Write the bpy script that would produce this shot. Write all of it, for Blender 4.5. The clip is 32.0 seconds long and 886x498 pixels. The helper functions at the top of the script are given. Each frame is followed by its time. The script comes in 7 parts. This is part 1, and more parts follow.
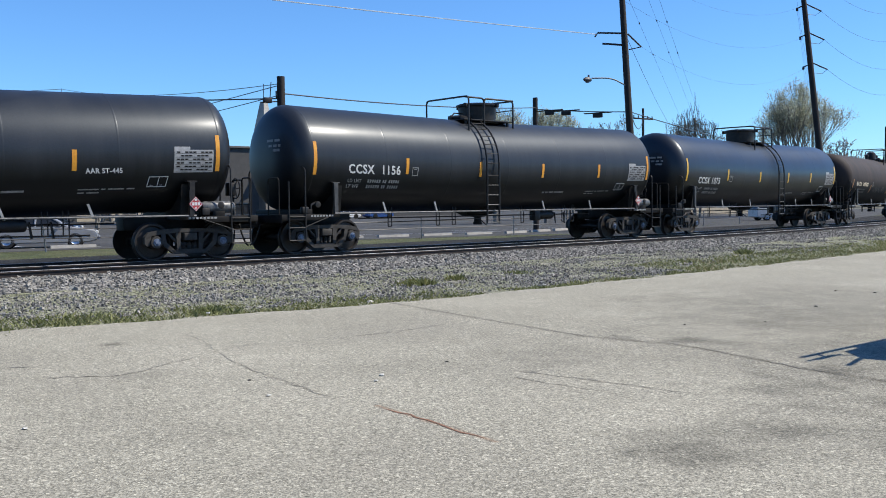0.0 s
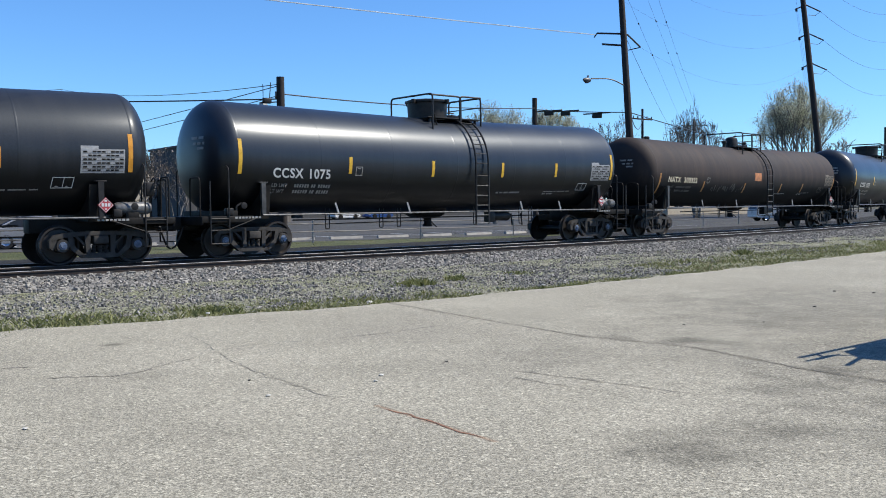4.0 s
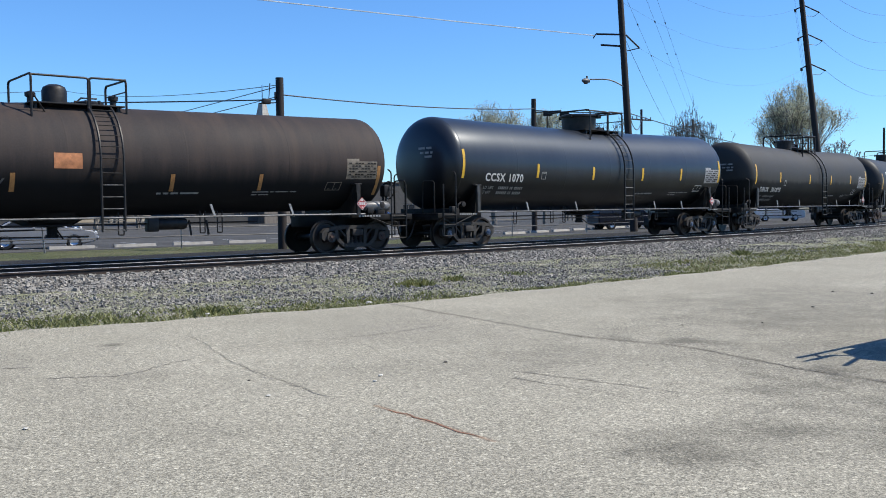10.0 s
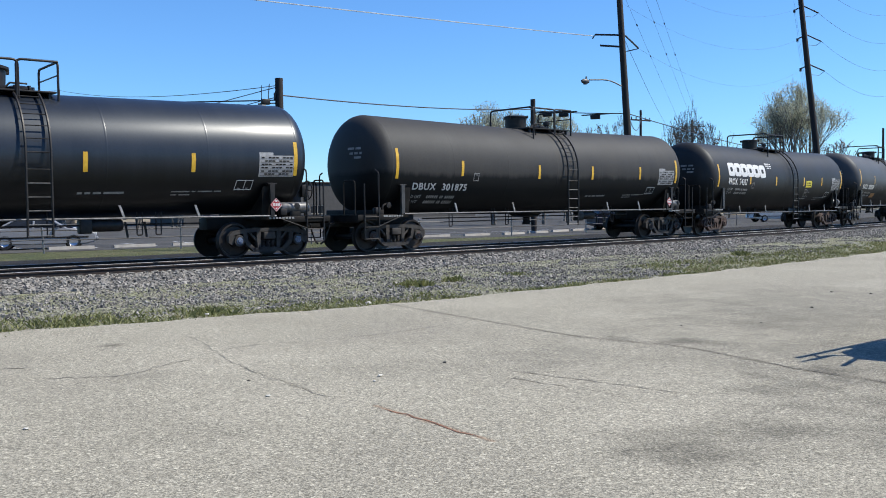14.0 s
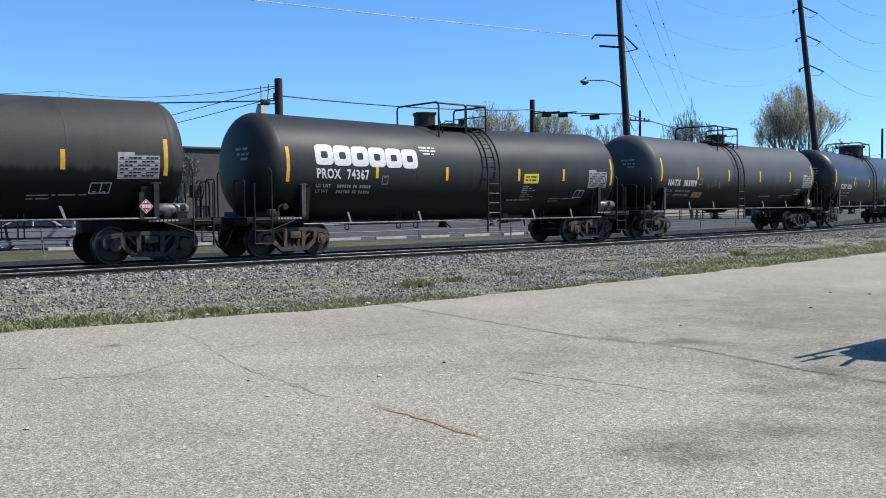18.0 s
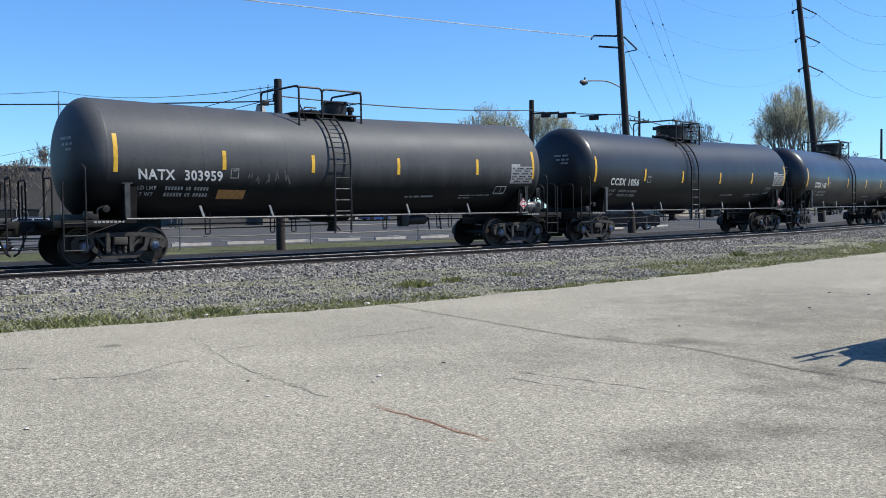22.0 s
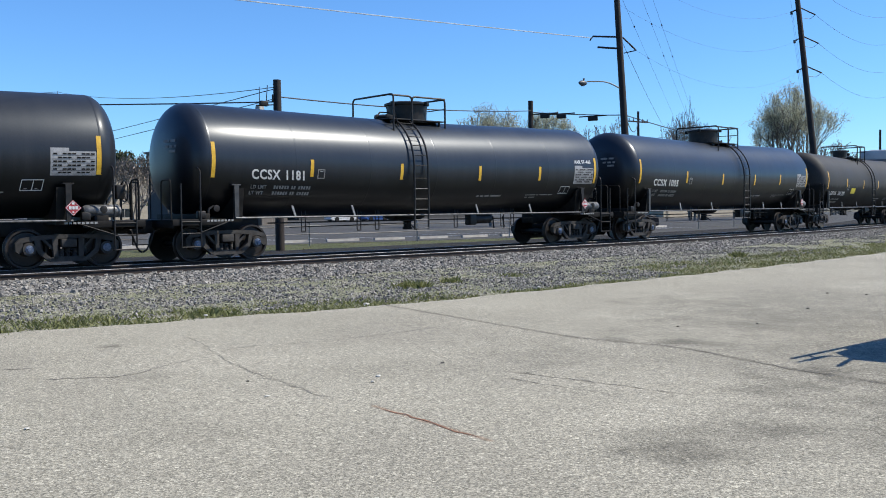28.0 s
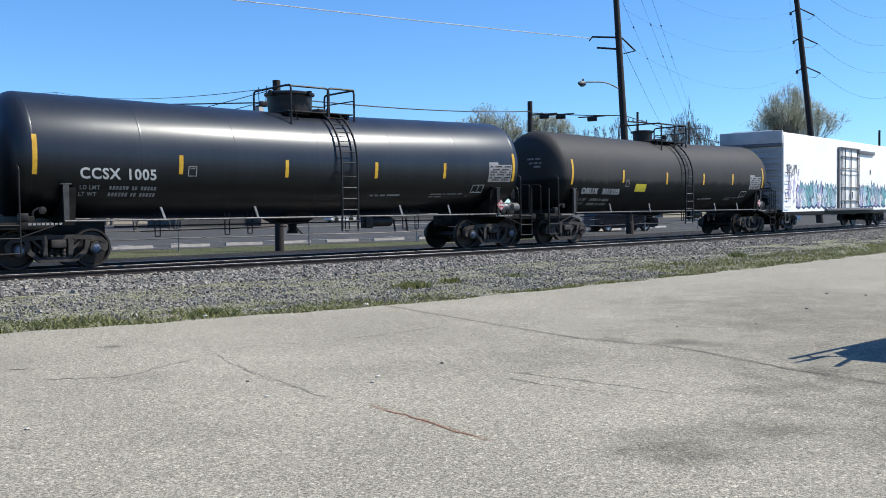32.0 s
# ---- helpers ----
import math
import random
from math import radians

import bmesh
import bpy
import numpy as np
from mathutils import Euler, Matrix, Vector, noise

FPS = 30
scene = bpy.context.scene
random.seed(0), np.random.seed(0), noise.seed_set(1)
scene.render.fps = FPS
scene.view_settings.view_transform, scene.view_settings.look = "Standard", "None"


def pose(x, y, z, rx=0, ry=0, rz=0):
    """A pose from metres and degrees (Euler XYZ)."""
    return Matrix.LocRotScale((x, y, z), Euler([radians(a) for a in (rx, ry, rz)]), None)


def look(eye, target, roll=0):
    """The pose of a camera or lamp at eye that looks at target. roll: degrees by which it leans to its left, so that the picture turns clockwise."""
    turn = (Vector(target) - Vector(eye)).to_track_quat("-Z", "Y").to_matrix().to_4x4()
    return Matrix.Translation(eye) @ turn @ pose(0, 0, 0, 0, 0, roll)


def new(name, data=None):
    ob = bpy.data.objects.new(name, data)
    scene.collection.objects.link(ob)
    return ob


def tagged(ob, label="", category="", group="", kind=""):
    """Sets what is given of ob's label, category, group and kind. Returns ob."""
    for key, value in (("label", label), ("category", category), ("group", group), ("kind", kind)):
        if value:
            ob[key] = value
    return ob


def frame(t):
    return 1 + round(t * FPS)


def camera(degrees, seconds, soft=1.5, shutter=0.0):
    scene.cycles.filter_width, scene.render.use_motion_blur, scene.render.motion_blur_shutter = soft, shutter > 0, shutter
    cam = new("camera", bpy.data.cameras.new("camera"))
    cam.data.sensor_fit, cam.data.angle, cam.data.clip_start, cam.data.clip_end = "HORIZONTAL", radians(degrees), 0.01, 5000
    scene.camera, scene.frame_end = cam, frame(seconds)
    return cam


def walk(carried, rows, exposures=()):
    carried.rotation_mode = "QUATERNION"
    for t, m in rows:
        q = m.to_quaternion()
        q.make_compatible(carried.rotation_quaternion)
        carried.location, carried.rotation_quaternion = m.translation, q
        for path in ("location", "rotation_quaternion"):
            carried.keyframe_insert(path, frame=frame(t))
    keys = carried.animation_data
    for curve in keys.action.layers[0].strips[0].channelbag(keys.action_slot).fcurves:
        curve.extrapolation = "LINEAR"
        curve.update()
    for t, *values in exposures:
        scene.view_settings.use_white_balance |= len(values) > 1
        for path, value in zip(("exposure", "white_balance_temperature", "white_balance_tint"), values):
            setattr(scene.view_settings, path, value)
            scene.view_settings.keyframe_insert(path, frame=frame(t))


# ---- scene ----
# The camera stands on a tripod at the edge of a parking lot; a slow drift of the head is keyed.
RAIL = 0.505                    # top of rail above the parking lot
DECK = 0.55                     # datum of the cars, 45 mm above the rail
EYE = (0.0, 0.0, DECK + 1.259)


def aim(yaw, pitch, ahead=0.0):
    """Camera pose from the heading off +y and the tilt, in degrees."""
    a, b = radians(yaw), radians(pitch)
    way = Vector((math.sin(a) * math.cos(b), math.cos(a) * math.cos(b), math.sin(b)))
    eye = Vector(EYE) + ahead * way
    return look(eye, eye + way * 10, -0.69)


cam = camera(50.5, 32.0, 0.95)
walk(cam, [(0.0, aim(37.33, -2.58, 0.08)), (8.0, aim(37.40, -2.535, 0.04)), (16.0, aim(37.479, -2.486)), (24.0, aim(37.555, -2.44, -0.04)), (32.0, aim(37.63, -2.39, -0.08))],
     [(0.0, 0.45), (32.0, 0.45)])

# ---- sky and sun ----
SUN = Vector((0.54, -0.36, 0.76)).normalized()
world = bpy.data.worlds.new("sky")
scene.world = world
world.use_nodes = True
wn = world.node_tree.nodes
sky = wn.new("ShaderNodeTexSky")
sky.sky_type = "NISHITA"
sky.sun_disc = False
sky.sun_elevation = math.asin(SUN.z)
sky.sun_rotation = math.atan2(SUN.x, SUN.y)
sky.air_density, sky.dust_density, sky.ozone_density = 1.0, 0.0, 5.0
wn["Background"].inputs["Strength"].default_value = 0.095
clear = wn.new("ShaderNodeMix")          # a very clear, deep blue spring sky
clear.data_type, clear.blend_type = "RGBA", "MULTIPLY"
clear.inputs["Factor"].default_value = 1.0
clear.inputs["B"].default_value = (0.67, 1.01, 1.36, 1)
world.node_tree.links.new(sky.outputs[0], clear.inputs["A"])
world.node_tree.links.new(clear.outputs["Result"], wn["Background"].inputs["Color"])
lamp = bpy.data.lights.new("sun", "SUN")
lamp.energy, lamp.angle, lamp.color = 5.0, radians(0.53), (1.0, 0.943, 0.848)
sun_lamp = new("sun", lamp)
sun_lamp.matrix_world = look(SUN * 60, (0, 0, 0))


# ---- materials ----
def mat(name, color, rough=0.6, metal=0.0, vary=0.25, scale=3.0, fine=40.0, bump=0.15, tint=None, spec=0.5, coat=0.0, stretch=None, depth=0.01):
    """A node material: base colour broken up by a coarse and a fine noise, with uneven gloss and fine relief."""
    m = bpy.data.materials.new(name)
    m.use_nodes = True
    t = m.node_tree
    n, l = t.nodes, t.links
    b = n["Principled BSDF"]
    co = n.new("ShaderNodeTexCoord")
    mp = n.new("ShaderNodeMapping")
    l.new(co.outputs["Object"], mp.inputs["Vector"])
    if stretch:
        mp.inputs["Scale"].default_value = stretch
    info = n.new("ShaderNodeObjectInfo")
    big = n.new("ShaderNodeTexNoise")
    big.inputs["Scale"].default_value, big.inputs["Detail"].default_value = scale, 6
    small = n.new("ShaderNodeTexNoise")
    small.inputs["Scale"].default_value, small.inputs["Detail"].default_value = fine, 4
    shift = n.new("ShaderNodeVectorMath")
    shift.operation = "ADD"
    l.new(mp.outputs[0], shift.inputs[0])
    l.new(info.outputs["Random"], shift.inputs[1])
    l.new(shift.outputs[0], big.inputs["Vector"])
    l.new(shift.outputs[0], small.inputs["Vector"])
    ramp = n.new("ShaderNodeValToRGB")
    c = Vector(color)
    other = Vector(tint) if tint else c * (1 + vary)
    lo = c * (1 - vary)
    ramp.color_ramp.elements[0].position, ramp.color_ramp.elements[0].color = 0.3, (*lo, 1)
    ramp.color_ramp.elements[1].position, ramp.color_ramp.elements[1].color = 0.72, (*other, 1)
    l.new(big.outputs["Fac"], ramp.inputs[0])
    mix = n.new("ShaderNodeMix")
    mix.data_type, mix.blend_type = "RGBA", "OVERLAY"
    mix.inputs["Factor"].default_value = 0.35
    l.new(ramp.outputs[0], mix.inputs["A"])
    l.new(small.outputs["Fac"], mix.inputs["B"])
    l.new(mix.outputs["Result"], b.inputs["Base Color"])
    rr = n.new("ShaderNodeMapRange")
    rr.inputs["To Min"].default_value, rr.inputs["To Max"].default_value = max(0.02, rough - 0.12), min(1, rough + 0.12)
    l.new(big.outputs["Fac"], rr.inputs["Value"])
    l.new(rr.outputs[0], b.inputs["Roughness"])
    b.inputs["Metallic"].default_value = metal
    b.inputs["Specular IOR Level"].default_value = spec
    b.inputs["Coat Weight"].default_value = coat
    if bump:
        bp = n.new("ShaderNodeBump")
        bp.inputs["Strength"].default_value, bp.inputs["Distance"].default_value = bump, depth
        l.new(small.outputs["Fac"], bp.inputs["Height"])
        l.new(bp.outputs[0], b.inputs["Normal"])
    return m


def tank_paint(name, top, low, rough, dirt, streak=0.5, coat=0.0, low_edge=(2.25, 2.95)):
    """Tank paint: dust in streaks that run down the shell, and grime with painted-in shade low on it."""
    m = mat(name, top, rough, vary=0.18, scale=0.5, fine=25, bump=0.02, spec=0.24, coat=coat)
    t = m.node_tree
    n, l = t.nodes, t.links
    b = n["Principled BSDF"]
    b.inputs["Coat Roughness"].default_value = 0.27
    b.inputs["Coat Tint"].default_value = (0.86, 0.94, 1.0, 1)
    b.inputs["Specular Tint"].default_value = (0.82, 0.92, 1.0, 1)
    co = n.new("ShaderNodeTexCoord")
    mp = n.new("ShaderNodeMapping")
    mp.inputs["Scale"].default_value = (1.0, 0.25, 0.12)
    l.new(co.outputs["Object"], mp.inputs["Vector"])
    ns = n.new("ShaderNodeTexNoise")
    ns.inputs["Scale"].default_value, ns.inputs["Detail"].default_value, ns.inputs["Roughness"].default_value = 2.0, 8, 0.65
    l.new(mp.outputs[0], ns.inputs["Vector"])
    ramp = n.new("ShaderNodeValToRGB")
    ramp.color_ramp.elements[0].position, ramp.color_ramp.elements[1].position = 0.42, 0.75
    l.new(ns.outputs["Fac"], ramp.inputs[0])
    old = b.inputs["Base Color"].links[0].from_socket
    mx = n.new("ShaderNodeMix")
    mx.data_type = "RGBA"
    sc = n.new("ShaderNodeMath")
    sc.operation = "MULTIPLY"
    sc.inputs[1].default_value = streak
    l.new(ramp.outputs[0], sc.inputs[0])
    l.new(sc.outputs[0], mx.inputs["Factor"])
    l.new(old, mx.inputs["A"])
    mx.inputs["B"].default_value = (*dirt, 1)
    # grime and the underside's shade are painted darker, up to an edge that wanders
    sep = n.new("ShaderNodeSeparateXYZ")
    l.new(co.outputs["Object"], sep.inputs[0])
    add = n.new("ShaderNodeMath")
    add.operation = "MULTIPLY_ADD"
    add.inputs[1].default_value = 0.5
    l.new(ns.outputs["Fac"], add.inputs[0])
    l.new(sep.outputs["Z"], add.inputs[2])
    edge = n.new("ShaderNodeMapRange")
    edge.inputs["From Min"].default_value, edge.inputs["From Max"].default_value = low_edge
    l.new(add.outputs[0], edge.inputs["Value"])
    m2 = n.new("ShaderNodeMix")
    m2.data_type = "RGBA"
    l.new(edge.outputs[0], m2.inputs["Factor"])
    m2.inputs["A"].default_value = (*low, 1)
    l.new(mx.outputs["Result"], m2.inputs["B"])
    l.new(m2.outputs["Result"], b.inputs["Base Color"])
    return m


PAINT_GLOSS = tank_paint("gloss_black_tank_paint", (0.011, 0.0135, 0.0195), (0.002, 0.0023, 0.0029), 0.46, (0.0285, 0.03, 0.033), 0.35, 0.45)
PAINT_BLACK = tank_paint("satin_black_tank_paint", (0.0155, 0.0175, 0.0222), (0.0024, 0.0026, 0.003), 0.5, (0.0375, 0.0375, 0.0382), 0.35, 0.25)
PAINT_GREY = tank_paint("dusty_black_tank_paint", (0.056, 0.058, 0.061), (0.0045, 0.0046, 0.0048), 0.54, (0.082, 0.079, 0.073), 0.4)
PAINT_DULL = tank_paint("dull_black_tank_paint", (0.035, 0.0325, 0.0295), (0.0035, 0.0033, 0.0032), 0.62, (0.055, 0.05, 0.044), 0.3, low_edge=(2.58, 2.74))
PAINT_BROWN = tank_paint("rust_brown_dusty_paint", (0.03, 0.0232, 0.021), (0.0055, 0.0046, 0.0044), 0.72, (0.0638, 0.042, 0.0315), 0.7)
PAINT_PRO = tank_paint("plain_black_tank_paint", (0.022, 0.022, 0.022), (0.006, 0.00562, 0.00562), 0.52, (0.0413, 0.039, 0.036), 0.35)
FRAME_BLACK = mat("black_frame_paint", (0.0075, 0.00712, 0.00675), 0.6, vary=0.35, scale=4, tint=(0.0195, 0.0173, 0.015), spec=0.15)
FITTING = mat("dark_fitting_metal", (0.0105, 0.0105, 0.0105), 0.5, 0.2, scale=6, tint=(0.0263, 0.0225, 0.0203), spec=0.35)
PIPE_GREY = mat("worn_handrail_paint", (0.0525, 0.0525, 0.0525), 0.45, 0.2, scale=8, tint=(0.15, 0.15, 0.15))
BRIGHT_PIPE = mat("bare_worn_bracket_steel", (0.22, 0.22, 0.215), 0.5, 0.2, scale=8, tint=(0.32, 0.32, 0.31))
POST_GREY = mat("dark_grey_post_paint", (0.0263, 0.0263, 0.0263), 0.5, 0.1, scale=6, tint=(0.06, 0.0585, 0.0562))
TRUCK_GREY = mat("dusty_cast_steel", (0.012, 0.0108, 0.01), 0.75, 0.1, scale=5, tint=(0.046, 0.041, 0.036), bump=0.4)
TRUCK_RUST = mat("rusty_cast_steel", (0.027, 0.018, 0.015), 0.8, 0.1, scale=6, tint=(0.09, 0.057, 0.045), bump=0.4)
WHEEL = mat("brown_wheel_steel", (0.0075, 0.006, 0.00562), 0.55, 0.2, scale=7, tint=(0.024, 0.0173, 0.0142))
CAP_BLUE = mat("blue_bearing_cap_paint", (0.0525, 0.0825, 0.15), 0.45, 0.2, scale=14, tint=(0.15, 0.18, 0.24))
YELLOW = mat("yellow_reflective_strip", (0.562, 0.315, 0.015), 0.4, vary=0.15, scale=8, tint=(0.637, 0.39, 0.0375))
AMBER_STRIP = mat("amber_reflective_strip", (0.6, 0.24, 0.015), 0.4, vary=0.15, scale=8, tint=(0.66, 0.3, 0.03))
FADED = mat("faded_orange_strip", (0.315, 0.15, 0.045), 0.6, vary=0.3, scale=10)
WHITE_MARK = mat("white_stencil_paint", (0.54, 0.54, 0.525), 0.55, vary=0.12, scale=12)
GREY_MARK = mat("weathered_stencil_paint", (0.225, 0.225, 0.217), 0.6, vary=0.35, scale=9)
FAINT_MARK = mat("faint_worn_spray_paint", (0.075, 0.072, 0.068), 0.7, vary=0.3, scale=9)
FADED_PANEL = mat("faded_rusty_data_panel", (0.15, 0.125, 0.095), 0.65, vary=0.35, scale=7)
PANEL_GREY = mat("grey_data_panel", (0.27, 0.27, 0.27), 0.55, vary=0.2, scale=9)
RED_MARK = mat("red_placard", (0.375, 0.03, 0.0375), 0.5, vary=0.2, scale=20)
RAIL_SIDE = mat("brown_rail_steel", (0.0225, 0.0173, 0.015), 0.7, 0.3, scale=5, tint=(0.0525, 0.036, 0.0277))
RAIL_HEAD = mat("bright_rail_head", (0.5, 0.49, 0.48), 0.42, 0.55, scale=5, bump=0)
TIE = mat("creosoted_tie_wood", (0.0263, 0.021, 0.018), 0.85, vary=0.4, scale=6, tint=(0.0675, 0.0562, 0.045), stretch=(6, 1, 1), bump=0.5)
STONE = mat("grey_ballast_stone", (0.173, 0.173, 0.176), 0.8, vary=0.5, scale=30, fine=90, tint=(0.27, 0.266, 0.259), bump=0.3)
POLE = mat("weathered_pole_wood", (0.013, 0.01, 0.009), 0.85, vary=0.35, scale=2, tint=(0.03, 0.023, 0.02), stretch=(8, 8, 0.6), bump=0.5)
WIRE = mat("black_cable", (0.02, 0.02, 0.022), 0.5)
BRIGHT_WIRE = mat("bare_aluminium_wire", (0.75, 0.75, 0.72), 0.35, 0.6, bump=0)
GALV = mat("galvanised_steel", (0.2, 0.205, 0.21), 0.45, 0.7, scale=12)
CONCRETE = mat("pale_concrete", (0.315, 0.3, 0.27), 0.85, vary=0.2, scale=4, bump=0.3)
BEIGE = mat("beige_stucco_wall", (0.375, 0.323, 0.24), 0.85, vary=0.12, scale=2, bump=0.2)
DARKWALL = mat("dark_grey_siding", (0.0525, 0.051, 0.0488), 0.8, vary=0.2, scale=2)
WOODWALL = mat("grey_weathered_boards", (0.12, 0.105, 0.09), 0.85, vary=0.3, scale=2, stretch=(5, 1, 0.3), bump=0.4)
ROOFING = mat("grey_roofing", (0.09, 0.0863, 0.0825), 0.9, vary=0.2, scale=3)
GLASS = mat("dark_window_glass", (0.02, 0.022, 0.025), 0.08, bump=0, spec=0.3)
TYRE = mat("black_tyre_rubber", (0.015, 0.015, 0.015), 0.8, scale=10)
LAMP_GREY = mat("grey_lamp_housing", (0.075, 0.075, 0.075), 0.5, 0.2, scale=10)
CHROME = mat("silver_wheel_alloy", (0.5, 0.5, 0.52), 0.3, 0.9, bump=0)
CAR_SILVER = mat("silver_car_paint", (0.3, 0.3, 0.305), 0.35, 0.15, vary=0.05, bump=0, coat=0.6)
CAR_NAVY = mat("navy_car_paint", (0.006, 0.008, 0.018), 0.35, 0.1, vary=0.1, bump=0, coat=0.15, spec=0.3)
CAR_WHITE = mat("white_car_paint", (0.562, 0.562, 0.555), 0.3, 0.0, vary=0.04, bump=0, coat=0.5)
CAR_BLUE = mat("blue_car_paint", (0.0225, 0.0675, 0.225), 0.3, 0.2, vary=0.08, bump=0, coat=0.6)
LIGHT_LENS = mat("clear_lamp_lens", (0.525, 0.525, 0.51), 0.15, bump=0)
BLADE = mat("green_grass_blades", (0.0562, 0.09, 0.0165), 0.7, vary=0.4, scale=0.7, tint=(0.12, 0.143, 0.045), bump=0)
DRY = mat("dry_grass_blades", (0.188, 0.158, 0.0825), 0.8, vary=0.4, scale=0.7, tint=(0.15, 0.15, 0.06), bump=0)
BARK = mat("grey_brown_bark", (0.16, 0.145, 0.125), 0.9, vary=0.3, scale=4, bump=0.5)
SPRING_LEAF = mat("pale_spring_leaves", (0.12, 0.135, 0.045), 0.7, vary=0.35, scale=0.8, tint=(0.195, 0.188, 0.09), bump=0)
DARK_LEAF = mat("dark_green_leaves", (0.0375, 0.0562, 0.0188), 0.7, vary=0.4, scale=1.0, tint=(0.075, 0.09, 0.0375), bump=0)
BUD = mat("brown_red_buds", (0.19, 0.15, 0.11), 0.8, vary=0.3, scale=1.0, bump=0)
REEFER = mat("white_boxcar_paint", (0.82, 0.82, 0.8), 0.5, vary=0.06, scale=0.8, fine=12, bump=0.03)
REEFER_GREY = mat("grey_end_steel", (0.4, 0.4, 0.41), 0.6, vary=0.2, scale=1.5)
TEAL = mat("teal_spray_paint", (0.0375, 0.262, 0.315), 0.55, vary=0.3, scale=2.0, tint=(0.262, 0.45, 0.465))
BLUE_SPRAY = mat("dark_blue_spray_paint", (0.0225, 0.0375, 0.105), 0.55, vary=0.3, scale=3)
PALE_SPRAY = mat("pale_blue_spray_paint", (0.3, 0.413, 0.495), 0.55, vary=0.2, scale=3)
CREAM_SPRAY = mat("white_spray_paint", (0.62, 0.62, 0.6), 0.55, vary=0.15, scale=3)
LILAC = mat("lilac_spray_paint", (0.315, 0.285, 0.45), 0.6, vary=0.25, scale=3)
SHADE_STEEL = mat("dark_grey_door_shade_steel", (0.112, 0.112, 0.12), 0.6, vary=0.2, scale=4)
CRACK = mat("dark_crack_filler", (0.14, 0.13, 0.108), 0.9, vary=0.3, scale=20, bump=0.3)
RUST_STAIN = mat("rust_stained_crack", (0.2, 0.1, 0.058), 0.9, vary=0.3, scale=12, bump=0.3)
LITTER = mat("pale_litter", (0.45, 0.435, 0.39), 0.8, scale=20)
PEBBLE = mat("dark_pebble", (0.045, 0.0413, 0.0375), 0.85, scale=30)
ORANGE_SIGN = mat("faded_orange_label", (0.375, 0.15, 0.06), 0.6, vary=0.3, scale=8)
YELLOW_SIGN = mat("yellow_label", (0.488, 0.413, 0.0225), 0.55, vary=0.15, scale=12)


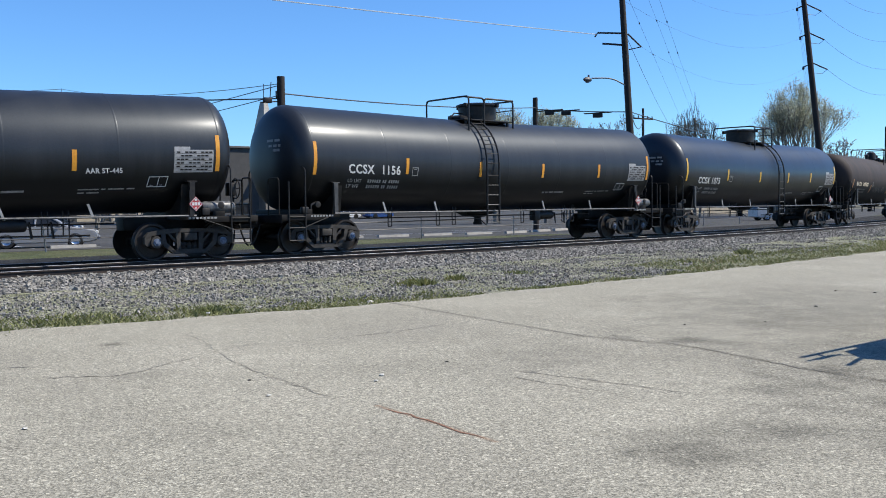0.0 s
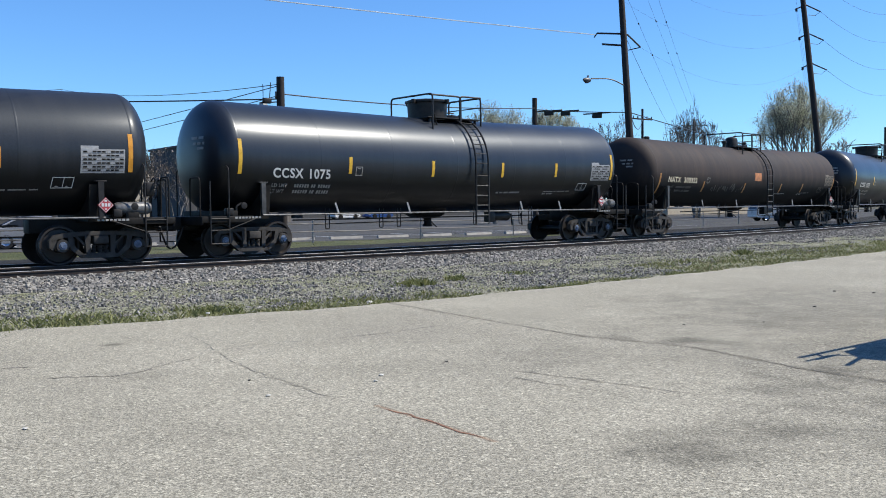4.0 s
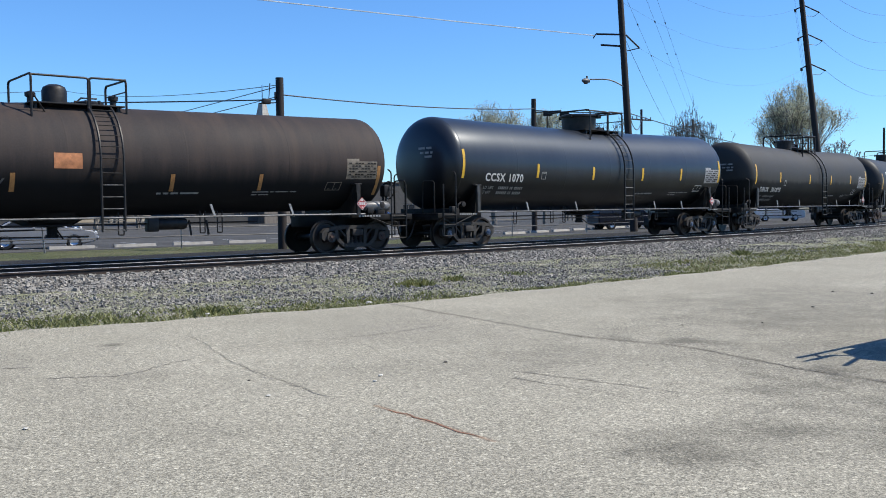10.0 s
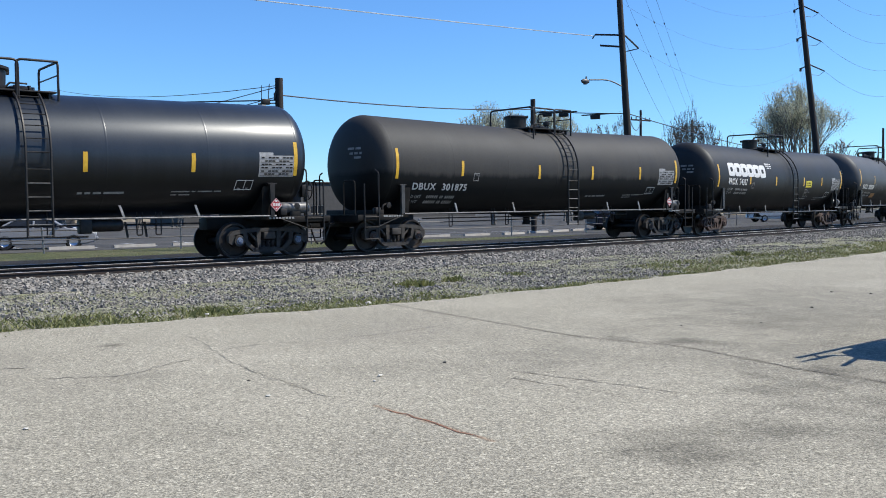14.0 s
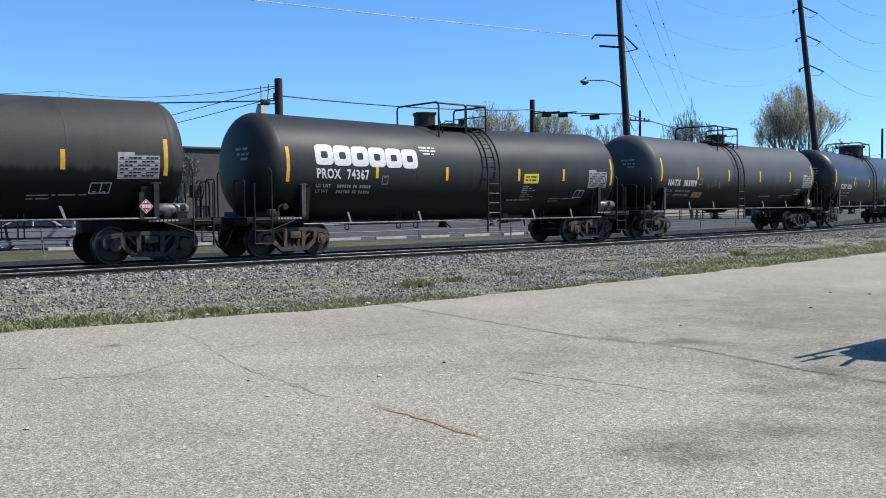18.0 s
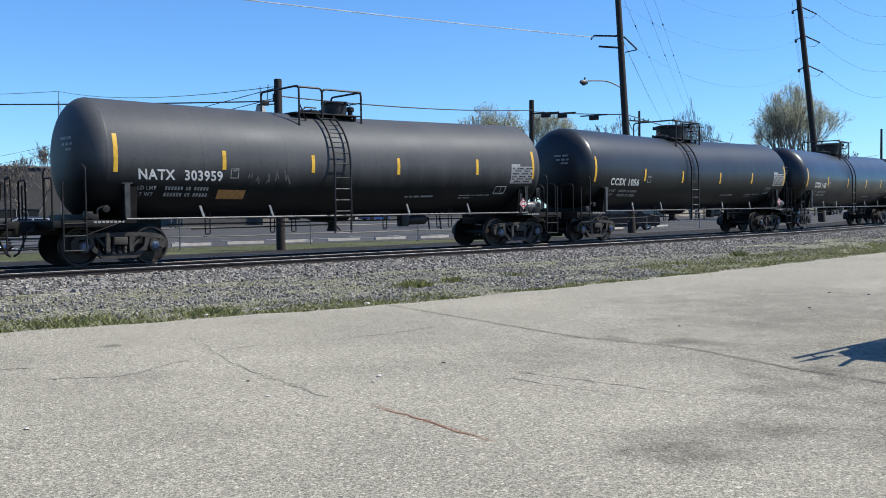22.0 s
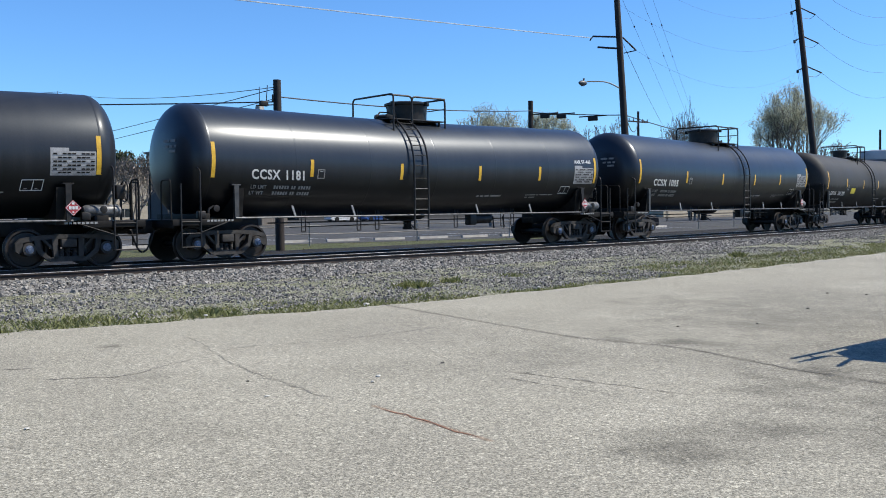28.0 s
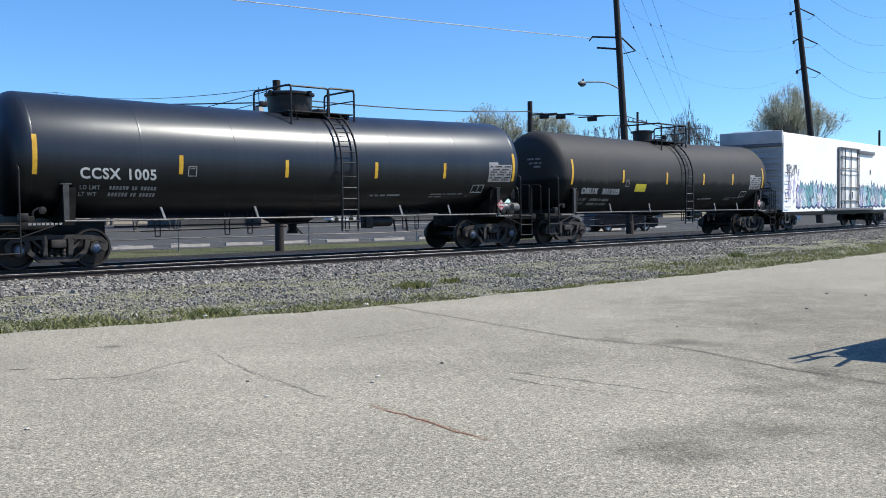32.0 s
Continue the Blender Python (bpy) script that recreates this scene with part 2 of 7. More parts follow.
def ground_mat(name, colors, speck, speck_scale, rough=0.9, patches=0.25, bump=0.5, depth=0.006, pebbles=0):
    """Ground: three tones in wide patches, aggregate in two sizes with relief."""
    m = bpy.data.materials.new(name)
    m.use_nodes = True
    t = m.node_tree
    n, l = t.nodes, t.links
    b = n["Principled BSDF"]
    co = n.new("ShaderNodeTexCoord")
    big = n.new("ShaderNodeTexNoise")
    big.inputs["Scale"].default_value, big.inputs["Detail"].default_value, big.inputs["Roughness"].default_value = patches, 7, 0.6
    ramp = n.new("ShaderNodeValToRGB")
    for i, c in enumerate(colors):
        e = ramp.color_ramp.elements[i] if i < 2 else ramp.color_ramp.elements.new(0.5)
        e.position, e.color = (0.36, 0.64, 0.5)[i], (*c, 1)
    l.new(co.outputs["Object"], big.inputs["Vector"])
    l.new(big.outputs["Fac"], ramp.inputs[0])
    vor = n.new("ShaderNodeTexVoronoi")
    vor.inputs["Scale"].default_value = speck_scale
    l.new(co.outputs["Object"], vor.inputs["Vector"])
    sp = n.new("ShaderNodeValToRGB")
    sp.color_ramp.elements[0].color, sp.color_ramp.elements[1].color = (*speck[0], 1), (*speck[1], 1)
    sp.color_ramp.elements[0].position, sp.color_ramp.elements[1].position = 0.15, 0.85
    sepc = n.new("ShaderNodeSeparateColor")
    l.new(vor.outputs["Color"], sepc.inputs[0])
    l.new(sepc.outputs[0], sp.inputs[0])
    mx = n.new("ShaderNodeMix")
    mx.data_type, mx.blend_type = "RGBA", "MULTIPLY"
    mx.inputs["Factor"].default_value = 1.0
    l.new(ramp.outputs[0], mx.inputs["A"])
    l.new(sp.outputs[0], mx.inputs["B"])
    if pebbles:
        peb = n.new("ShaderNodeTexVoronoi")
        peb.inputs["Scale"].default_value = pebbles
        l.new(co.outputs["Object"], peb.inputs["Vector"])
        psep = n.new("ShaderNodeSeparateColor")
        l.new(peb.outputs["Color"], psep.inputs[0])
        pr = n.new("ShaderNodeValToRGB")
        for k, (at, tone) in enumerate(((0.0, 0.56), (0.16, 0.88), (0.84, 1.05), (1.0, 1.6))):
            e = pr.color_ramp.elements[k] if k < 2 else pr.color_ramp.elements.new(at)
            e.position, e.color = at, (tone, tone, tone * 0.985, 1)
        l.new(psep.outputs[1], pr.inputs[0])
        pm = n.new("ShaderNodeMix")
        pm.data_type, pm.blend_type = "RGBA", "MULTIPLY"
        pm.inputs["Factor"].default_value = 0.85
        l.new(mx.outputs["Result"], pm.inputs["A"])
        l.new(pr.outputs[0], pm.inputs["B"])
        mx = pm
    fine = n.new("ShaderNodeTexNoise")
    fine.inputs["Scale"].default_value, fine.inputs["Detail"].default_value = speck_scale * 0.35, 5
    l.new(co.outputs["Object"], fine.inputs["Vector"])
    m2 = n.new("ShaderNodeMix")
    m2.data_type, m2.blend_type = "RGBA", "OVERLAY"
    m2.inputs["Factor"].default_value = 0.5
    l.new(mx.outputs["Result"], m2.inputs["A"])
    l.new(fine.outputs["Fac"], m2.inputs["B"])
    l.new(m2.outputs["Result"], b.inputs["Base Color"])
    b.inputs["Roughness"].default_value = rough
    b.inputs["Specular IOR Level"].default_value = 0.25
    bp = n.new("ShaderNodeBump")
    bp.inputs["Strength"].default_value, bp.inputs["Distance"].default_value = bump, depth
    l.new(vor.outputs["Distance"], bp.inputs["Height"])
    l.new(bp.outputs[0], b.inputs["Normal"])
    return m


def stains(m, spots):
    """Old oil and water stains, and painted-in loss of sheen, with soft, wandering edges: x, y, radius, strength."""
    n, l = m.node_tree.nodes, m.node_tree.links
    b = n["Principled BSDF"]
    co = n.new("ShaderNodeTexCoord")
    ns = n.new("ShaderNodeTexNoise")
    ns.inputs["Scale"].default_value, ns.inputs["Detail"].default_value = 1.6, 5
    l.new(co.outputs["Object"], ns.inputs["Vector"])
    for x, y, r, k in spots:
        d = n.new("ShaderNodeVectorMath")
        d.operation = "DISTANCE"
        l.new(co.outputs["Object"], d.inputs[0])
        d.inputs[1].default_value = (x, y, 0)
        a = n.new("ShaderNodeMath")
        a.operation = "MULTIPLY_ADD"
        a.inputs[1].default_value = r * 1.8
        l.new(ns.outputs["Fac"], a.inputs[0])
        l.new(d.outputs["Value"], a.inputs[2])
        f = n.new("ShaderNodeMapRange")
        f.inputs["From Min"].default_value, f.inputs["From Max"].default_value = r * 1.1, r * 2.0
        f.inputs["To Min"].default_value, f.inputs["To Max"].default_value = k, 0.0
        l.new(a.outputs[0], f.inputs["Value"])
        mx = n.new("ShaderNodeMix")
        mx.data_type, mx.blend_type = "RGBA", "MULTIPLY"
        l.new(f.outputs[0], mx.inputs["Factor"])
        l.new(b.inputs["Base Color"].links[0].from_socket, mx.inputs["A"])
        mx.inputs["B"].default_value = (0.44, 0.437, 0.43, 1)
        l.new(mx.outputs["Result"], b.inputs["Base Color"])


def seam_stains(m, runs):
    """Soft dirty bands that follow old seams: x0, y0, x1, y1, half width, strength, tone."""
    n, l = m.node_tree.nodes, m.node_tree.links
    b = n["Principled BSDF"]
    co = n.new("ShaderNodeTexCoord")
    ns = n.new("ShaderNodeTexNoise")
    ns.inputs["Scale"].default_value, ns.inputs["Detail"].default_value, ns.inputs["Roughness"].default_value = 7.0, 6, 0.7

    def math_node(op, a, b_, c=None):
        q = n.new("ShaderNodeMath")
        q.operation = op
        for i, v in enumerate((a, b_, c)):
            if v is None:
                continue
            if isinstance(v, (int, float)):
                q.inputs[i].default_value = v
            else:
                l.new(v, q.inputs[i])
        return q.outputs[0]

    def dot(v, w):
        q = n.new("ShaderNodeVectorMath")
        q.operation = "DOT_PRODUCT"
        l.new(v, q.inputs[0])
        q.inputs[1].default_value = w
        return q.outputs["Value"]
    l.new(co.outputs["Object"], ns.inputs["Vector"])
    for x0, y0, x1, y1, wide, k, tone in runs:
        d = Vector((x1 - x0, y1 - y0, 0))
        u = d.normalized()
        side = Vector((-u.y, u.x, 0))
        along = math_node("SUBTRACT", dot(co.outputs["Object"], u), u.x * x0 + u.y * y0)
        off = math_node("ABSOLUTE", math_node("SUBTRACT", dot(co.outputs["Object"], side), side.x * x0 + side.y * y0), None)
        past = math_node("ABSOLUTE", math_node("SUBTRACT", along, d.length / 2), None)
        over = math_node("MAXIMUM", math_node("SUBTRACT", past, d.length / 2), 0.0)
        dist = math_node("MULTIPLY_ADD", ns.outputs["Fac"], wide * 1.6, math_node("ADD", off, over))
        f = n.new("ShaderNodeMapRange")
        f.inputs["From Min"].default_value, f.inputs["From Max"].default_value = wide * 0.5, wide * 1.7
        f.inputs["To Min"].default_value, f.inputs["To Max"].default_value = k, 0.0
        l.new(dist, f.inputs["Value"])
        mx = n.new("ShaderNodeMix")
        mx.data_type, mx.blend_type = "RGBA", "MULTIPLY"
        l.new(f.outputs[0], mx.inputs["Factor"])
        l.new(b.inputs["Base Color"].links[0].from_socket, mx.inputs["A"])
        mx.inputs["B"].default_value = (*tone, 1)
        l.new(mx.outputs["Result"], b.inputs["Base Color"])


def thin_leaf(m, amount=0.45):
    """Lets sunlight through leaves and blades."""
    n, l = m.node_tree.nodes, m.node_tree.links
    b = n["Principled BSDF"]
    tr = n.new("ShaderNodeBsdfTranslucent")
    l.new(b.inputs["Base Color"].links[0].from_socket, tr.inputs["Color"])
    mx = n.new("ShaderNodeMixShader")
    mx.inputs[0].default_value = amount
    l.new(b.outputs[0], mx.inputs[1])
    l.new(tr.outputs[0], mx.inputs[2])
    l.new(mx.outputs[0], n["Material Output"].inputs["Surface"])


LOT = ground_mat("worn_pale_asphalt", [(0.25, 0.235, 0.19), (0.306, 0.288, 0.233), (0.278, 0.262, 0.211)], ((0.6, 0.6, 0.59), (1.38, 1.37, 1.36)), 95, patches=0.3, bump=0.5, depth=0.004, pebbles=42)
BACK_LOT = ground_mat("grey_back_asphalt", [(0.05, 0.049, 0.047), (0.076, 0.074, 0.07), (0.062, 0.061, 0.058)], ((0.6, 0.6, 0.6), (1.2, 1.2, 1.2)), 40, patches=0.3)
BED = ground_mat("ballast_grit", [(0.0338, 0.0338, 0.0353), (0.0562, 0.0555, 0.054), (0.045, 0.045, 0.045)], ((0.3, 0.3, 0.3), (1.9, 1.9, 1.9)), 22, patches=0.6, bump=1.0, depth=0.03)
VERGE = ground_mat("gravelly_verge_soil", [(0.165, 0.16, 0.125), (0.215, 0.207, 0.17), (0.135, 0.14, 0.085)], ((0.3, 0.3, 0.3), (1.8, 1.78, 1.75)), 24, patches=0.9, bump=1.0, depth=0.02)
# dark ground; the train's shade is put into its tone
DARK_GROUND = ground_mat("train_shaded_ground", [(0.012, 0.0112, 0.01), (0.026, 0.0245, 0.021), (0.018, 0.017, 0.015)], ((0.4, 0.4, 0.4), (1.6, 1.6, 1.6)), 22, patches=0.6, bump=1.0, depth=0.03)
TURF = ground_mat("short_turf", [(0.058, 0.068, 0.024), (0.098, 0.096, 0.046), (0.075, 0.08, 0.032)], ((0.6, 0.6, 0.6), (1.3, 1.3, 1.3)), 18, patches=0.4, bump=0.8, depth=0.03)
FIELD = ground_mat("distant_ground", [(0.09, 0.09, 0.0525), (0.12, 0.112, 0.075), (0.105, 0.0975, 0.0675)], ((0.8, 0.8, 0.8), (1.1, 1.1, 1.1)), 4, patches=0.05)


# ---- mesh helpers ----
def box(bm, c, s, r=None, bevel=0.0):
    """A box of size s about c, turned by the Euler degrees r, with its edges bevelled."""
    m = Matrix.Translation(c) @ (pose(0, 0, 0, *r) if r else Matrix.Identity(4)) @ Matrix.Diagonal((*s, 1))
    vs = bmesh.ops.create_cube(bm, size=1.0, matrix=m)["verts"]
    if bevel:
        es = list({e for v in vs for e in v.link_edges})
        bmesh.ops.bevel(bm, geom=es, offset=bevel, segments=2, affect="EDGES", profile=0.5)


def tube(bm, pts, r, n=8, r2=None, caps=True):
    """A round bar along the points, tapering from r to r2."""
    pts = [Vector(p) for p in pts]
    r2 = r if r2 is None else r2
    rings = []
    up = None
    for i, p in enumerate(pts):
        d = (pts[min(i + 1, len(pts) - 1)] - pts[max(i - 1, 0)]).normalized()
        if up is None:
            up = d.orthogonal().normalized()
        up = (up - up.dot(d) * d)
        up = up.normalized() if up.length > 1e-6 else d.orthogonal().normalized()
        side = d.cross(up)
        k = r + (r2 - r) * i / max(1, len(pts) - 1)
        rings.append([bm.verts.new(p + k * (math.cos(a) * up + math.sin(a) * side)) for a in (2 * math.pi * j / n for j in range(n))])
    for a, b in zip(rings, rings[1:]):
        for j in range(n):
            bm.faces.new((a[j], a[(j + 1) % n], b[(j + 1) % n], b[j]))
    if caps:
        bm.faces.new(rings[0][::-1])
        bm.faces.new(rings[-1])


def lathe(bm, profile, n=32, axis="z", at=(0, 0, 0)):
    """Turns (radius, height) pairs about an axis through the point at."""
    rings = []
    for rad, h in profile:
        ring = []
        for j in range(n if rad > 1e-6 else 1):
            a = 2 * math.pi * j / n
            u, v = rad * math.cos(a), rad * math.sin(a)
            q = {"z": (u, v, h), "x": (h, u, v), "y": (v, h, u)}[axis]
            ring.append(bm.verts.new(Vector(q) + Vector(at)))
        rings.append(ring)
    for a, b in zip(rings, rings[1:]):
        m = max(len(a), len(b))
        for j in range(m):
            f = [a[j % len(a)], a[(j + 1) % len(a)], b[(j + 1) % len(b)], b[j % len(b)]]
            q = []
            for v in f:
                if v not in q:
                    q.append(v)
            if len(q) > 2:
                bm.faces.new(q)


def prism(bm, outline, y0, y1, plane="xz"):
    """A flat outline given thickness: in xz along y, in xy along z, or in yz along x."""
    def put(a, b, c):
        return {"xz": (a, c, b), "xy": (a, b, c), "yz": (c, a, b)}[plane]
    lo = [bm.verts.new(put(a, b, y0)) for a, b in outline]
    hi = [bm.verts.new(put(a, b, y1)) for a, b in outline]
    bm.faces.new(lo)
    bm.faces.new(hi[::-1])
    for i in range(len(lo)):
        j = (i + 1) % len(lo)
        bm.faces.new((lo[j], lo[i], hi[i], hi[j]))


def rounded(pts, r, k=4):
    """Rounds the corners of a polyline of 3D points."""
    pts = [Vector(p) for p in pts]
    out = [pts[0]]
    for a, b, c in zip(pts, pts[1:], pts[2:]):
        u, v = (a - b), (c - b)
        d = min(r, u.length / 2.01, v.length / 2.01)
        p, q = b + u.normalized() * d, b + v.normalized() * d
        for i in range(k + 1):
            t = i / k
            out.append((1 - t) ** 2 * p + 2 * t * (1 - t) * b + t * t * q)
    out.append(pts[-1])
    return out


MESHES = {}
SMALL_PRINT = ("load_limit", "light_weight", "weight_figures", "stencil_line", "data_rows", "head_lettering", "deck_stencil", "placard_marks", "chalk_scrawl", "chalk_tag", "spray_shading", "spray_lines", "spray_scrawl", "spray_outline", "spray_fill")


def mesh_of(key, build, smooth=35):
    """The mesh that build(bm) makes; made once for each key."""
    if key not in MESHES:
        bm = bmesh.new()
        build(bm)
        bmesh.ops.recalc_face_normals(bm, faces=bm.faces)
        me = bpy.data.meshes.new(str(key[0]) if isinstance(key, tuple) else str(key))
        bm.to_mesh(me)
        bm.free()
        me.materials.append(None)
        if smooth:
            me.polygons.foreach_set("use_smooth", [True] * len(me.polygons))
            me.set_sharp_from_angle(angle=radians(smooth))
        MESHES[key] = me
    return MESHES[key]


def put(name, me, material, parent=None, m=None, label=""):
    """One mesh object with its own material, under parent if there is one."""
    ob = new(name, me)
    if len(me.materials) == 0:
        me.materials.append(None)
    ob.material_slots[0].link = "OBJECT"
    ob.material_slots[0].material = material
    ob.parent = parent
    if m is not None:
        ob.matrix_basis = m
    if label:
        tagged(ob, label)
    if name in SMALL_PRINT:
        ob["kind"] = "stuff"
    return ob


def part(name, build, material, parent, label="", m=None, key=None, smooth=35):
    """A part of a thing, from build(bm); parts with the same key share their mesh."""
    if key is None:
        key = (name, len(MESHES))
    return put(name, mesh_of(key, build, smooth), material, parent, m, label)


def thing(name, label, category, group="", kind="", m=None):
    """An empty at the base of a thing, which carries its parts."""
    ob = tagged(new(name), label, category, group, kind)
    ob.empty_display_size = 0.1
    if m is not None:
        ob.matrix_basis = m
    return ob


def solo(name, build, material, label, category, group="", kind="", m=None, key=None, smooth=35):
    """A thing that is one mesh."""
    return tagged(part(name, build, material, None, "", m, key, smooth), label, category, group, kind)


def letters(text, size):
    """Flat letters of the built-in font, as a mesh in x and y."""
    key = ("lettering", text, size)
    if key not in MESHES:
        cu = bpy.data.curves.new("lettering", "FONT")
        cu.body, cu.size, cu.resolution_u = text, size, 3
        cu.offset = size * 0.028
        cu.space_character = 1.12
        ob = new("lettering", cu)
        me = bpy.data.meshes.new_from_object(ob.evaluated_get(bpy.context.evaluated_depsgraph_get()))
        bpy.data.objects.remove(ob)
        me.materials.clear()
        me.materials.append(None)
        MESHES[key] = me
    return MESHES[key]


# ---- the track: a gentle curve between two straights ----
BEND, S0, S1, NEAR_Y = 0.004, -25.0, 75.0, 24.388


def heading(s):
    return BEND * min(max(s, S0), S1)


def on_curve(s):
    c = min(max(s, S0), S1)
    a = BEND * c
    x, y = math.sin(a) / BEND, NEAR_Y + (1 - math.cos(a)) / BEND
    return x + (s - c) * math.cos(a), y + (s - c) * math.sin(a)


def beside(s, lat, z=0.0):
    """The point at the distance s along the track and lat beyond its middle (negative: towards the parking lot)."""
    x, y = on_curve(s)
    a = heading(s)
    return Vector((x - math.sin(a) * lat, y + math.cos(a) * lat, z))


def travelled(t):
    """How far the train has come at t seconds: it gathers speed slowly."""
    return 5.125 * t + 0.0154 * t * t - 0.000127 * t ** 3


def sheet(name, lats, s_range, heights, material, label, category, jitter=0.0, kind="structure", thick=0.0):
    """A strip of ground along the track, from its cross-section."""
    s = list(np.arange(s_range[0], s_range[1] + 0.01, s_range[2]))
    rng = random.Random(5)

    def build(bm):
        grid = [[bm.verts.new(beside(a, la + (rng.uniform(-jitter, jitter) if 0 < i < len(lats) - 1 or jitter > 0.1 else 0), h + rng.uniform(-jitter, jitter) * 0.15)) for i, (la, h) in enumerate(zip(lats, heights))] for a in s]
        for r, q in zip(grid, grid[1:]):
            for i in range(len(lats) - 1):
                bm.faces.new((r[i], r[i + 1], q[i + 1], q[i]))
    return solo(name, build, material, label, category, kind=kind, smooth=60)


# the widest spots on the right also paint in the lot's weaker sheen there
stains(LOT, [(5.7, 4.5, 0.62, 0.75), (10.1, 7.9, 0.42, 0.75), (9.6, 8.6, 0.3, 0.5), (4.15, 12.8, 0.18, 0.9), (6.6, 4.3, 0.5, 0.5), (9.3, 5.6, 0.45, 0.45), (3.6, 10.2, 0.5, 0.25), (6.0, 8.9, 0.8, 0.2), (8.2, 5.0, 0.9, 0.25), (3.0, 7.4, 0.8, 0.2), (12.5, 8.5, 1.2, 0.15), (7.2, 3.9, 0.5, 0.3), (11.5, 5.5, 2.6, 0.3), (8.6, 3.4, 1.6, 0.42), (16, 9, 4.0, 0.4), (9.5, 7, 2.5, 0.12), (13, 7.5, 5.0, 0.27), (8.2, 3.2, 2.6, 0.4), (10.5, 3.5, 2.6, 0.3), (6.4, 4.6, 1.2, 0.1), (7.6, 8.4, 1.0, 0.18)])

DIRT, REDDISH = (0.4, 0.385, 0.35), (0.72, 0.5, 0.4)
seam_stains(LOT, [(10.05, 15.2, 9.61, 11.38, 0.1, 0.7, DIRT), (9.61, 11.38, 9.39, 9.16, 0.09, 0.6, DIRT), (9.39, 9.16, 9.68, 7.5, 0.1, 0.5, DIRT), (9.68, 7.47, 9.3, 5.77, 0.09, 0.75, DIRT), (9.3, 5.77, 9.25, 4.5, 0.12, 0.7, DIRT),
                  (6.86, 7.74, 7.33, 5.55, 0.035, 0.55, DIRT), (6.55, 7.46, 6.76, 6.15, 0.03, 0.5, DIRT), (4.71, 7.2, 4.68, 5.5, 0.05, 0.95, REDDISH), (4.75, 10.2, 4.6, 8.0, 0.06, 0.35, DIRT), (3.4, 10.35, 2.6, 10.85, 0.08, 0.3, DIRT), (9.2, 11.9, 8.6, 12.3, 0.12, 0.3, DIRT)])

# ---- ground ----
def flat(pts, z=0.0):
    def build(bm):
        bm.faces.new([bm.verts.new((x, y, z)) for x, y in pts])
    return build


solo("ground", flat([(-2500, -2500), (2500, -2500), (2500, 2500), (-2500, 2500)], -0.08), FIELD, "wide flat town ground that reaches the horizon", "ground", kind="structure")


def lot_edge(s):
    """Distance of the parking lot's ragged edge from the track's middle."""
    knots = [(-80, -9.0), (3.3, -9.05), (9.9, -9.9), (19.7, -9.55), (33.7, -9.0), (120, -9.0)]
    for (a, u), (b, v) in zip(knots, knots[1:]):
        if a <= s <= b:
            return u + (v - u) * (s - a) / (b - a) + 0.07 * math.sin(2.1 * s) + 0.05 * math.sin(5.3 * s + 1)
    return -9.0


def lot(bm):
    s = np.arange(-60, 110, 0.35)
    top, base = [], []
    for a in s:
        p = beside(a, lot_edge(a) + 0.03 * noise.noise((a * 3, 0, 0)))
        top.append(bm.verts.new((p.x, p.y, 0.0)))
        base.append(bm.verts.new((p.x, p.y + 0.02, -0.07)))
    far = [bm.verts.new((v.co.x * 1.3, -70, 0.0)) for v in top]
    for i in range(len(top) - 1):
        bm.faces.new((far[i], far[i + 1], top[i + 1], top[i]))
        bm.faces.new((top[i], top[i + 1], base[i + 1], base[i]))


solo("parking_lot_pavement", lot, LOT, "worn pale asphalt parking lot with exposed aggregate, cracks and stains", "pavement", kind="structure", smooth=20)
sheet("verge", [-10.6, -9.0, -7.6, -6.2, -5.0, -4.0, -3.1], (-40, 110, 0.5), [-0.05, -0.02, 0.02, 0.06, 0.08, 0.1, 0.16], VERGE, "gravelly verge with thin weeds beside the railway", "verge", 0.02)
sheet("ballast_bed", [-3.6, -3.0, -2.4, -1.9, -1.3, 1.3, 1.9, 2.6, 3.4], (-60, 150, 0.5), [0.05, 0.13, 0.215, 0.265, 0.285, 0.285, 0.27, 0.22, 0.12], BED, "sloping bed of crushed grey stone ballast", "ballast", 0.04)
# near-black strip beyond the track, coloured to include the train's shade
sheet("cinder_strip", [3.0, 4.5, 6.2, 9.7], (-60, 150, 1.0), [0.13, 0.185, 0.2, 0.195], DARK_GROUND, "strip of dark ground beyond the track, the train's shade in its colour", "cinders", 0.05)
sheet("grass_strip", [9.3, 10.4, 13.0, 16.3], (-60, 150, 1.0), [0.18, 0.205, 0.205, 0.2], TURF, "strip of short grass between the railway and a parking lot", "grass", 0.05)


def back_lot(bm):
    prism(bm, [(-80, 40.3), (23, 40.3), (40, 37.0), (75, 43.5), (140, 70), (200, 100), (200, 220), (-80, 220)], -0.07, 0.212, "xy")


solo("back_lot_pavement", back_lot, BACK_LOT, "grey asphalt parking lot beyond the railway", "pavement", kind="structure", smooth=0)

# ---- track ----
track = thing("railway_track", "single railway track on dark wooden ties, with worn bright rail heads", "railway", kind="structure")


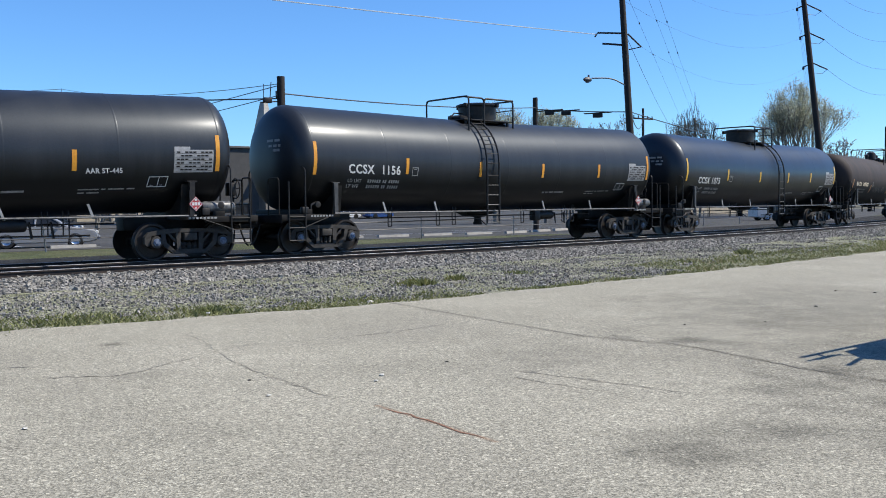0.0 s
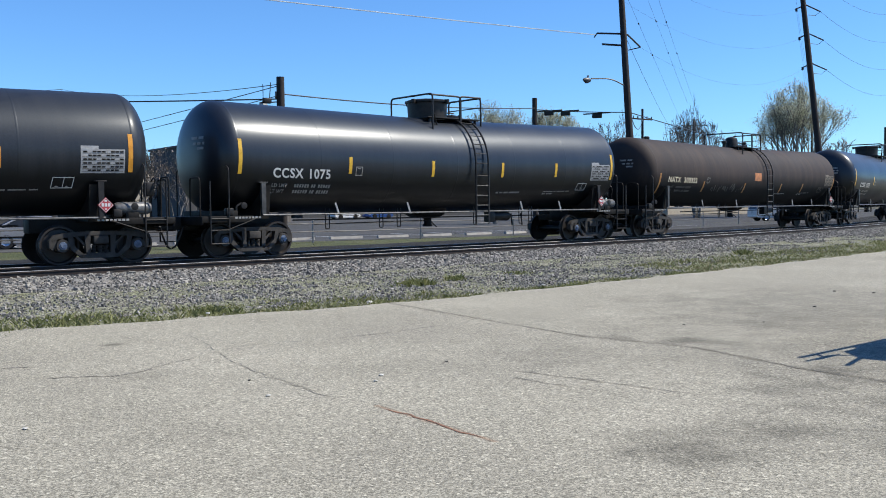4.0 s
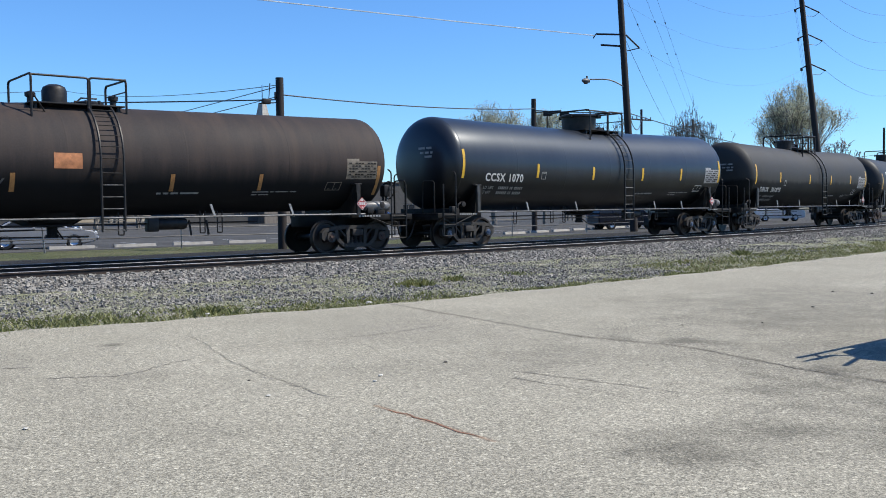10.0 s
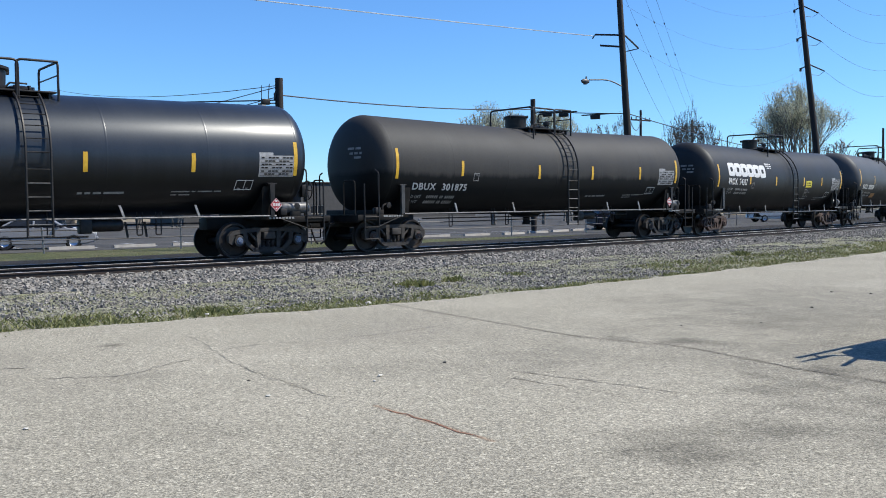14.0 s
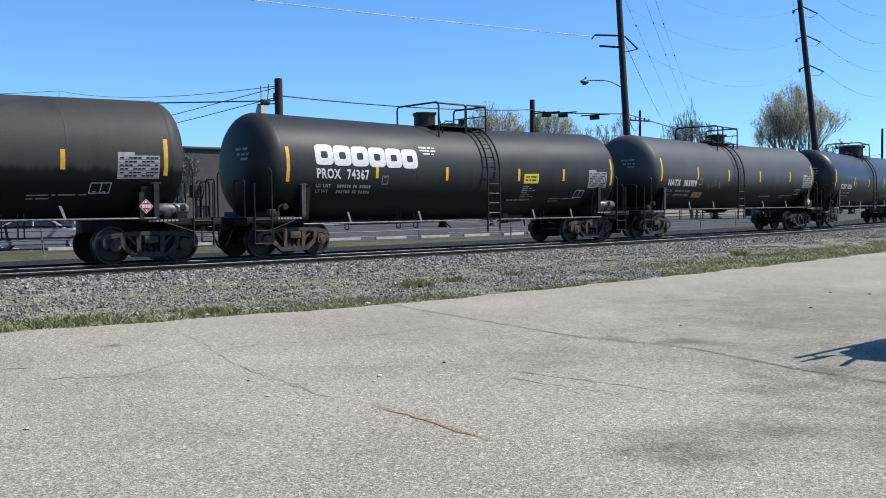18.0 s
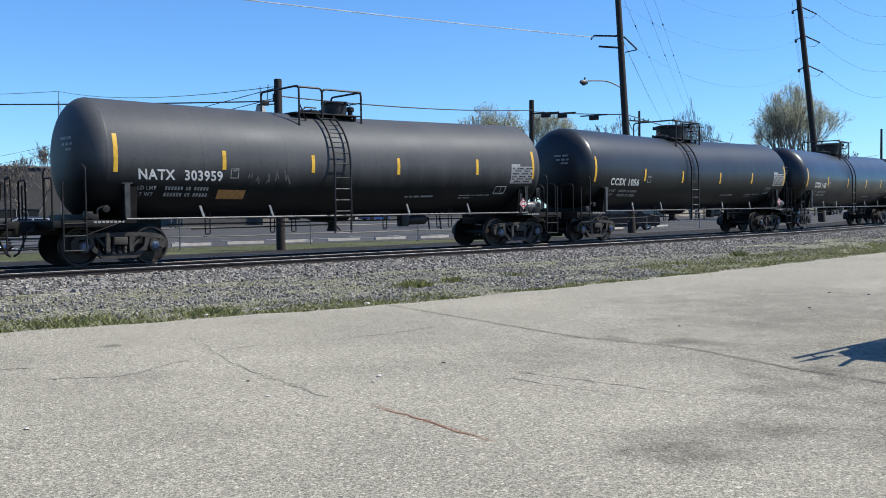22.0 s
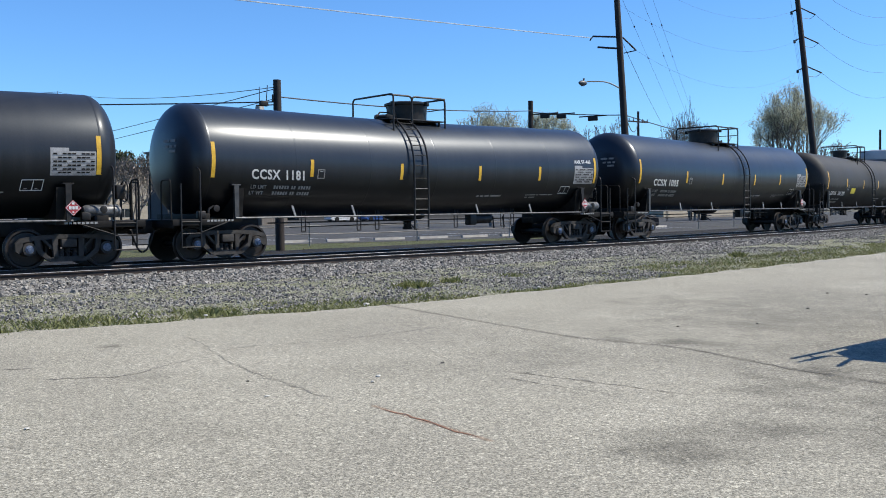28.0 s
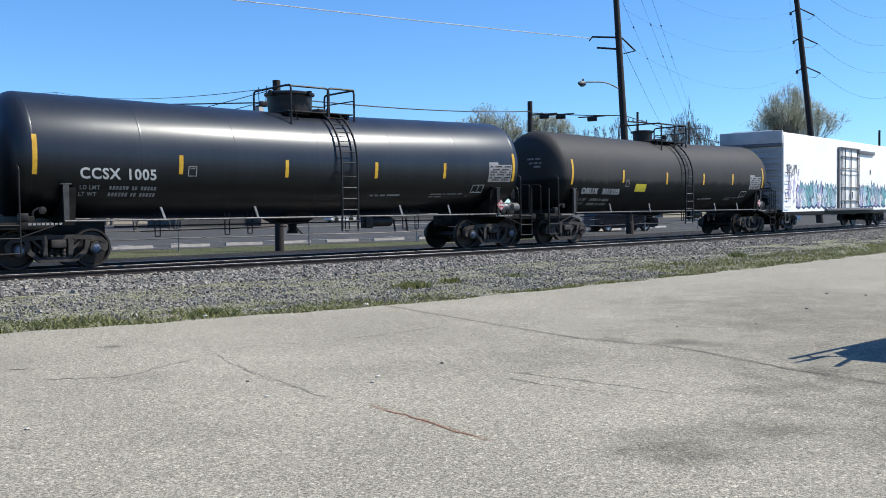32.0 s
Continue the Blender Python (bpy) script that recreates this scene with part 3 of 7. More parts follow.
def rail_build(lat):
    prof = [(-0.07, -0.17), (-0.07, -0.16), (-0.012, -0.135), (-0.012, -0.05), (-0.036, -0.04), (-0.036, -0.006), (0.036, -0.006), (0.036, -0.04), (0.012, -0.05), (0.012, -0.135), (0.07, -0.16), (0.07, -0.17)]

    def build(bm):
        rows = [[bm.verts.new(beside(s, lat + a, RAIL + z)) for a, z in prof] for s in np.arange(-60, 150.1, 1.5)]
        for r, q in zip(rows, rows[1:]):
            for i in range(len(prof)):
                j = (i + 1) % len(prof)
                bm.faces.new((r[i], r[j], q[j], q[i]))
    return build


def head_build(lat):
    def build(bm):
        rows = [[bm.verts.new(beside(s, lat + a, RAIL + z)) for a, z in ((-0.036, -0.006), (-0.03, 0.0), (0.03, 0.0), (0.036, -0.006))] for s in np.arange(-60, 150.1, 1.5)]
        for r, q in zip(rows, rows[1:]):
            for i in range(3):
                bm.faces.new((r[i], r[i + 1], q[i + 1], q[i]))
    return build


for lat in (-0.7525, 0.7525):
    rail = part("rail", rail_build(lat), RAIL_SIDE, track, "rust-brown steel rail")
    part("rail_head", head_build(lat), RAIL_HEAD, rail, "bright worn running surface", smooth=60)


spare = thing("spare_rail", "loose dark steel rail laid on the ballast beside the ties", "rail", kind="structure")
SPARE_LAT, SPARE_TOP = -1.62, 0.46


def lowered(build, drop):
    def made(bm):
        build(bm)
        for v in bm.verts:
            v.co.z -= drop
    return made


part("rail", lowered(rail_build(SPARE_LAT), RAIL - SPARE_TOP), RAIL_SIDE, spare, "rust-brown steel rail")
part("rail_head", lowered(head_build(SPARE_LAT), RAIL - SPARE_TOP), RAIL_HEAD, spare, "bright worn running surface", smooth=60)


def tie_build(bm):
    box(bm, (0, 0, -0.08), (0.23, 2.6, 0.16), bevel=0.012)


def plate_build(bm):
    box(bm, (0, 0, 0), (0.2, 0.36, 0.02), bevel=0.004)
    for dx in (-0.06, 0.06):
        for dy in (-0.11, 0.11):
            box(bm, (dx, dy, 0.03), (0.03, 0.03, 0.05), bevel=0.005)


rng = random.Random(3)
for i in range(150):
    s = -8 + i * 0.53
    p = beside(s, 0, RAIL - 0.173)
    ob = part("tie", tie_build, TIE, track, key=("tie",), m=pose(p.x, p.y, p.z + rng.uniform(-0.01, 0.004), 0, 0, math.degrees(heading(s)) + rng.uniform(-1, 1)))
    if 2 < s < 32:
        for lat in (-0.7525,):
            q = beside(s, lat, RAIL - 0.165)
            part("tie_plate", plate_build, RAIL_SIDE, track, key=("tie_plate",), m=pose(q.x, q.y, q.z, 0, 0, math.degrees(heading(s))))


def profile(lat):
    """Height of the ground beside the track."""
    ks = [(-10.6, -0.05), (-9, -0.02), (-7.6, 0.02), (-6.2, 0.06), (-5, 0.08), (-4, 0.1), (-3.4, 0.11), (-3.0, 0.14), (-2.4, 0.22), (-1.9, 0.265), (-1.3, 0.285), (1.3, 0.285), (1.9, 0.27), (2.6, 0.22), (3.4, 0.12), (4.5, 0.19), (16.3, 0.2)]
    for (a, u), (b, v) in zip(ks, ks[1:]):
        if a <= lat <= b:
            return u + (v - u) * (lat - a) / (b - a)
    return 0.0


def scatter(name, spots, base_v, base_f, material, label, category, tilt=1.0):
    """Many small pieces joined into one mesh: spots are rows of s, lat, height, size."""
    rs = np.random.RandomState(7)
    n, k = len(spots), len(base_v)
    bv = np.array(base_v, float)
    verts = np.zeros((n, k, 3))
    for i, (s, lat, z, size) in enumerate(spots):
        p = beside(s, lat, z)
        v = bv * rs.uniform(0.6, 1.35, 3) * size + rs.normal(0, 0.12 * size, (k, 3)) * tilt
        a = rs.uniform(0, 2 * math.pi)
        c, d = math.cos(a), math.sin(a)
        b = rs.normal(0, 0.5) * tilt
        e, g = math.cos(b), math.sin(b)
        v = np.stack([v[:, 0], e * v[:, 1] - g * v[:, 2], g * v[:, 1] + e * v[:, 2]], 1)
        verts[i] = np.stack([c * v[:, 0] - d * v[:, 1], d * v[:, 0] + c * v[:, 1], v[:, 2]], 1) + np.array(p)
    f = np.array(base_f)
    faces = (f[None] + (np.arange(n) * k)[:, None, None]).reshape(-1, f.shape[1])
    me = bpy.data.meshes.new(name)
    me.from_pydata(verts.reshape(-1, 3).tolist(), [], faces.tolist())
    return tagged(put(name, me, material), label, category, kind="stuff")


LUMP_V = [(-0.7, -0.6, -0.6), (0.75, -0.55, -0.6), (0.6, 0.7, -0.6), (-0.65, 0.6, -0.6), (-0.5, -0.45, 0.55), (0.6, -0.5, 0.6), (0.45, 0.5, 0.65), (-0.6, 0.55, 0.5)]
LUMP_F = [(3, 2, 1, 0), (4, 5, 6, 7), (0, 1, 5, 4), (1, 2, 6, 5), (2, 3, 7, 6), (3, 0, 4, 7)]


def island_tones(m, dark, light):
    """Lets each joined piece take its own tone."""
    n, l = m.node_tree.nodes, m.node_tree.links
    b = n["Principled BSDF"]
    g = n.new("ShaderNodeNewGeometry")
    r = n.new("ShaderNodeValToRGB")
    r.color_ramp.elements[0].color, r.color_ramp.elements[1].color = (*dark, 1), (*light, 1)
    l.new(g.outputs["Random Per Island"], r.inputs[0])
    mx = n.new("ShaderNodeMix")
    mx.data_type = "RGBA"
    mx.inputs["Factor"].default_value = 0.75
    l.new(b.inputs["Base Color"].links[0].from_socket, mx.inputs["A"])
    l.new(r.outputs[0], mx.inputs["B"])
    l.new(mx.outputs["Result"], b.inputs["Base Color"])


island_tones(STONE, (0.008, 0.0072, 0.0062), (0.36, 0.334, 0.285))
island_tones(BLADE, (0.085, 0.1, 0.03), (0.3, 0.3, 0.12))
island_tones(DRY, (0.17, 0.15, 0.08), (0.34, 0.3, 0.18))
rs = np.random.RandomState(11)
spots = []
for a, b, lo, hi, count, size in ((2, 32, -3.7, -1.72, 23000, 0.047), (2, 40, -1.56, -1.3, 2200, 0.036), (32, 75, -3.5, -1.72, 15000, 0.05), (1, 32, -9.3, -3.3, 24000, 0.029), (32, 60, -8.5, -3.3, 8000, 0.036), (1, 34, -9.4, -3.3, 15000, 0.017), (3, 40, -0.7, 0.7, 5000, 0.034), (3, 40, 0.8, 2.8, 4000, 0.04)):
    for s, lat, z in zip(rs.uniform(a, b, count), rs.uniform(lo, hi, count), rs.uniform(0, 1, count)):
        if lo < -5 and size > 0.025 and noise.noise((s * 0.5, lat * 1.1, 3)) < rs.uniform(-0.3, 0.4) + (0.35 if s > 20 and lat < -5 else 0):
            continue
        rim = lat - lot_edge(s)
        if lo < -5 and rim < (0.85 if s < 9.5 else 0.3 if s < 20 else 1.7) + 0.5 * noise.noise((s * 0.9, 0, 8)) and z > 0.12:
            continue
        k = size * (0.6 + 0.9 * z)
        spots.append((s, lat, profile(lat) + k * rs.uniform(0.0, 0.55), k))
scatter("ballast_stones", spots, LUMP_V, LUMP_F, STONE, "loose crushed grey ballast stones beside the rails", "ballast")

BLADE_V = [(-0.16, 0, 0), (0.16, 0, 0), (0.6, 0.3, 0.72)]
BLADE_F = [(0, 1, 2)]
green, dry = [], []
for s, lat in zip(rs.uniform(1, 62, 30000), rs.uniform(-9.9, -3.4, 30000)):
    d = lat - lot_edge(s)
    if d < -0.1:
        continue
    band = math.exp(-((d - 0.35) / 0.5) ** 2) + (0.5 + 0.5 * (s > 22)) * math.exp(-((d - 1.6 - 0.02 * s) / 1.1) ** 2)
    tuft = noise.noise((s * 0.9, lat * 1.4, 0))
    if tuft + 0.95 * band < 0.46 + rs.uniform(0, 0.5):
        continue
    hgt = (0.035 + 0.08 * max(0, tuft) * rs.uniform(0.5, 1.5)) * (1.25 if d < 0.8 else 0.8)
    for _ in range(4):
        (green if rs.uniform() < 0.7 else dry).append((s + rs.normal(0, 0.04), lat + rs.normal(0, 0.04), profile(lat) - 0.01, hgt * rs.uniform(0.7, 1.4)))
for s0, lat0, r, hgt in ((3.9, -8.6, 0.8, 0.09), (4.6, -8.3, 0.5, 0.12), (5.6, -8.7, 0.9, 0.07), (6.6, -8.75, 0.35, 0.15), (8.0, -9.0, 0.9, 0.07), (9.6, -9.3, 0.6, 0.08), (12.2, -7.3, 0.3, 0.2), (13.6, -6.9, 0.16, 0.15), (16, -6.6, 0.3, 0.1), (22, -7.5, 1.2, 0.07), (25, -7.6, 1.4, 0.07), (28, -7.4, 1.6, 0.07), (31, -7.2, 1.6, 0.07), (27.3, -6.4, 0.22, 0.2), (36, -7.2, 2.2, 0.07), (41, -7.2, 2.4, 0.07)):
    for _ in range(420):
        lat = lat0 + rs.normal(0, r * 0.5)
        green.append((s0 + rs.normal(0, r * 0.7), lat, profile(lat) - 0.01, hgt * 0.95 * rs.uniform(0.4, 1.3)))
for s, d, k in zip(rs.uniform(0.5, 62, 44000), rs.uniform(0, 1, 44000), rs.uniform(0, 1, 44000)):
    wide = 1.3 if s < 12 else 0.45 if s < 20 else 2.6
    lat = lot_edge(s) + 0.1 + d * wide
    if noise.noise((s * 0.8, lat * 1.2, 5)) + 0.35 * (1 - d) - (0.25 if 12 < s < 20 else 0) > k - (0.22 if s < 20 else 0.4):
        (green if k < 0.62 else dry).append((s, lat, profile(lat) - 0.01, rs.uniform(0.06, 0.13)))
for s, lat in zip(rs.uniform(0, 75, 14000), rs.uniform(9.4, 15.8, 12000)):
    if noise.noise((s * 0.3, lat * 0.4, 9)) > -0.15:
        (green if rs.uniform() < 0.6 else dry).append((s, lat, 0.18, rs.uniform(0.04, 0.09)))
thin_leaf(BLADE, 0.35)
thin_leaf(DRY, 0.3)
scatter("grass_tufts", green, BLADE_V, BLADE_F, BLADE, "short green grass and weeds in thin tufts", "grass", 0.7)
scatter("dry_grass", dry, BLADE_V, BLADE_F, DRY, "straw-coloured dry grass among the gravel", "grass", 0.7)

# ---- the train ----
HUB, WHEEL_R = 0.432, 0.48        # axle height above the datum, and tread radius
AXIS_Z, RADIUS = 2.67, 1.54      # tank centre line above the datum, and its radius
KINK = {"slope": 0.013}          # both halves of a tank fall towards its middle


def sag(x):
    """How far the tank's centre line lies above AXIS_Z at x."""
    return KINK["slope"] * (abs(x) - 4.0)


def shell(half, depth=0.64):
    def build(bm):
        prof = []
        for i in range(13):
            a = math.pi / 2 * i / 12
            prof.append((RADIUS * math.sin(a) ** 0.76, -half - depth * math.cos(a)))
        prof += [(RADIUS, -half + 0.001 + 2 * half * i / 10) for i in range(1, 10)]
        prof += [(r, -h) for r, h in prof[:13]][::-1]
        lathe(bm, prof, 72, "x", (0, 0, AXIS_Z))
        for v in bm.verts:
            v.co.z += sag(v.co.x)
    return build


def ring_build(bm):
    lathe(bm, [(RADIUS - 0.001, -0.035), (RADIUS + 0.0016, -0.015), (RADIUS + 0.0016, 0.015), (RADIUS - 0.001, 0.035)], 72, "x", (0, 0, AXIS_Z))


def skin_y(z, off=0.005):
    r = RADIUS + off
    return -math.sqrt(max(0.0, r * r - (z - AXIS_Z) ** 2))


def patch(bm, x0, x1, z0, z1, off=0.005, n=4, lean=0.0):
    """A thin plate that hugs the near flank of the tank."""
    zs = [z0 + (z1 - z0) * i / n for i in range(n + 1)]
    a = [bm.verts.new((x0 + lean * (z - z0), skin_y(z, off), z + sag(x0))) for z in zs]
    b = [bm.verts.new((x1 + lean * (z - z0), skin_y(z, off), z + sag(x1))) for z in zs]
    for i in range(n):
        bm.faces.new((a[i], b[i], b[i + 1], a[i + 1]))


def wrapped(text, size, x, z, width=0.0):
    """Letters laid on the near flank of the tank, with their lower left corner at x, z, drawn out to the width given."""
    key = ("stencil", text, size, x, z, width, KINK["slope"])
    if key not in MESHES:
        me = letters(text, size).copy()
        reach = max(v.co.x for v in me.vertices)
        k = width / reach if width else 1.0
        for v in me.vertices:
            h, u = z + v.co.y, x + v.co.x * k - 0.15 * v.co.y
            v.co = (u, skin_y(h, 0.006), h + sag(u))
        MESHES[key] = me
    return MESHES[key]


def bars(rows):
    """Lines of writing too small to read: rows of x, z, width, height."""
    def build(bm):
        for x, z, w, h in rows:
            patch(bm, x, x + w, z, z + h, 0.006, 1)
    return build


def small_print(x, z, words, h=0.07, gap=0.06):
    rows = []
    for w in words:
        rows.append((x, z, w, h))
        x += w + gap
    return rows


def data_panel(bm):
    patch(bm, 0, 1.05, 2.13, 2.7, 0.005)
    patch(bm, 0, 0.42, 2.7, 2.78, 0.005, 1)


def data_rows(bm):
    for i, z in enumerate((2.16, 2.24, 2.33, 2.42, 2.51, 2.6)):
        patch(bm, 0.03, 1.02, z, z + 0.008, 0.008, 1)
        for j in range(9):
            if (i * 7 + j * 5) % 4:
                patch(bm, 0.06 + 0.108 * j, 0.15 + 0.108 * j, z + 0.022, z + 0.058, 0.008, 1)


def strip(z0, z1, w=0.11):
    def build(bm):
        patch(bm, -w / 2, w / 2, z0, z1, 0.007, 5)
    return build


def frame_mark(w, h, lean=0.12):
    """A stencilled box of two panes with small figures in each."""
    def build(bm):
        t = 0.018
        for x0, x1, z0, z1 in ((0, w, 0, t), (0, w, h - t, h), (0, t, t, h - t), (w - t, w, t, h - t), (w * 0.52, w * 0.52 + t, t, h - t)):
            patch(bm, x0 + lean * z0, x1 + lean * z0, 1.78 + z0, 1.78 + z1, 0.006, 1, lean)
        patch(bm, 0.09, 0.17, 1.82, 1.832, 0.006, 1)
        patch(bm, 0.34, 0.4, 1.82, 1.832, 0.006, 1)
    return build


def small_box(bm):
    t = 0.022
    for x0, x1, z0, z1 in ((0, 0.24, 0, t), (0, 0.24, 0.26 - t, 0.26), (0, t, t, 0.26 - t), (0.24 - t, 0.24, t, 0.26 - t)):
        patch(bm, x0, x1, 2.2 + z0, 2.2 + z1, 0.006, 1)
    patch(bm, 0.06, 0.18, 2.39, 2.41, 0.006, 1)


# -- trucks --
def side_frame(bm):
    y0, y1 = -0.08, 0.08
    prism(bm, [(-1.2, 0.60), (-1.08, 0.72), (-0.8, 0.78), (-0.4, 0.80), (0.4, 0.80), (0.8, 0.78), (1.08, 0.72), (1.2, 0.60), (1.12, 0.55), (1.0, 0.63), (0.78, 0.66), (0.4, 0.70), (-0.4, 0.70), (-0.78, 0.66), (-1.0, 0.63), (-1.12, 0.55)], y0, y1)
    for k in (-1, 1):
        prism(bm, [(k * 1.2, 0.60), (k * 1.2, 0.42), (k * 1.12, 0.36), (k * 1.04, 0.42), (k * 1.03, 0.62)], y0, y1)
        prism(bm, [(k * 0.78, 0.68), (k * 0.66, 0.68), (k * 0.62, 0.45), (k * 0.40, 0.24), (k * 0.45, 0.16), (k * 0.70, 0.36), (k * 0.74, 0.45)], y0, y1)
        prism(bm, [(k * 0.38, 0.72), (k * 0.24, 0.72), (k * 0.24, 0.22), (k * 0.34, 0.22)], y0, y1)
        prism(bm, [(k * 0.62, 0.70), (k * 0.55, 0.70), (k * 0.30, 0.45), (k * 0.30, 0.36)], y0 + 0.03, y1 - 0.03)
        lathe(bm, [(0.0, -0.13), (0.15, -0.13), (0.16, -0.1), (0.16, 0.1), (0.15, 0.13), (0, 0.13)], 20, "y", (k * 0.9, 0, HUB + 0.03))
    prism(bm, [(-0.46, 0.24), (-0.42, 0.15), (0.42, 0.15), (0.46, 0.24), (0.3, 0.27), (-0.3, 0.27)], y0, y1)


def spring_group(bm):
    for x in (-0.15, 0.0, 0.15):
        prof = [(0.0, 0.26)]
        for i in range(13):
            prof.append((0.062 if i % 2 else 0.046, 0.26 + 0.2 * i / 12))
        lathe(bm, prof + [(0, 0.46)], 12, "z", (x, 0, 0))


def truck_bolster(bm):
    box(bm, (0, 0, 0.56), (0.36, 2.3, 0.2), bevel=0.03)
    lathe(bm, [(0, 0.6), (0.3, 0.6), (0.3, 0.78), (0, 0.78)], 20, "z")


def wheelset(bm):
    lathe(bm, [(0, -1.08), (0.075, -1.08), (0.075, -0.84), (0.1, -0.82), (0.085, -0.5), (0.085, 0.5), (0.1, 0.82), (0.075, 0.84), (0.075, 1.08), (0, 1.08)], 16, "y")
    for k in (-1, 1):
        prof = [(0.1, 0.84), (0.16, 0.84), (0.18, 0.79), (0.395, 0.765), (0.425, 0.83), (0.472, 0.83), (0.478, 0.8), (0.481, 0.735), (0.505, 0.72), (0.505, 0.70), (0.43, 0.695), (0.4, 0.71), (0.18, 0.72), (0.16, 0.69), (0.1, 0.69)]
        lathe(bm, [(r, k * h) for r, h in prof], 40, "y")
        for i in range(6):
            a = i * math.pi / 3
            box(bm, (0.29 * math.cos(a), k * 0.775, 0.29 * math.sin(a)), (0.05, 0.02, 0.03), (0, -math.degrees(a), 0))


def bearing_cap(bm):
    lathe(bm, [(0.0, -1.155), (0.05, -1.155), (0.055, -1.14), (0.095, -1.135), (0.105, -1.12), (0.105, -1.05), (0, -1.05)], 20, "y")
    for i in range(3):
        a = i * 2.094 + 0.5
        lathe(bm, [(0, -1.165), (0.016, -1.165), (0.016, -1.13), (0, -1.13)], 6, "y", (0.065 * math.cos(a), 0, 0.065 * math.sin(a)))


def brake_beam(bm):
    for k in (-1, 1):
        tube(bm, [(k * 0.36, -0.72, 0.35), (k * 0.36, 0.72, 0.35)], 0.035, 6)
        for y in (-0.75, 0.75):
            box(bm, (k * 0.40, y, 0.4), (0.06, 0.1, 0.3), (0, k * 12, 0), 0.01)
    tube(bm, [(-0.36, -0.3, 0.3), (0.36, -0.3, 0.26)], 0.022, 6)


SPINNERS = []


def add_truck(car, x, steel, cap):
    tr = part("truck", truck_bolster, steel, car, "four-wheel cast steel truck", m=pose(x, 0, 0), key=("truck",))
    for y in (-1.0, 1.0):
        part("side_frame", side_frame, steel, tr, m=pose(0, y, -0.03), key=("side_frame",))
        part("spring_group", spring_group, steel, tr, m=pose(0, y, -0.03), key=("spring_group",))
    part("brake_beam", brake_beam, FRAME_BLACK, tr, key=("brake_beam",))
    for dx in (-0.9, 0.9):
        ws = part("wheelset", wheelset, WHEEL, tr, "pair of steel wheels on an axle", m=pose(dx, 0, HUB), key=("wheelset",))
        SPINNERS.append((ws, dx))
        for turn in (0, 180):
            part("bearing_cap", bearing_cap, cap, tr, m=pose(dx, 0, HUB, 0, 0, turn), key=("bearing_cap",))
    return tr


# -- tank car fittings --
def sill(bm):
    box(bm, (1.25, 0, 0.9), (3.6, 0.55, 0.34), bevel=0.02)
    box(bm, (0.85, 0, 1.12), (0.35, 2.5, 0.22), bevel=0.02)


def saddle(bm):
    prism(bm, [(-1.3, 1.0), (1.3, 1.0), (1.42, 1.9), (1.2, 1.62), (0.7, 1.28), (0, 1.17), (-0.7, 1.28), (-1.2, 1.62), (-1.42, 1.9)], -0.14, 0.14, "yz")


def end_deck(bm):
    box(bm, (0, 0, 1.05), (1.5, 2.96, 0.07), bevel=0.01)
    box(bm, (0, -1.46, 1.0), (1.5, 0.05, 0.16), bevel=0.01)
    box(bm, (0, 1.46, 1.0), (1.5, 0.05, 0.16), bevel=0.01)
    box(bm, (-0.72, 0, 0.96), (0.06, 2.9, 0.2), bevel=0.01)


def corner_ladder(bm):
    y = -1.5
    tube(bm, rounded([(-0.27, y, 0.36), (-0.27, y, 2.0)], 0.05), 0.022)
    tube(bm, rounded([(0.27, y, 0.36), (0.27, y, 2.35), (0.27, y + 0.16, 2.42)], 0.08), 0.022)
    for z in (0.37, 0.72, 1.02):
        tube(bm, [(-0.27, y, z), (0.27, y, z)], 0.016)
    tube(bm, [(0.27, y, 0.74), (1.1, y, 1.02)], 0.014)


def end_rail(bm):
    tube(bm, rounded([(0, -1.25, 1.05), (0, -1.25, 2.1), (0, -0.7, 2.1), (0, -0.7, 1.05)], 0.12), 0.022)


def brake_wheel(bm):
    pts = [(0, 0.27 * math.cos(a), 0.27 * math.sin(a)) for a in (i * math.pi / 10 for i in range(21))]
    tube(bm, pts, 0.018, 6, caps=False)
    for i in range(5):
        a = i * 2 * math.pi / 5
        tube(bm, [(0, 0, 0), (0, 0.27 * math.cos(a), 0.27 * math.sin(a))], 0.012, 6)
    box(bm, (0.14, 0, -0.02), (0.22, 0.26, 0.36), bevel=0.03)
    tube(bm, [(0.1, 0, -0.2), (0.1, 0, -0.85)], 0.03, 6)


def coupler(bm):
    box(bm, (-0.55, 0, 0.85), (1.0, 0.16, 0.2), bevel=0.03)
    prism(bm, [(-0.12, -0.16), (0.05, -0.17), (0.13, -0.06), (0.05, 0.0), (0.12, 0.12), (-0.02, 0.17), (-0.14, 0.12)], 0.70, 1.0, "xy")


def air_hose(bm):
    tube(bm, rounded([(-0.2, -0.38, 0.82), (-0.12, -0.36, 0.55), (0.0, -0.33, 0.3), (0.1, -0.3, 0.24)], 0.12), 0.026)
    tube(bm, [(-0.35, -0.38, 0.86), (-0.2, -0.38, 0.82)], 0.035)


def brace_post(bm):
    prism(bm, [(-0.06, 1.08), (0.06, 1.08), (0.07, 1.98), (-0.07, 1.98)], -1.5, -1.42)
    box(bm, (0, -1.40, 1.98), (0.26, 0.2, 0.03), bevel=0.005)


def side_pipe(half):
    def build(bm):
        tube(bm, [(-half, -1.52, 1.1), (half, -1.52, 1.1)], 0.026, 8)
    return build


def pipe_bracket(bm):
    prism(bm, [(-0.03, 1.06), (0.03, 1.06), (-0.1, 1.42), (-0.16, 1.42)], -1.5, -1.47)


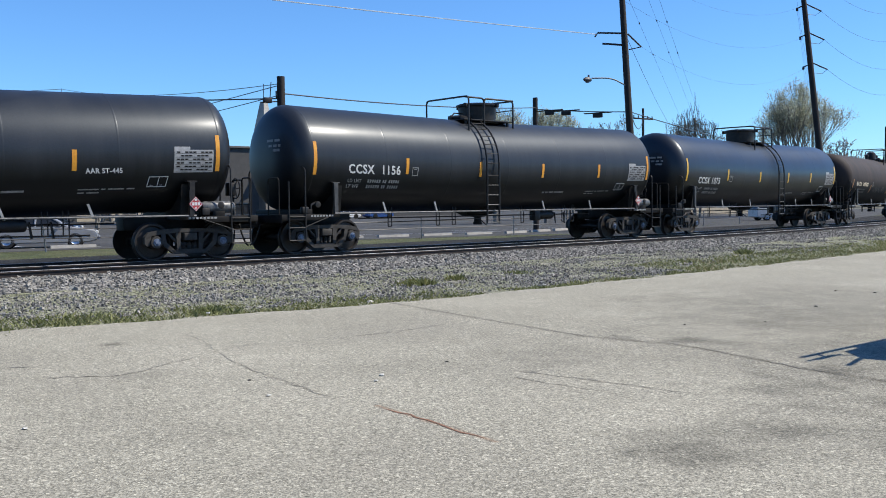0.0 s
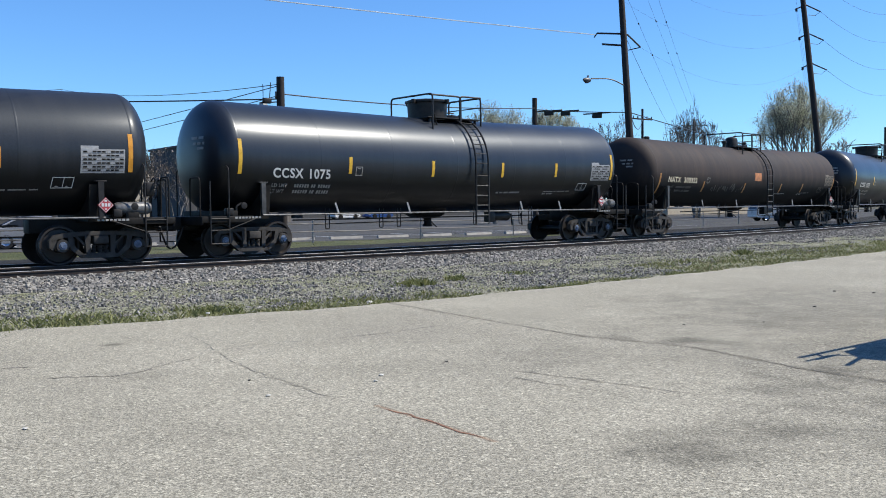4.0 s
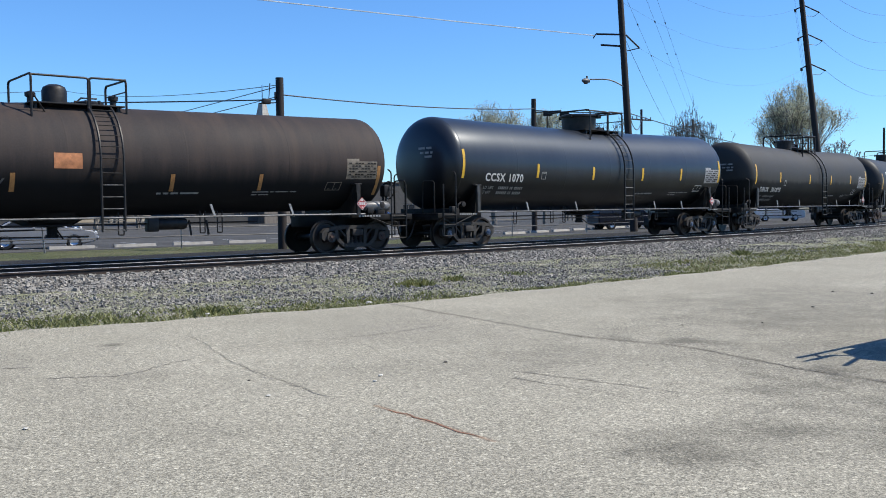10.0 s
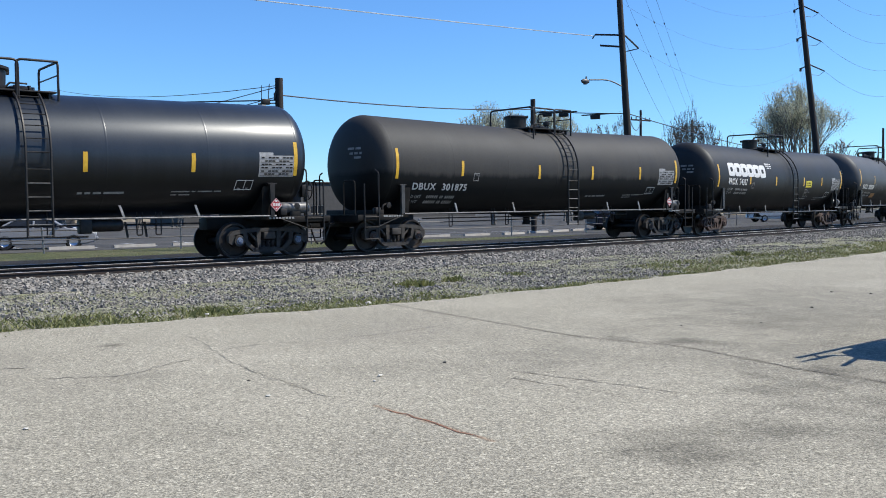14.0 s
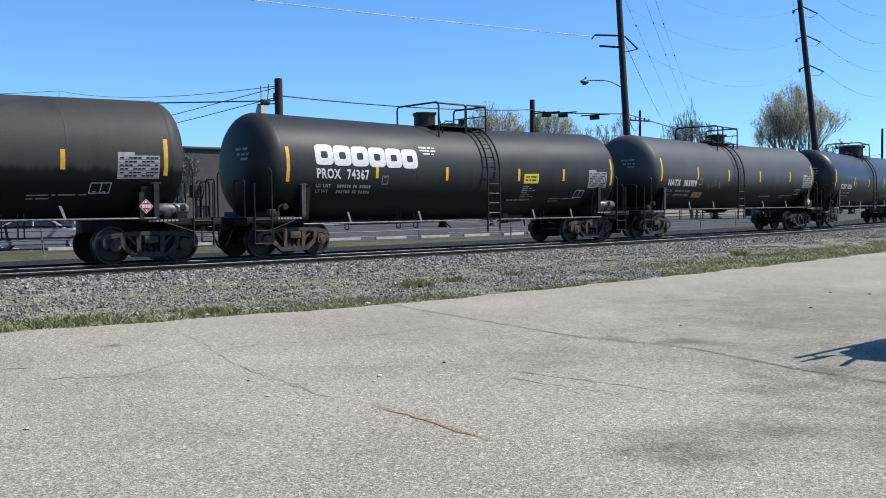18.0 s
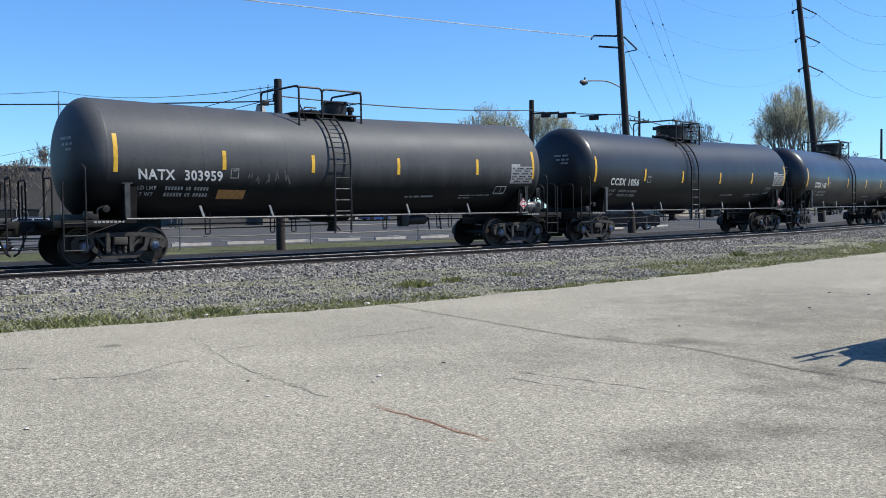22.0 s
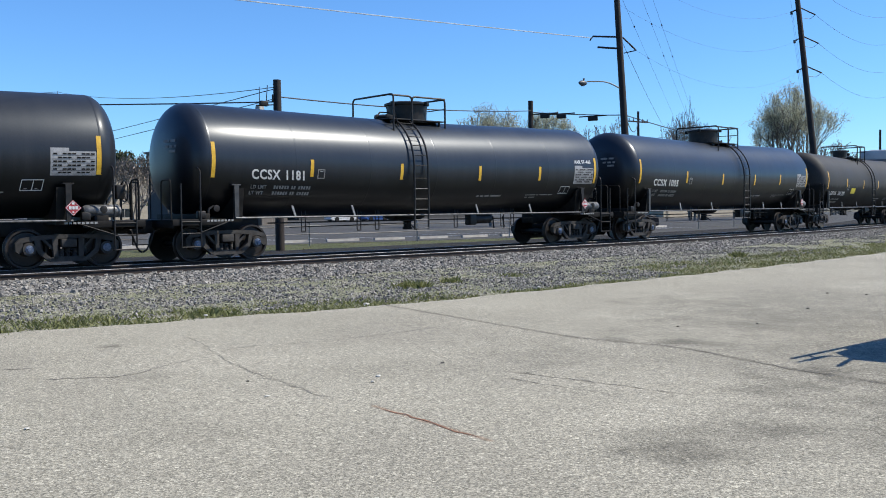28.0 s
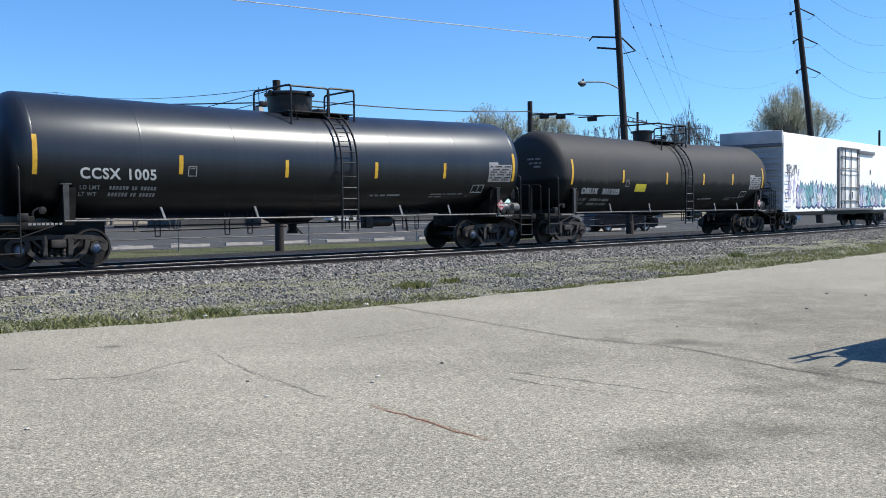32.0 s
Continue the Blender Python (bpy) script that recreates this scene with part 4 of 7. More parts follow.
def ladder_rail(bm):
    pts = []
    for i in range(9):
        a = radians(62 - i * 62 / 8)
        pts.append((0, -(RADIUS + 0.12) * math.cos(a), AXIS_Z + (RADIUS + 0.12) * math.sin(a)))
    pts += [(0, -RADIUS - 0.12, 2.3), (0, -RADIUS - 0.12, 1.4), (0, -RADIUS - 0.1, 0.72)]
    tube(bm, pts, 0.032, 6)


def rung_build(bm):
    tube(bm, [(-0.28, 0, 0), (0.28, 0, 0)], 0.014, 6)


def deck_grating(bm):
    box(bm, (0, 0, 4.2), (2.3, 1.6, 0.04), bevel=0.008)


def deck_leg(bm):
    box(bm, (0, 0, 4.06), (0.07, 0.07, 0.28), bevel=0.008)


def end_loop(bm):
    tube(bm, rounded([(0, -0.8, 3.98), (0, -0.8, 4.92), (0, 0.8, 4.92), (0, 0.8, 4.05)], 0.14), 0.03)


def wide_loop(bm):
    tube(bm, rounded([(0, -1.05, 3.72), (0, -1.05, 4.92), (0, 1.05, 4.92), (0, 1.05, 3.72)], 0.14), 0.03)
    tube(bm, [(0, -1.05, 4.45), (0.35, -0.85, 3.95)], 0.02, 6)


def mid_bar(bm):
    tube(bm, [(0, -0.8, 4.6), (0, 0.8, 4.6)], 0.018, 6)


def side_loop(length):
    def build(bm):
        tube(bm, rounded([(0, -0.8, 4.92), (length, -0.8, 4.92), (length, -0.8, 4.0)], 0.14), 0.03)
    return build


def drum_housing(bm):
    lathe(bm, [(0, 4.15), (0.56, 4.15), (0.56, 4.2), (0.52, 4.22), (0.54, 4.72), (0.60, 4.74), (0.60, 4.80), (0.5, 4.84), (0, 4.87)], 28, "z")
    for a in (0.3, 1.8, 3.4, 5.0):
        box(bm, (0.62 * math.cos(a), 0.62 * math.sin(a), 4.76), (0.12, 0.1, 0.14), (0, 0, math.degrees(a)), 0.02)


def bonnet_housing(bm):
    lathe(bm, [(0, 4.12), (0.36, 4.12), (0.36, 4.2), (0.3, 4.22), (0.3, 4.62), (0.26, 4.72), (0.14, 4.79), (0, 4.81)], 24, "z")


def valve(bm):
    lathe(bm, [(0, 4.1), (0.14, 4.1), (0.14, 4.16), (0.08, 4.18), (0.08, 4.42), (0.13, 4.44), (0.13, 4.54), (0.06, 4.58), (0, 4.6)], 14, "z")


def manway(bm):
    lathe(bm, [(0, 4.1), (0.3, 4.1), (0.3, 4.26), (0.34, 4.28), (0.34, 4.33), (0.2, 4.38), (0, 4.4)], 20, "z")
    for i in range(6):
        a = i * 1.047
        box(bm, (0.33 * math.cos(a), 0.33 * math.sin(a), 4.3), (0.08, 0.05, 0.16), (0, 0, math.degrees(a)), 0.01)
    tube(bm, [(-0.34, 0, 4.3), (-0.2, 0, 4.46), (0.2, 0, 4.46)], 0.025, 6)


def outlet(bm):
    lathe(bm, [(0, 1.25), (0.7, 1.25), (0.55, 1.0), (0.3, 0.9), (0.13, 0.88), (0.13, 0.7), (0.16, 0.7), (0.16, 0.62), (0, 0.62)], 20, "z")
    prism(bm, [(-1.3, 1.2), (1.0, 1.2), (0.5, 0.93), (-0.7, 0.93)], -0.05, 0.05)
    tube(bm, [(0.12, 0, 0.8), (0.18, -0.25, 0.6)], 0.02, 6)


def reservoir(bm):
    lathe(bm, [(0, -0.42), (0.13, -0.4), (0.16, -0.34), (0.16, 0.34), (0.13, 0.4), (0, 0.42)], 18, "x", (2.9, -0.5, 0.92))
    box(bm, (2.35, -0.55, 0.9), (0.3, 0.3, 0.36), bevel=0.04)


def brake_rod(bm):
    tube(bm, [(-5.6, -0.55, 0.93), (5.4, -0.55, 0.93)], 0.022, 6)


def pull_rod(bm):
    tube(bm, [(-5.0, -0.75, 0.80), (-0.6, -0.7, 0.84)], 0.016, 6)


def rod_hanger(bm):
    tube(bm, rounded([(0, -0.75, 1.25), (0, -0.75, 0.66), (0.14, -0.75, 0.66), (0.14, -0.75, 1.25)], 0.03, 2), 0.018, 6)


def brake_lever(bm):
    tube(bm, [(0, -0.6, 1.0), (0.06, -0.6, 0.6)], 0.03, 6)


def placard_holder(bm):
    prism(bm, [(-0.05, 1.08), (0.05, 1.08), (0.06, 1.75), (-0.06, 1.75)], -1.56, -1.53)


def placard(bm):
    prism(bm, [(0, -0.19), (0.19, 0), (0, 0.19), (-0.19, 0)], -1.575, -1.565)


def placard_marks(bm):
    for x, z, w, h in ((-0.1, -0.035, 0.06, 0.08), (-0.02, -0.035, 0.05, 0.08), (0.05, -0.035, 0.06, 0.08), (-0.03, 0.08, 0.06, 0.05), (-0.02, -0.12, 0.04, 0.04)):
        box(bm, (x + w / 2, -1.58, z + h / 2), (w, 0.006, h))


def placard_edge(bm):
    q = [(0, -0.17), (0.17, 0), (0, 0.17), (-0.17, 0)]
    for (a, b), (c, d) in zip(q, q[1:] + q[:1]):
        tube(bm, [(a, -1.578, b), (c, -1.578, d)], 0.008, 4)


def hand_valve(bm):
    tube(bm, rounded([(0, -1.2, 1.08), (0, -1.2, 1.35), (0.15, -1.2, 1.42)], 0.06), 0.03, 6)
    lathe(bm, [(0, -0.08), (0.09, -0.06), (0.09, 0.06), (0, 0.08)], 12, "y", (0.2, -1.22, 1.36))
    box(bm, (-0.22, -1.2, 1.2), (0.22, 0.16, 0.2), bevel=0.03)


ON_SHELL = ("reflective_strip", "reporting_mark", "car_number", "load_limit", "light_weight", "weight_figures", "stencil_box", "stencil_line", "data_panel", "stencil_frame", "label_plate", "name_block", "chalk_scrawl", "chalk_tag", "stencil_note")
ROUND_SHELL = ("weld_seam", "head_lettering", "ladder_rail", "ladder_rung", "top_platform", "platform_leg", "platform_handrail", "drum_housing", "bonnet_housing", "manway", "valve")


def lit_tank(bm):
    lathe(bm, [(0, -0.48), (0.12, -0.45), (0.16, -0.36), (0.16, 0.36), (0.12, 0.45), (0, 0.48)], 18, "x", (0, -1.12, 1.32))


def tank_car(label, paint, mark, span, half, ends, strips, lx, deck, drum, panel, mark_at, brackets=(), post=None, top="drum", drum_r=0.74, steel=TRUCK_GREY, cap=CAP_BLUE, strip_mat=YELLOW, group="tank cars of the train", plate=True, extra=None, mark_mat=WHITE_MARK, slim=False, slope=0.013, end_z=(2.15, 3.08), side_z=(2.25, 2.73), hitch=9.14, drop=0.0):
    """ends, strips: the reflective strips; lx: the ladder; deck, drum: middles of the platform and its housing; mark_at: left, right, base and size of the mark."""
    KINK["slope"] = slope
    car = thing("tank_car", label, "tank car", group)
    k = (round(half, 2), slope)
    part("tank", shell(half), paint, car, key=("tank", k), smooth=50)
    for i in range(1, 6):
        part("weld_seam", ring_build, paint, car, m=pose(-half + i * half / 3, 0, 0), key=("weld_seam",))
    for k2 in (-1, 1):
        part("weld_seam", ring_build, paint, car, m=pose(k2 * half, 0, 0), key=("weld_seam",))
    for x in ends:
        part("reflective_strip", strip(*end_z), strip_mat, car, m=pose(x, 0, 0), key=("end_strip", end_z, slope))
    for x in strips:
        part("reflective_strip", strip(*side_z), strip_mat, car, m=pose(x, 0, 0), key=("side_strip", side_z, slope))
    # writing
    x, x1, zm, size = mark_at
    if mark:
        words = mark.split()
        wide = [max(v.co.x for v in letters(w, size).vertices) for w in words]
        gap = size * (0.75 if "  " in mark else 0.42)
        k3 = (x1 - x) / (sum(wide) + gap)
        put("reporting_mark", wrapped(words[0], size, x, zm, wide[0] * k3), mark_mat, car, label="stencilled reporting mark")
        put("car_number", wrapped(words[1], size, x + (wide[0] + gap) * k3, zm, wide[1] * k3), mark_mat, car, label="stencilled car number")
    x += 0.02
    small = FAINT_MARK if paint is PAINT_BROWN else GREY_MARK
    put("load_limit", wrapped("LD LMT", 0.135, x, zm - 0.26), small, car, label="small stencilled load limit")
    put("light_weight", wrapped("LT WT", 0.135, x, zm - 0.42), small, car, label="small stencilled light weight")
    rows = []
    for z in (zm - 0.26, zm - 0.42):
        rows += small_print(x + 0.72, z, (0.06, 0.06, 0.06, 0.06, 0.06, 0.06), 0.09, 0.025) + small_print(x + 1.29, z, (0.05, 0.06), 0.09, 0.025) + small_print(x + 1.52, z, (0.06, 0.06, 0.06, 0.06, 0.06), 0.09, 0.025)
    part("weight_figures", bars(rows), small, car, "lines of small faded figures", key=("weight_figures", k, mark_at))
    part("stencil_box", small_box, GREY_MARK, car, m=pose(max(x1, strips[0] if len(strips) > 3 else x1) + 0.2, 0, 0), key=("stencil_box", slope))
    part("stencil_line", bars(small_print(0.25 * half, 1.72, (0.12, 0.14, 0.2, 0.5), 0.05) + small_print(0.55 * half, 1.74, (0.5, 0.1, 0.4, 0.2), 0.03) + small_print(0.55 * half, 1.66, (0.16, 0.3), 0.03)), GREY_MARK, car, key=("stencil_line", k))
    worn = paint is PAINT_BROWN
    dp = part("data_panel", data_panel, FADED_PANEL if worn else PANEL_GREY, car, "faded rusty panel of tabled test dates" if worn else "grey panel of tabled test dates", m=pose(panel, 0, 0), key=("data_panel", slope))
    part("data_rows", data_rows, FRAME_BLACK, dp, key=("data_rows", slope))
    part("stencil_frame", frame_mark(0.5, 0.26), FADED_PANEL if worn else WHITE_MARK, car, m=pose(panel - 0.65, 0, 0), key=("stencil_frame", slope))
    part("head_lettering", head_marks, GREY_MARK, car, m=pose(-half, 0, 0), key=("head_lettering",))
    # structure below
    for k2 in (-1, 1):
        part("saddle", saddle, FRAME_BLACK, car, m=pose(k2 * (span - 0.9), 0, 0), key=("saddle",))
        turn = 0 if k2 < 0 else 180
        part("stub_sill", sill, FRAME_BLACK, car, m=pose(k2 * (span + 0.9), 0, 0, 0, 0, turn), key=("stub_sill",))
        part("end_platform", end_deck, FRAME_BLACK, car, m=pose(k2 * (span + 0.3), 0, 0, 0, 0, turn), key=("end_platform",))
        for flip in (1, -1):
            part("end_handrail", end_rail, FRAME_BLACK, car, m=pose(k2 * (span + 0.98), 0, 0) @ Matrix.Diagonal((1, flip, 1, 1)), key=("end_handrail",))
        part("coupler", coupler, TRUCK_RUST, car, m=pose(k2 * hitch, 0, 0, 0, 0, 0 if k2 > 0 else 180), key=("coupler",))
        part("air_hose", air_hose, FITTING, car, m=pose(k2 * (hitch - 0.02), 0, 0) @ Matrix.Diagonal((k2, 1, 1, 1)), key=("air_hose",))
        part("corner_ladder", corner_ladder, FITTING, car, m=pose(k2 * (span + 0.55), 0, 0) @ Matrix.Diagonal((-k2, 1, 1, 1)), key=("corner_ladder",))
        part("brace_post", brace_post, POST_GREY if k2 < 0 else FITTING, car, m=pose(k2 * abs(post or span - 0.78), 0, 0), key=("brace_post",))
        part("hand_valve", hand_valve, FITTING, car, m=pose(k2 * (span - 0.1), 0, 0), key=("hand_valve",))
        add_truck(car, k2 * (span - 0.7), steel, cap)
    part("corner_ladder", corner_ladder, FITTING, car, m=pose(-(span + 0.55), 0, 0) @ Matrix.Diagonal((1, -1, 1, 1)), key=("corner_ladder",))
    part("brake_wheel", brake_wheel, FITTING, car, m=pose(span + 0.86, -0.55, 1.82, 0, 0, 180), key=("brake_wheel",))
    part("side_handrail", side_pipe(span - 0.7), PIPE_GREY, car, key=("side_handrail", k))
    part("side_handrail", side_pipe(span - 0.7), PIPE_GREY, car, m=pose(0, 0, 0, 0, 0, 180), key=("side_handrail", k))
    for x in brackets or (-4.9, -2.2, 3.0, 5.0):
        part("handrail_bracket", pipe_bracket, BRIGHT_PIPE, car, m=pose(x, 0, 0), key=("handrail_bracket",))
    part("bottom_outlet", outlet, FRAME_BLACK, car, key=("bottom_outlet",))
    part("air_reservoir", reservoir, FITTING, car, key=("air_reservoir",))
    part("brake_rod", brake_rod, FITTING, car, key=("brake_rod",))
    part("pull_rod", pull_rod, FITTING, car, key=("pull_rod",))
    for x in (-4.6, -2.6, -1.9, 1.4, 3.6, 4.1):
        part("rod_hanger", rod_hanger, FITTING, car, m=pose(x, 0, 0), key=("rod_hanger",))
    for x in (3.35, 3.85):
        part("brake_lever", brake_lever, FITTING, car, m=pose(x, 0, 0), key=("brake_lever",))
    # ladder at one end of the top platform
    sgn, pc = (1 if lx > 0 else -1), deck
    for x in (lx - 0.28, lx + 0.28):
        part("ladder_rail", ladder_rail, FITTING, car, m=pose(x, 0, 0), key=("ladder_rail",))
    for i in range(6):
        a = radians(56 - i * 11)
        part("ladder_rung", rung_build, FITTING, car, m=pose(lx, -(RADIUS + 0.12) * math.cos(a), AXIS_Z + (RADIUS + 0.12) * math.sin(a)), key=("rung",))
    for z in (2.3, 1.98, 1.66, 1.34, 1.02, 0.76):
        part("ladder_rung", rung_build, PIPE_GREY if z < 2 else FITTING, car, m=pose(lx, -RADIUS - 0.12, z), key=("rung",))
    part("top_platform", deck_grating, FITTING, car, m=pose(pc, 0, 0), key=("deck",))
    for x in (pc - 1.0, pc + 1.0):
        for y in (-0.7, 0.7):
            part("platform_leg", deck_leg, FITTING, car, m=pose(x, y, 0), key=("deck_leg",))
    part("platform_handrail", wide_loop, FITTING, car, m=pose(pc - 1.18, 0, 0), key=("wide_loop",))
    hr = part("platform_handrail", end_loop, FITTING, car, m=pose(pc + 1.18, 0, 0), key=("end_loop",))
    part("handrail_bar", mid_bar, FITTING, hr, key=("mid_bar",))
    near = 1.45 if sgn > 0 else -1.4
    part("platform_handrail", side_loop(near), FITTING, car, m=pose(pc - sgn * 1.18, 0, 0), key=("side_loop", near))
    part("platform_handrail", side_loop(-0.95 * sgn), FITTING, car, m=pose(pc + sgn * 1.18, 0, 0), key=("side_loop", -0.95 * sgn))
    wide = Matrix.Diagonal((drum_r / 0.6, drum_r / 0.6, 1, 1))
    if top == "drum":
        part("drum_housing", drum_housing, FITTING, car, m=pose(drum, 0.05, 0) @ wide, key=("drum",))
        part("manway", manway, FITTING, car, m=pose(drum - 0.95 if sgn < 0 else drum + 0.95, 0.0, 0), key=("manway",))
    elif top == "bonnet":
        part("bonnet_housing", bonnet_housing, FITTING, car, m=pose(drum, 0, 0), key=("bonnet",))
        part("manway", manway, FITTING, car, m=pose(drum + 0.85, 0.0, 0), key=("manway",))
        for x in (drum - 0.55, drum + 1.5):
            part("valve", valve, FITTING, car, m=pose(x, 0.1, 0), key=("valve",))
    else:
        part("drum_housing", drum_housing, FITTING, car, m=pose(drum, 0.05, 1.2) @ Matrix.Diagonal((drum_r / 0.6, drum_r / 0.6, 0.72, 1)), key=("drum",))
        part("manway", manway, FITTING, car, m=pose(drum - 0.9 if sgn < 0 else drum + 1.1, 0, 0), key=("manway",))
        part("valve", valve, FITTING, car, m=pose(drum + 0.62 if sgn < 0 else drum + 1.75, 0.1, 0), key=("valve",))
    part("placard_holder", placard_holder, FITTING, car, m=pose(half - 0.8, 0, 0), key=("placard_holder",))
    if plate:
        pl = part("placard", placard, RED_MARK, car, "red diamond warning placard", m=pose(half - 0.7, 0, 1.4), key=("placard",))
        part("placard_marks", placard_marks, WHITE_MARK, pl, key=("placard_marks",))
        part("placard_border", placard_edge, WHITE_MARK, pl, key=("placard_edge",))
    part("side_tank", lit_tank, PIPE_GREY, car, m=pose(half + 0.1, 0, 0), key=("lit_tank",))
    part("deck_stencil", deck_stencil, GREY_MARK, car, m=pose(-(span - 0.3), 0, 0), key=("deck_stencil",))
    part("deck_stencil", deck_stencil, GREY_MARK, car, m=pose(span - 0.5, 0, 0), key=("deck_stencil",))
    if extra:
        extra(car, half)
    # what sits on the shell follows its slope, and its smaller bore where it has one
    small = Matrix.Translation((0, 0, 2.1)) @ Matrix.Diagonal((1, 0.935, 0.905, 1)) @ Matrix.Translation((0, 0, -2.1))
    for ob in car.children:
        base = ob.name.split(".")[0]
        x = ob.matrix_basis.translation.x
        if base in ON_SHELL and abs(x) > 0.005:
            ob.matrix_basis = Matrix.Translation((0, 0, slope * abs(x))) @ ob.matrix_basis
        if base in ROUND_SHELL:
            ob.matrix_basis = Matrix.Translation((0, 0, sag(x))) @ ob.matrix_basis
        if drop and base in ON_SHELL + ROUND_SHELL + ("tank",):
            ob.matrix_basis = Matrix.Translation((0, 0, -drop)) @ ob.matrix_basis
        if drop > 0.15 and base in ("side_handrail", "handrail_bracket"):
            ob.matrix_basis = Matrix.Translation((0, 0, -drop - 0.03)) @ ob.matrix_basis
        if slim and base in ON_SHELL + ROUND_SHELL + ("tank",):
            ob.matrix_basis = small @ ob.matrix_basis
    return car


def deck_stencil(bm):
    for i in range(8):
        box(bm, (-0.36 + i * 0.1, -1.489, 1.04), (0.07, 0.004, 0.05))


def head_marks(bm):
    """Faded lines on the curved head."""
    for z, y0, ws in ((3.1, -0.7, (0.22, 0.3)), (2.95, -0.75, (0.1, 0.16, 0.16)), (2.82, -0.72, (0.3,))):
        y = y0
        for w in ws:
            for y1, y2 in ((y, y + w),):
                q = []
                for yy, zz in ((y1, z), (y2, z), (y2, z + 0.07), (y1, z + 0.07)):
                    r = math.hypot(yy, zz - AXIS_Z) / RADIUS
                    a = math.asin(min(1.0, r ** (1 / 0.76)))
                    q.append(bm.verts.new((-0.64 * math.cos(a) - 0.012, yy, zz)))
                bm.faces.new(q)
            y += w + 0.06


def big_logo(car, half):
    """The operator's name as plain white blocks, with the smaller marks beside it."""
    def block(bm):
        # a rounded ring with a narrow rounded slot
        rings = []
        for wide, high in ((0.31, 0.295), (0.115, 0.1)):
            ring = []
            for i in range(40):
                a = 2 * math.pi * i / 40
                c, d = math.cos(a), math.sin(a)
                x = 0.31 + wide * math.copysign(abs(c) ** 0.42, c)
                z = 2.995 + high * math.copysign(abs(d) ** 0.42, d)
                ring.append((x, z))
            rings.append(ring)
        levels = []
        for k in (0, 0.33, 0.67, 1):
            pts = [(u[0] + (v[0] - u[0]) * k, u[1] + (v[1] - u[1]) * k) for u, v in zip(*rings)]
            levels.append([bm.verts.new((x, skin_y(z, 0.008), z + sag(x))) for x, z in pts])
        for u, v in zip(levels, levels[1:]):
            for i in range(40):
                j = (i + 1) % 40
                bm.faces.new((u[i], u[j], v[j], v[i]))
    for i in range(6):
        part("name_block", block, WHITE_MARK, car, "white block shape of a company name", m=pose(-6.15 + 0.634 * i, 0, 0), key=("name_block",), smooth=0)
    part("label_plate", lambda bm: patch(bm, 2.42, 3.16, 2.3, 2.63, 0.006), YELLOW_SIGN, car, "yellow warning label")
    part("stencil_line", bars(small_print(2.5, 2.5, (0.2, 0.3), 0.05) + small_print(2.5, 2.38, (0.12, 0.1, 0.2), 0.06)), FRAME_BLACK, car)
    part("stencil_line", bars(small_print(-2.2, 3.36, (0.3, 0.12, 0.1), 0.05) + small_print(-2.2, 3.27, (0.4, 0.2), 0.04) + small_print(-2.1, 3.17, (0.3, 0.1), 0.04)), WHITE_MARK, car)
    part("stencil_line", bars([r for i in range(6) for r in small_print(2.4, 2.18 - 0.07 * i, (0.3, 0.12, 0.14)[:1 + i % 3], 0.025)]), GREY_MARK, car)


def rusty_label(car, half):
    part("label_plate", lambda bm: patch(bm, -0.33, 0.33, 2.42, 2.83, 0.006), ORANGE_SIGN, car, "faded orange stencilled label")
    part("chalk_scrawl", scrawl(-4.3, 1.85, 2.8, 3), FAINT_MARK, car, "faint scrawl of worn paint")


def scrawl(x0, z0, length, seed, h=0.3):
    r = random.Random(seed)

    def build(bm):
        x = x0
        while x < x0 + length:
            w = r.uniform(0.03, 0.06)
            z = z0 + r.uniform(-0.05, 0.1)
            patch(bm, x, x + w, z, z + h * r.uniform(0.3, 1), 0.006, 2, r.uniform(-0.6, 0.6))
            x += r.uniform(0.08, 0.24)
    return build


def chalk_tag(car, half):
    part("chalk_tag", scrawl(-3.7, 2.12, 1.4, 8, 0.3), FAINT_MARK, car, "thin grey spray-paint scrawl")
    part("label_plate", lambda bm: patch(bm, -4.51, -3.69, 1.66, 1.9, 0.006), FADED, car, "faded orange label")


def pale_label(car, half):
    part("label_plate", lambda bm: patch(bm, -3.25, -2.5, 2.02, 2.32, 0.006), YELLOW_SIGN, car, "yellow-green label")


def spec_note(car, half):
    put("stencil_note", wrapped("AAR ST-445", 0.17, 4.46, 2.14, 0.88), WHITE_MARK, car, label="white stencilled specification")


def spec_note_high(car, half):
    put("stencil_note", wrapped("AAR ST-445", 0.17, 6.63, 2.86, 0.9), WHITE_MARK, car, label="white stencilled specification")


# -- white refrigerated boxcar --
def box_half(bm):
    pts = [(-1.6, 0.95), (-1.6, 4.72), (-1.5, 4.86), (-0.9, 4.98), (0.9, 4.98), (1.5, 4.86), (1.6, 4.72), (1.6, 0.95)]
    prism(bm, pts, -9.6, 9.6, "yz")


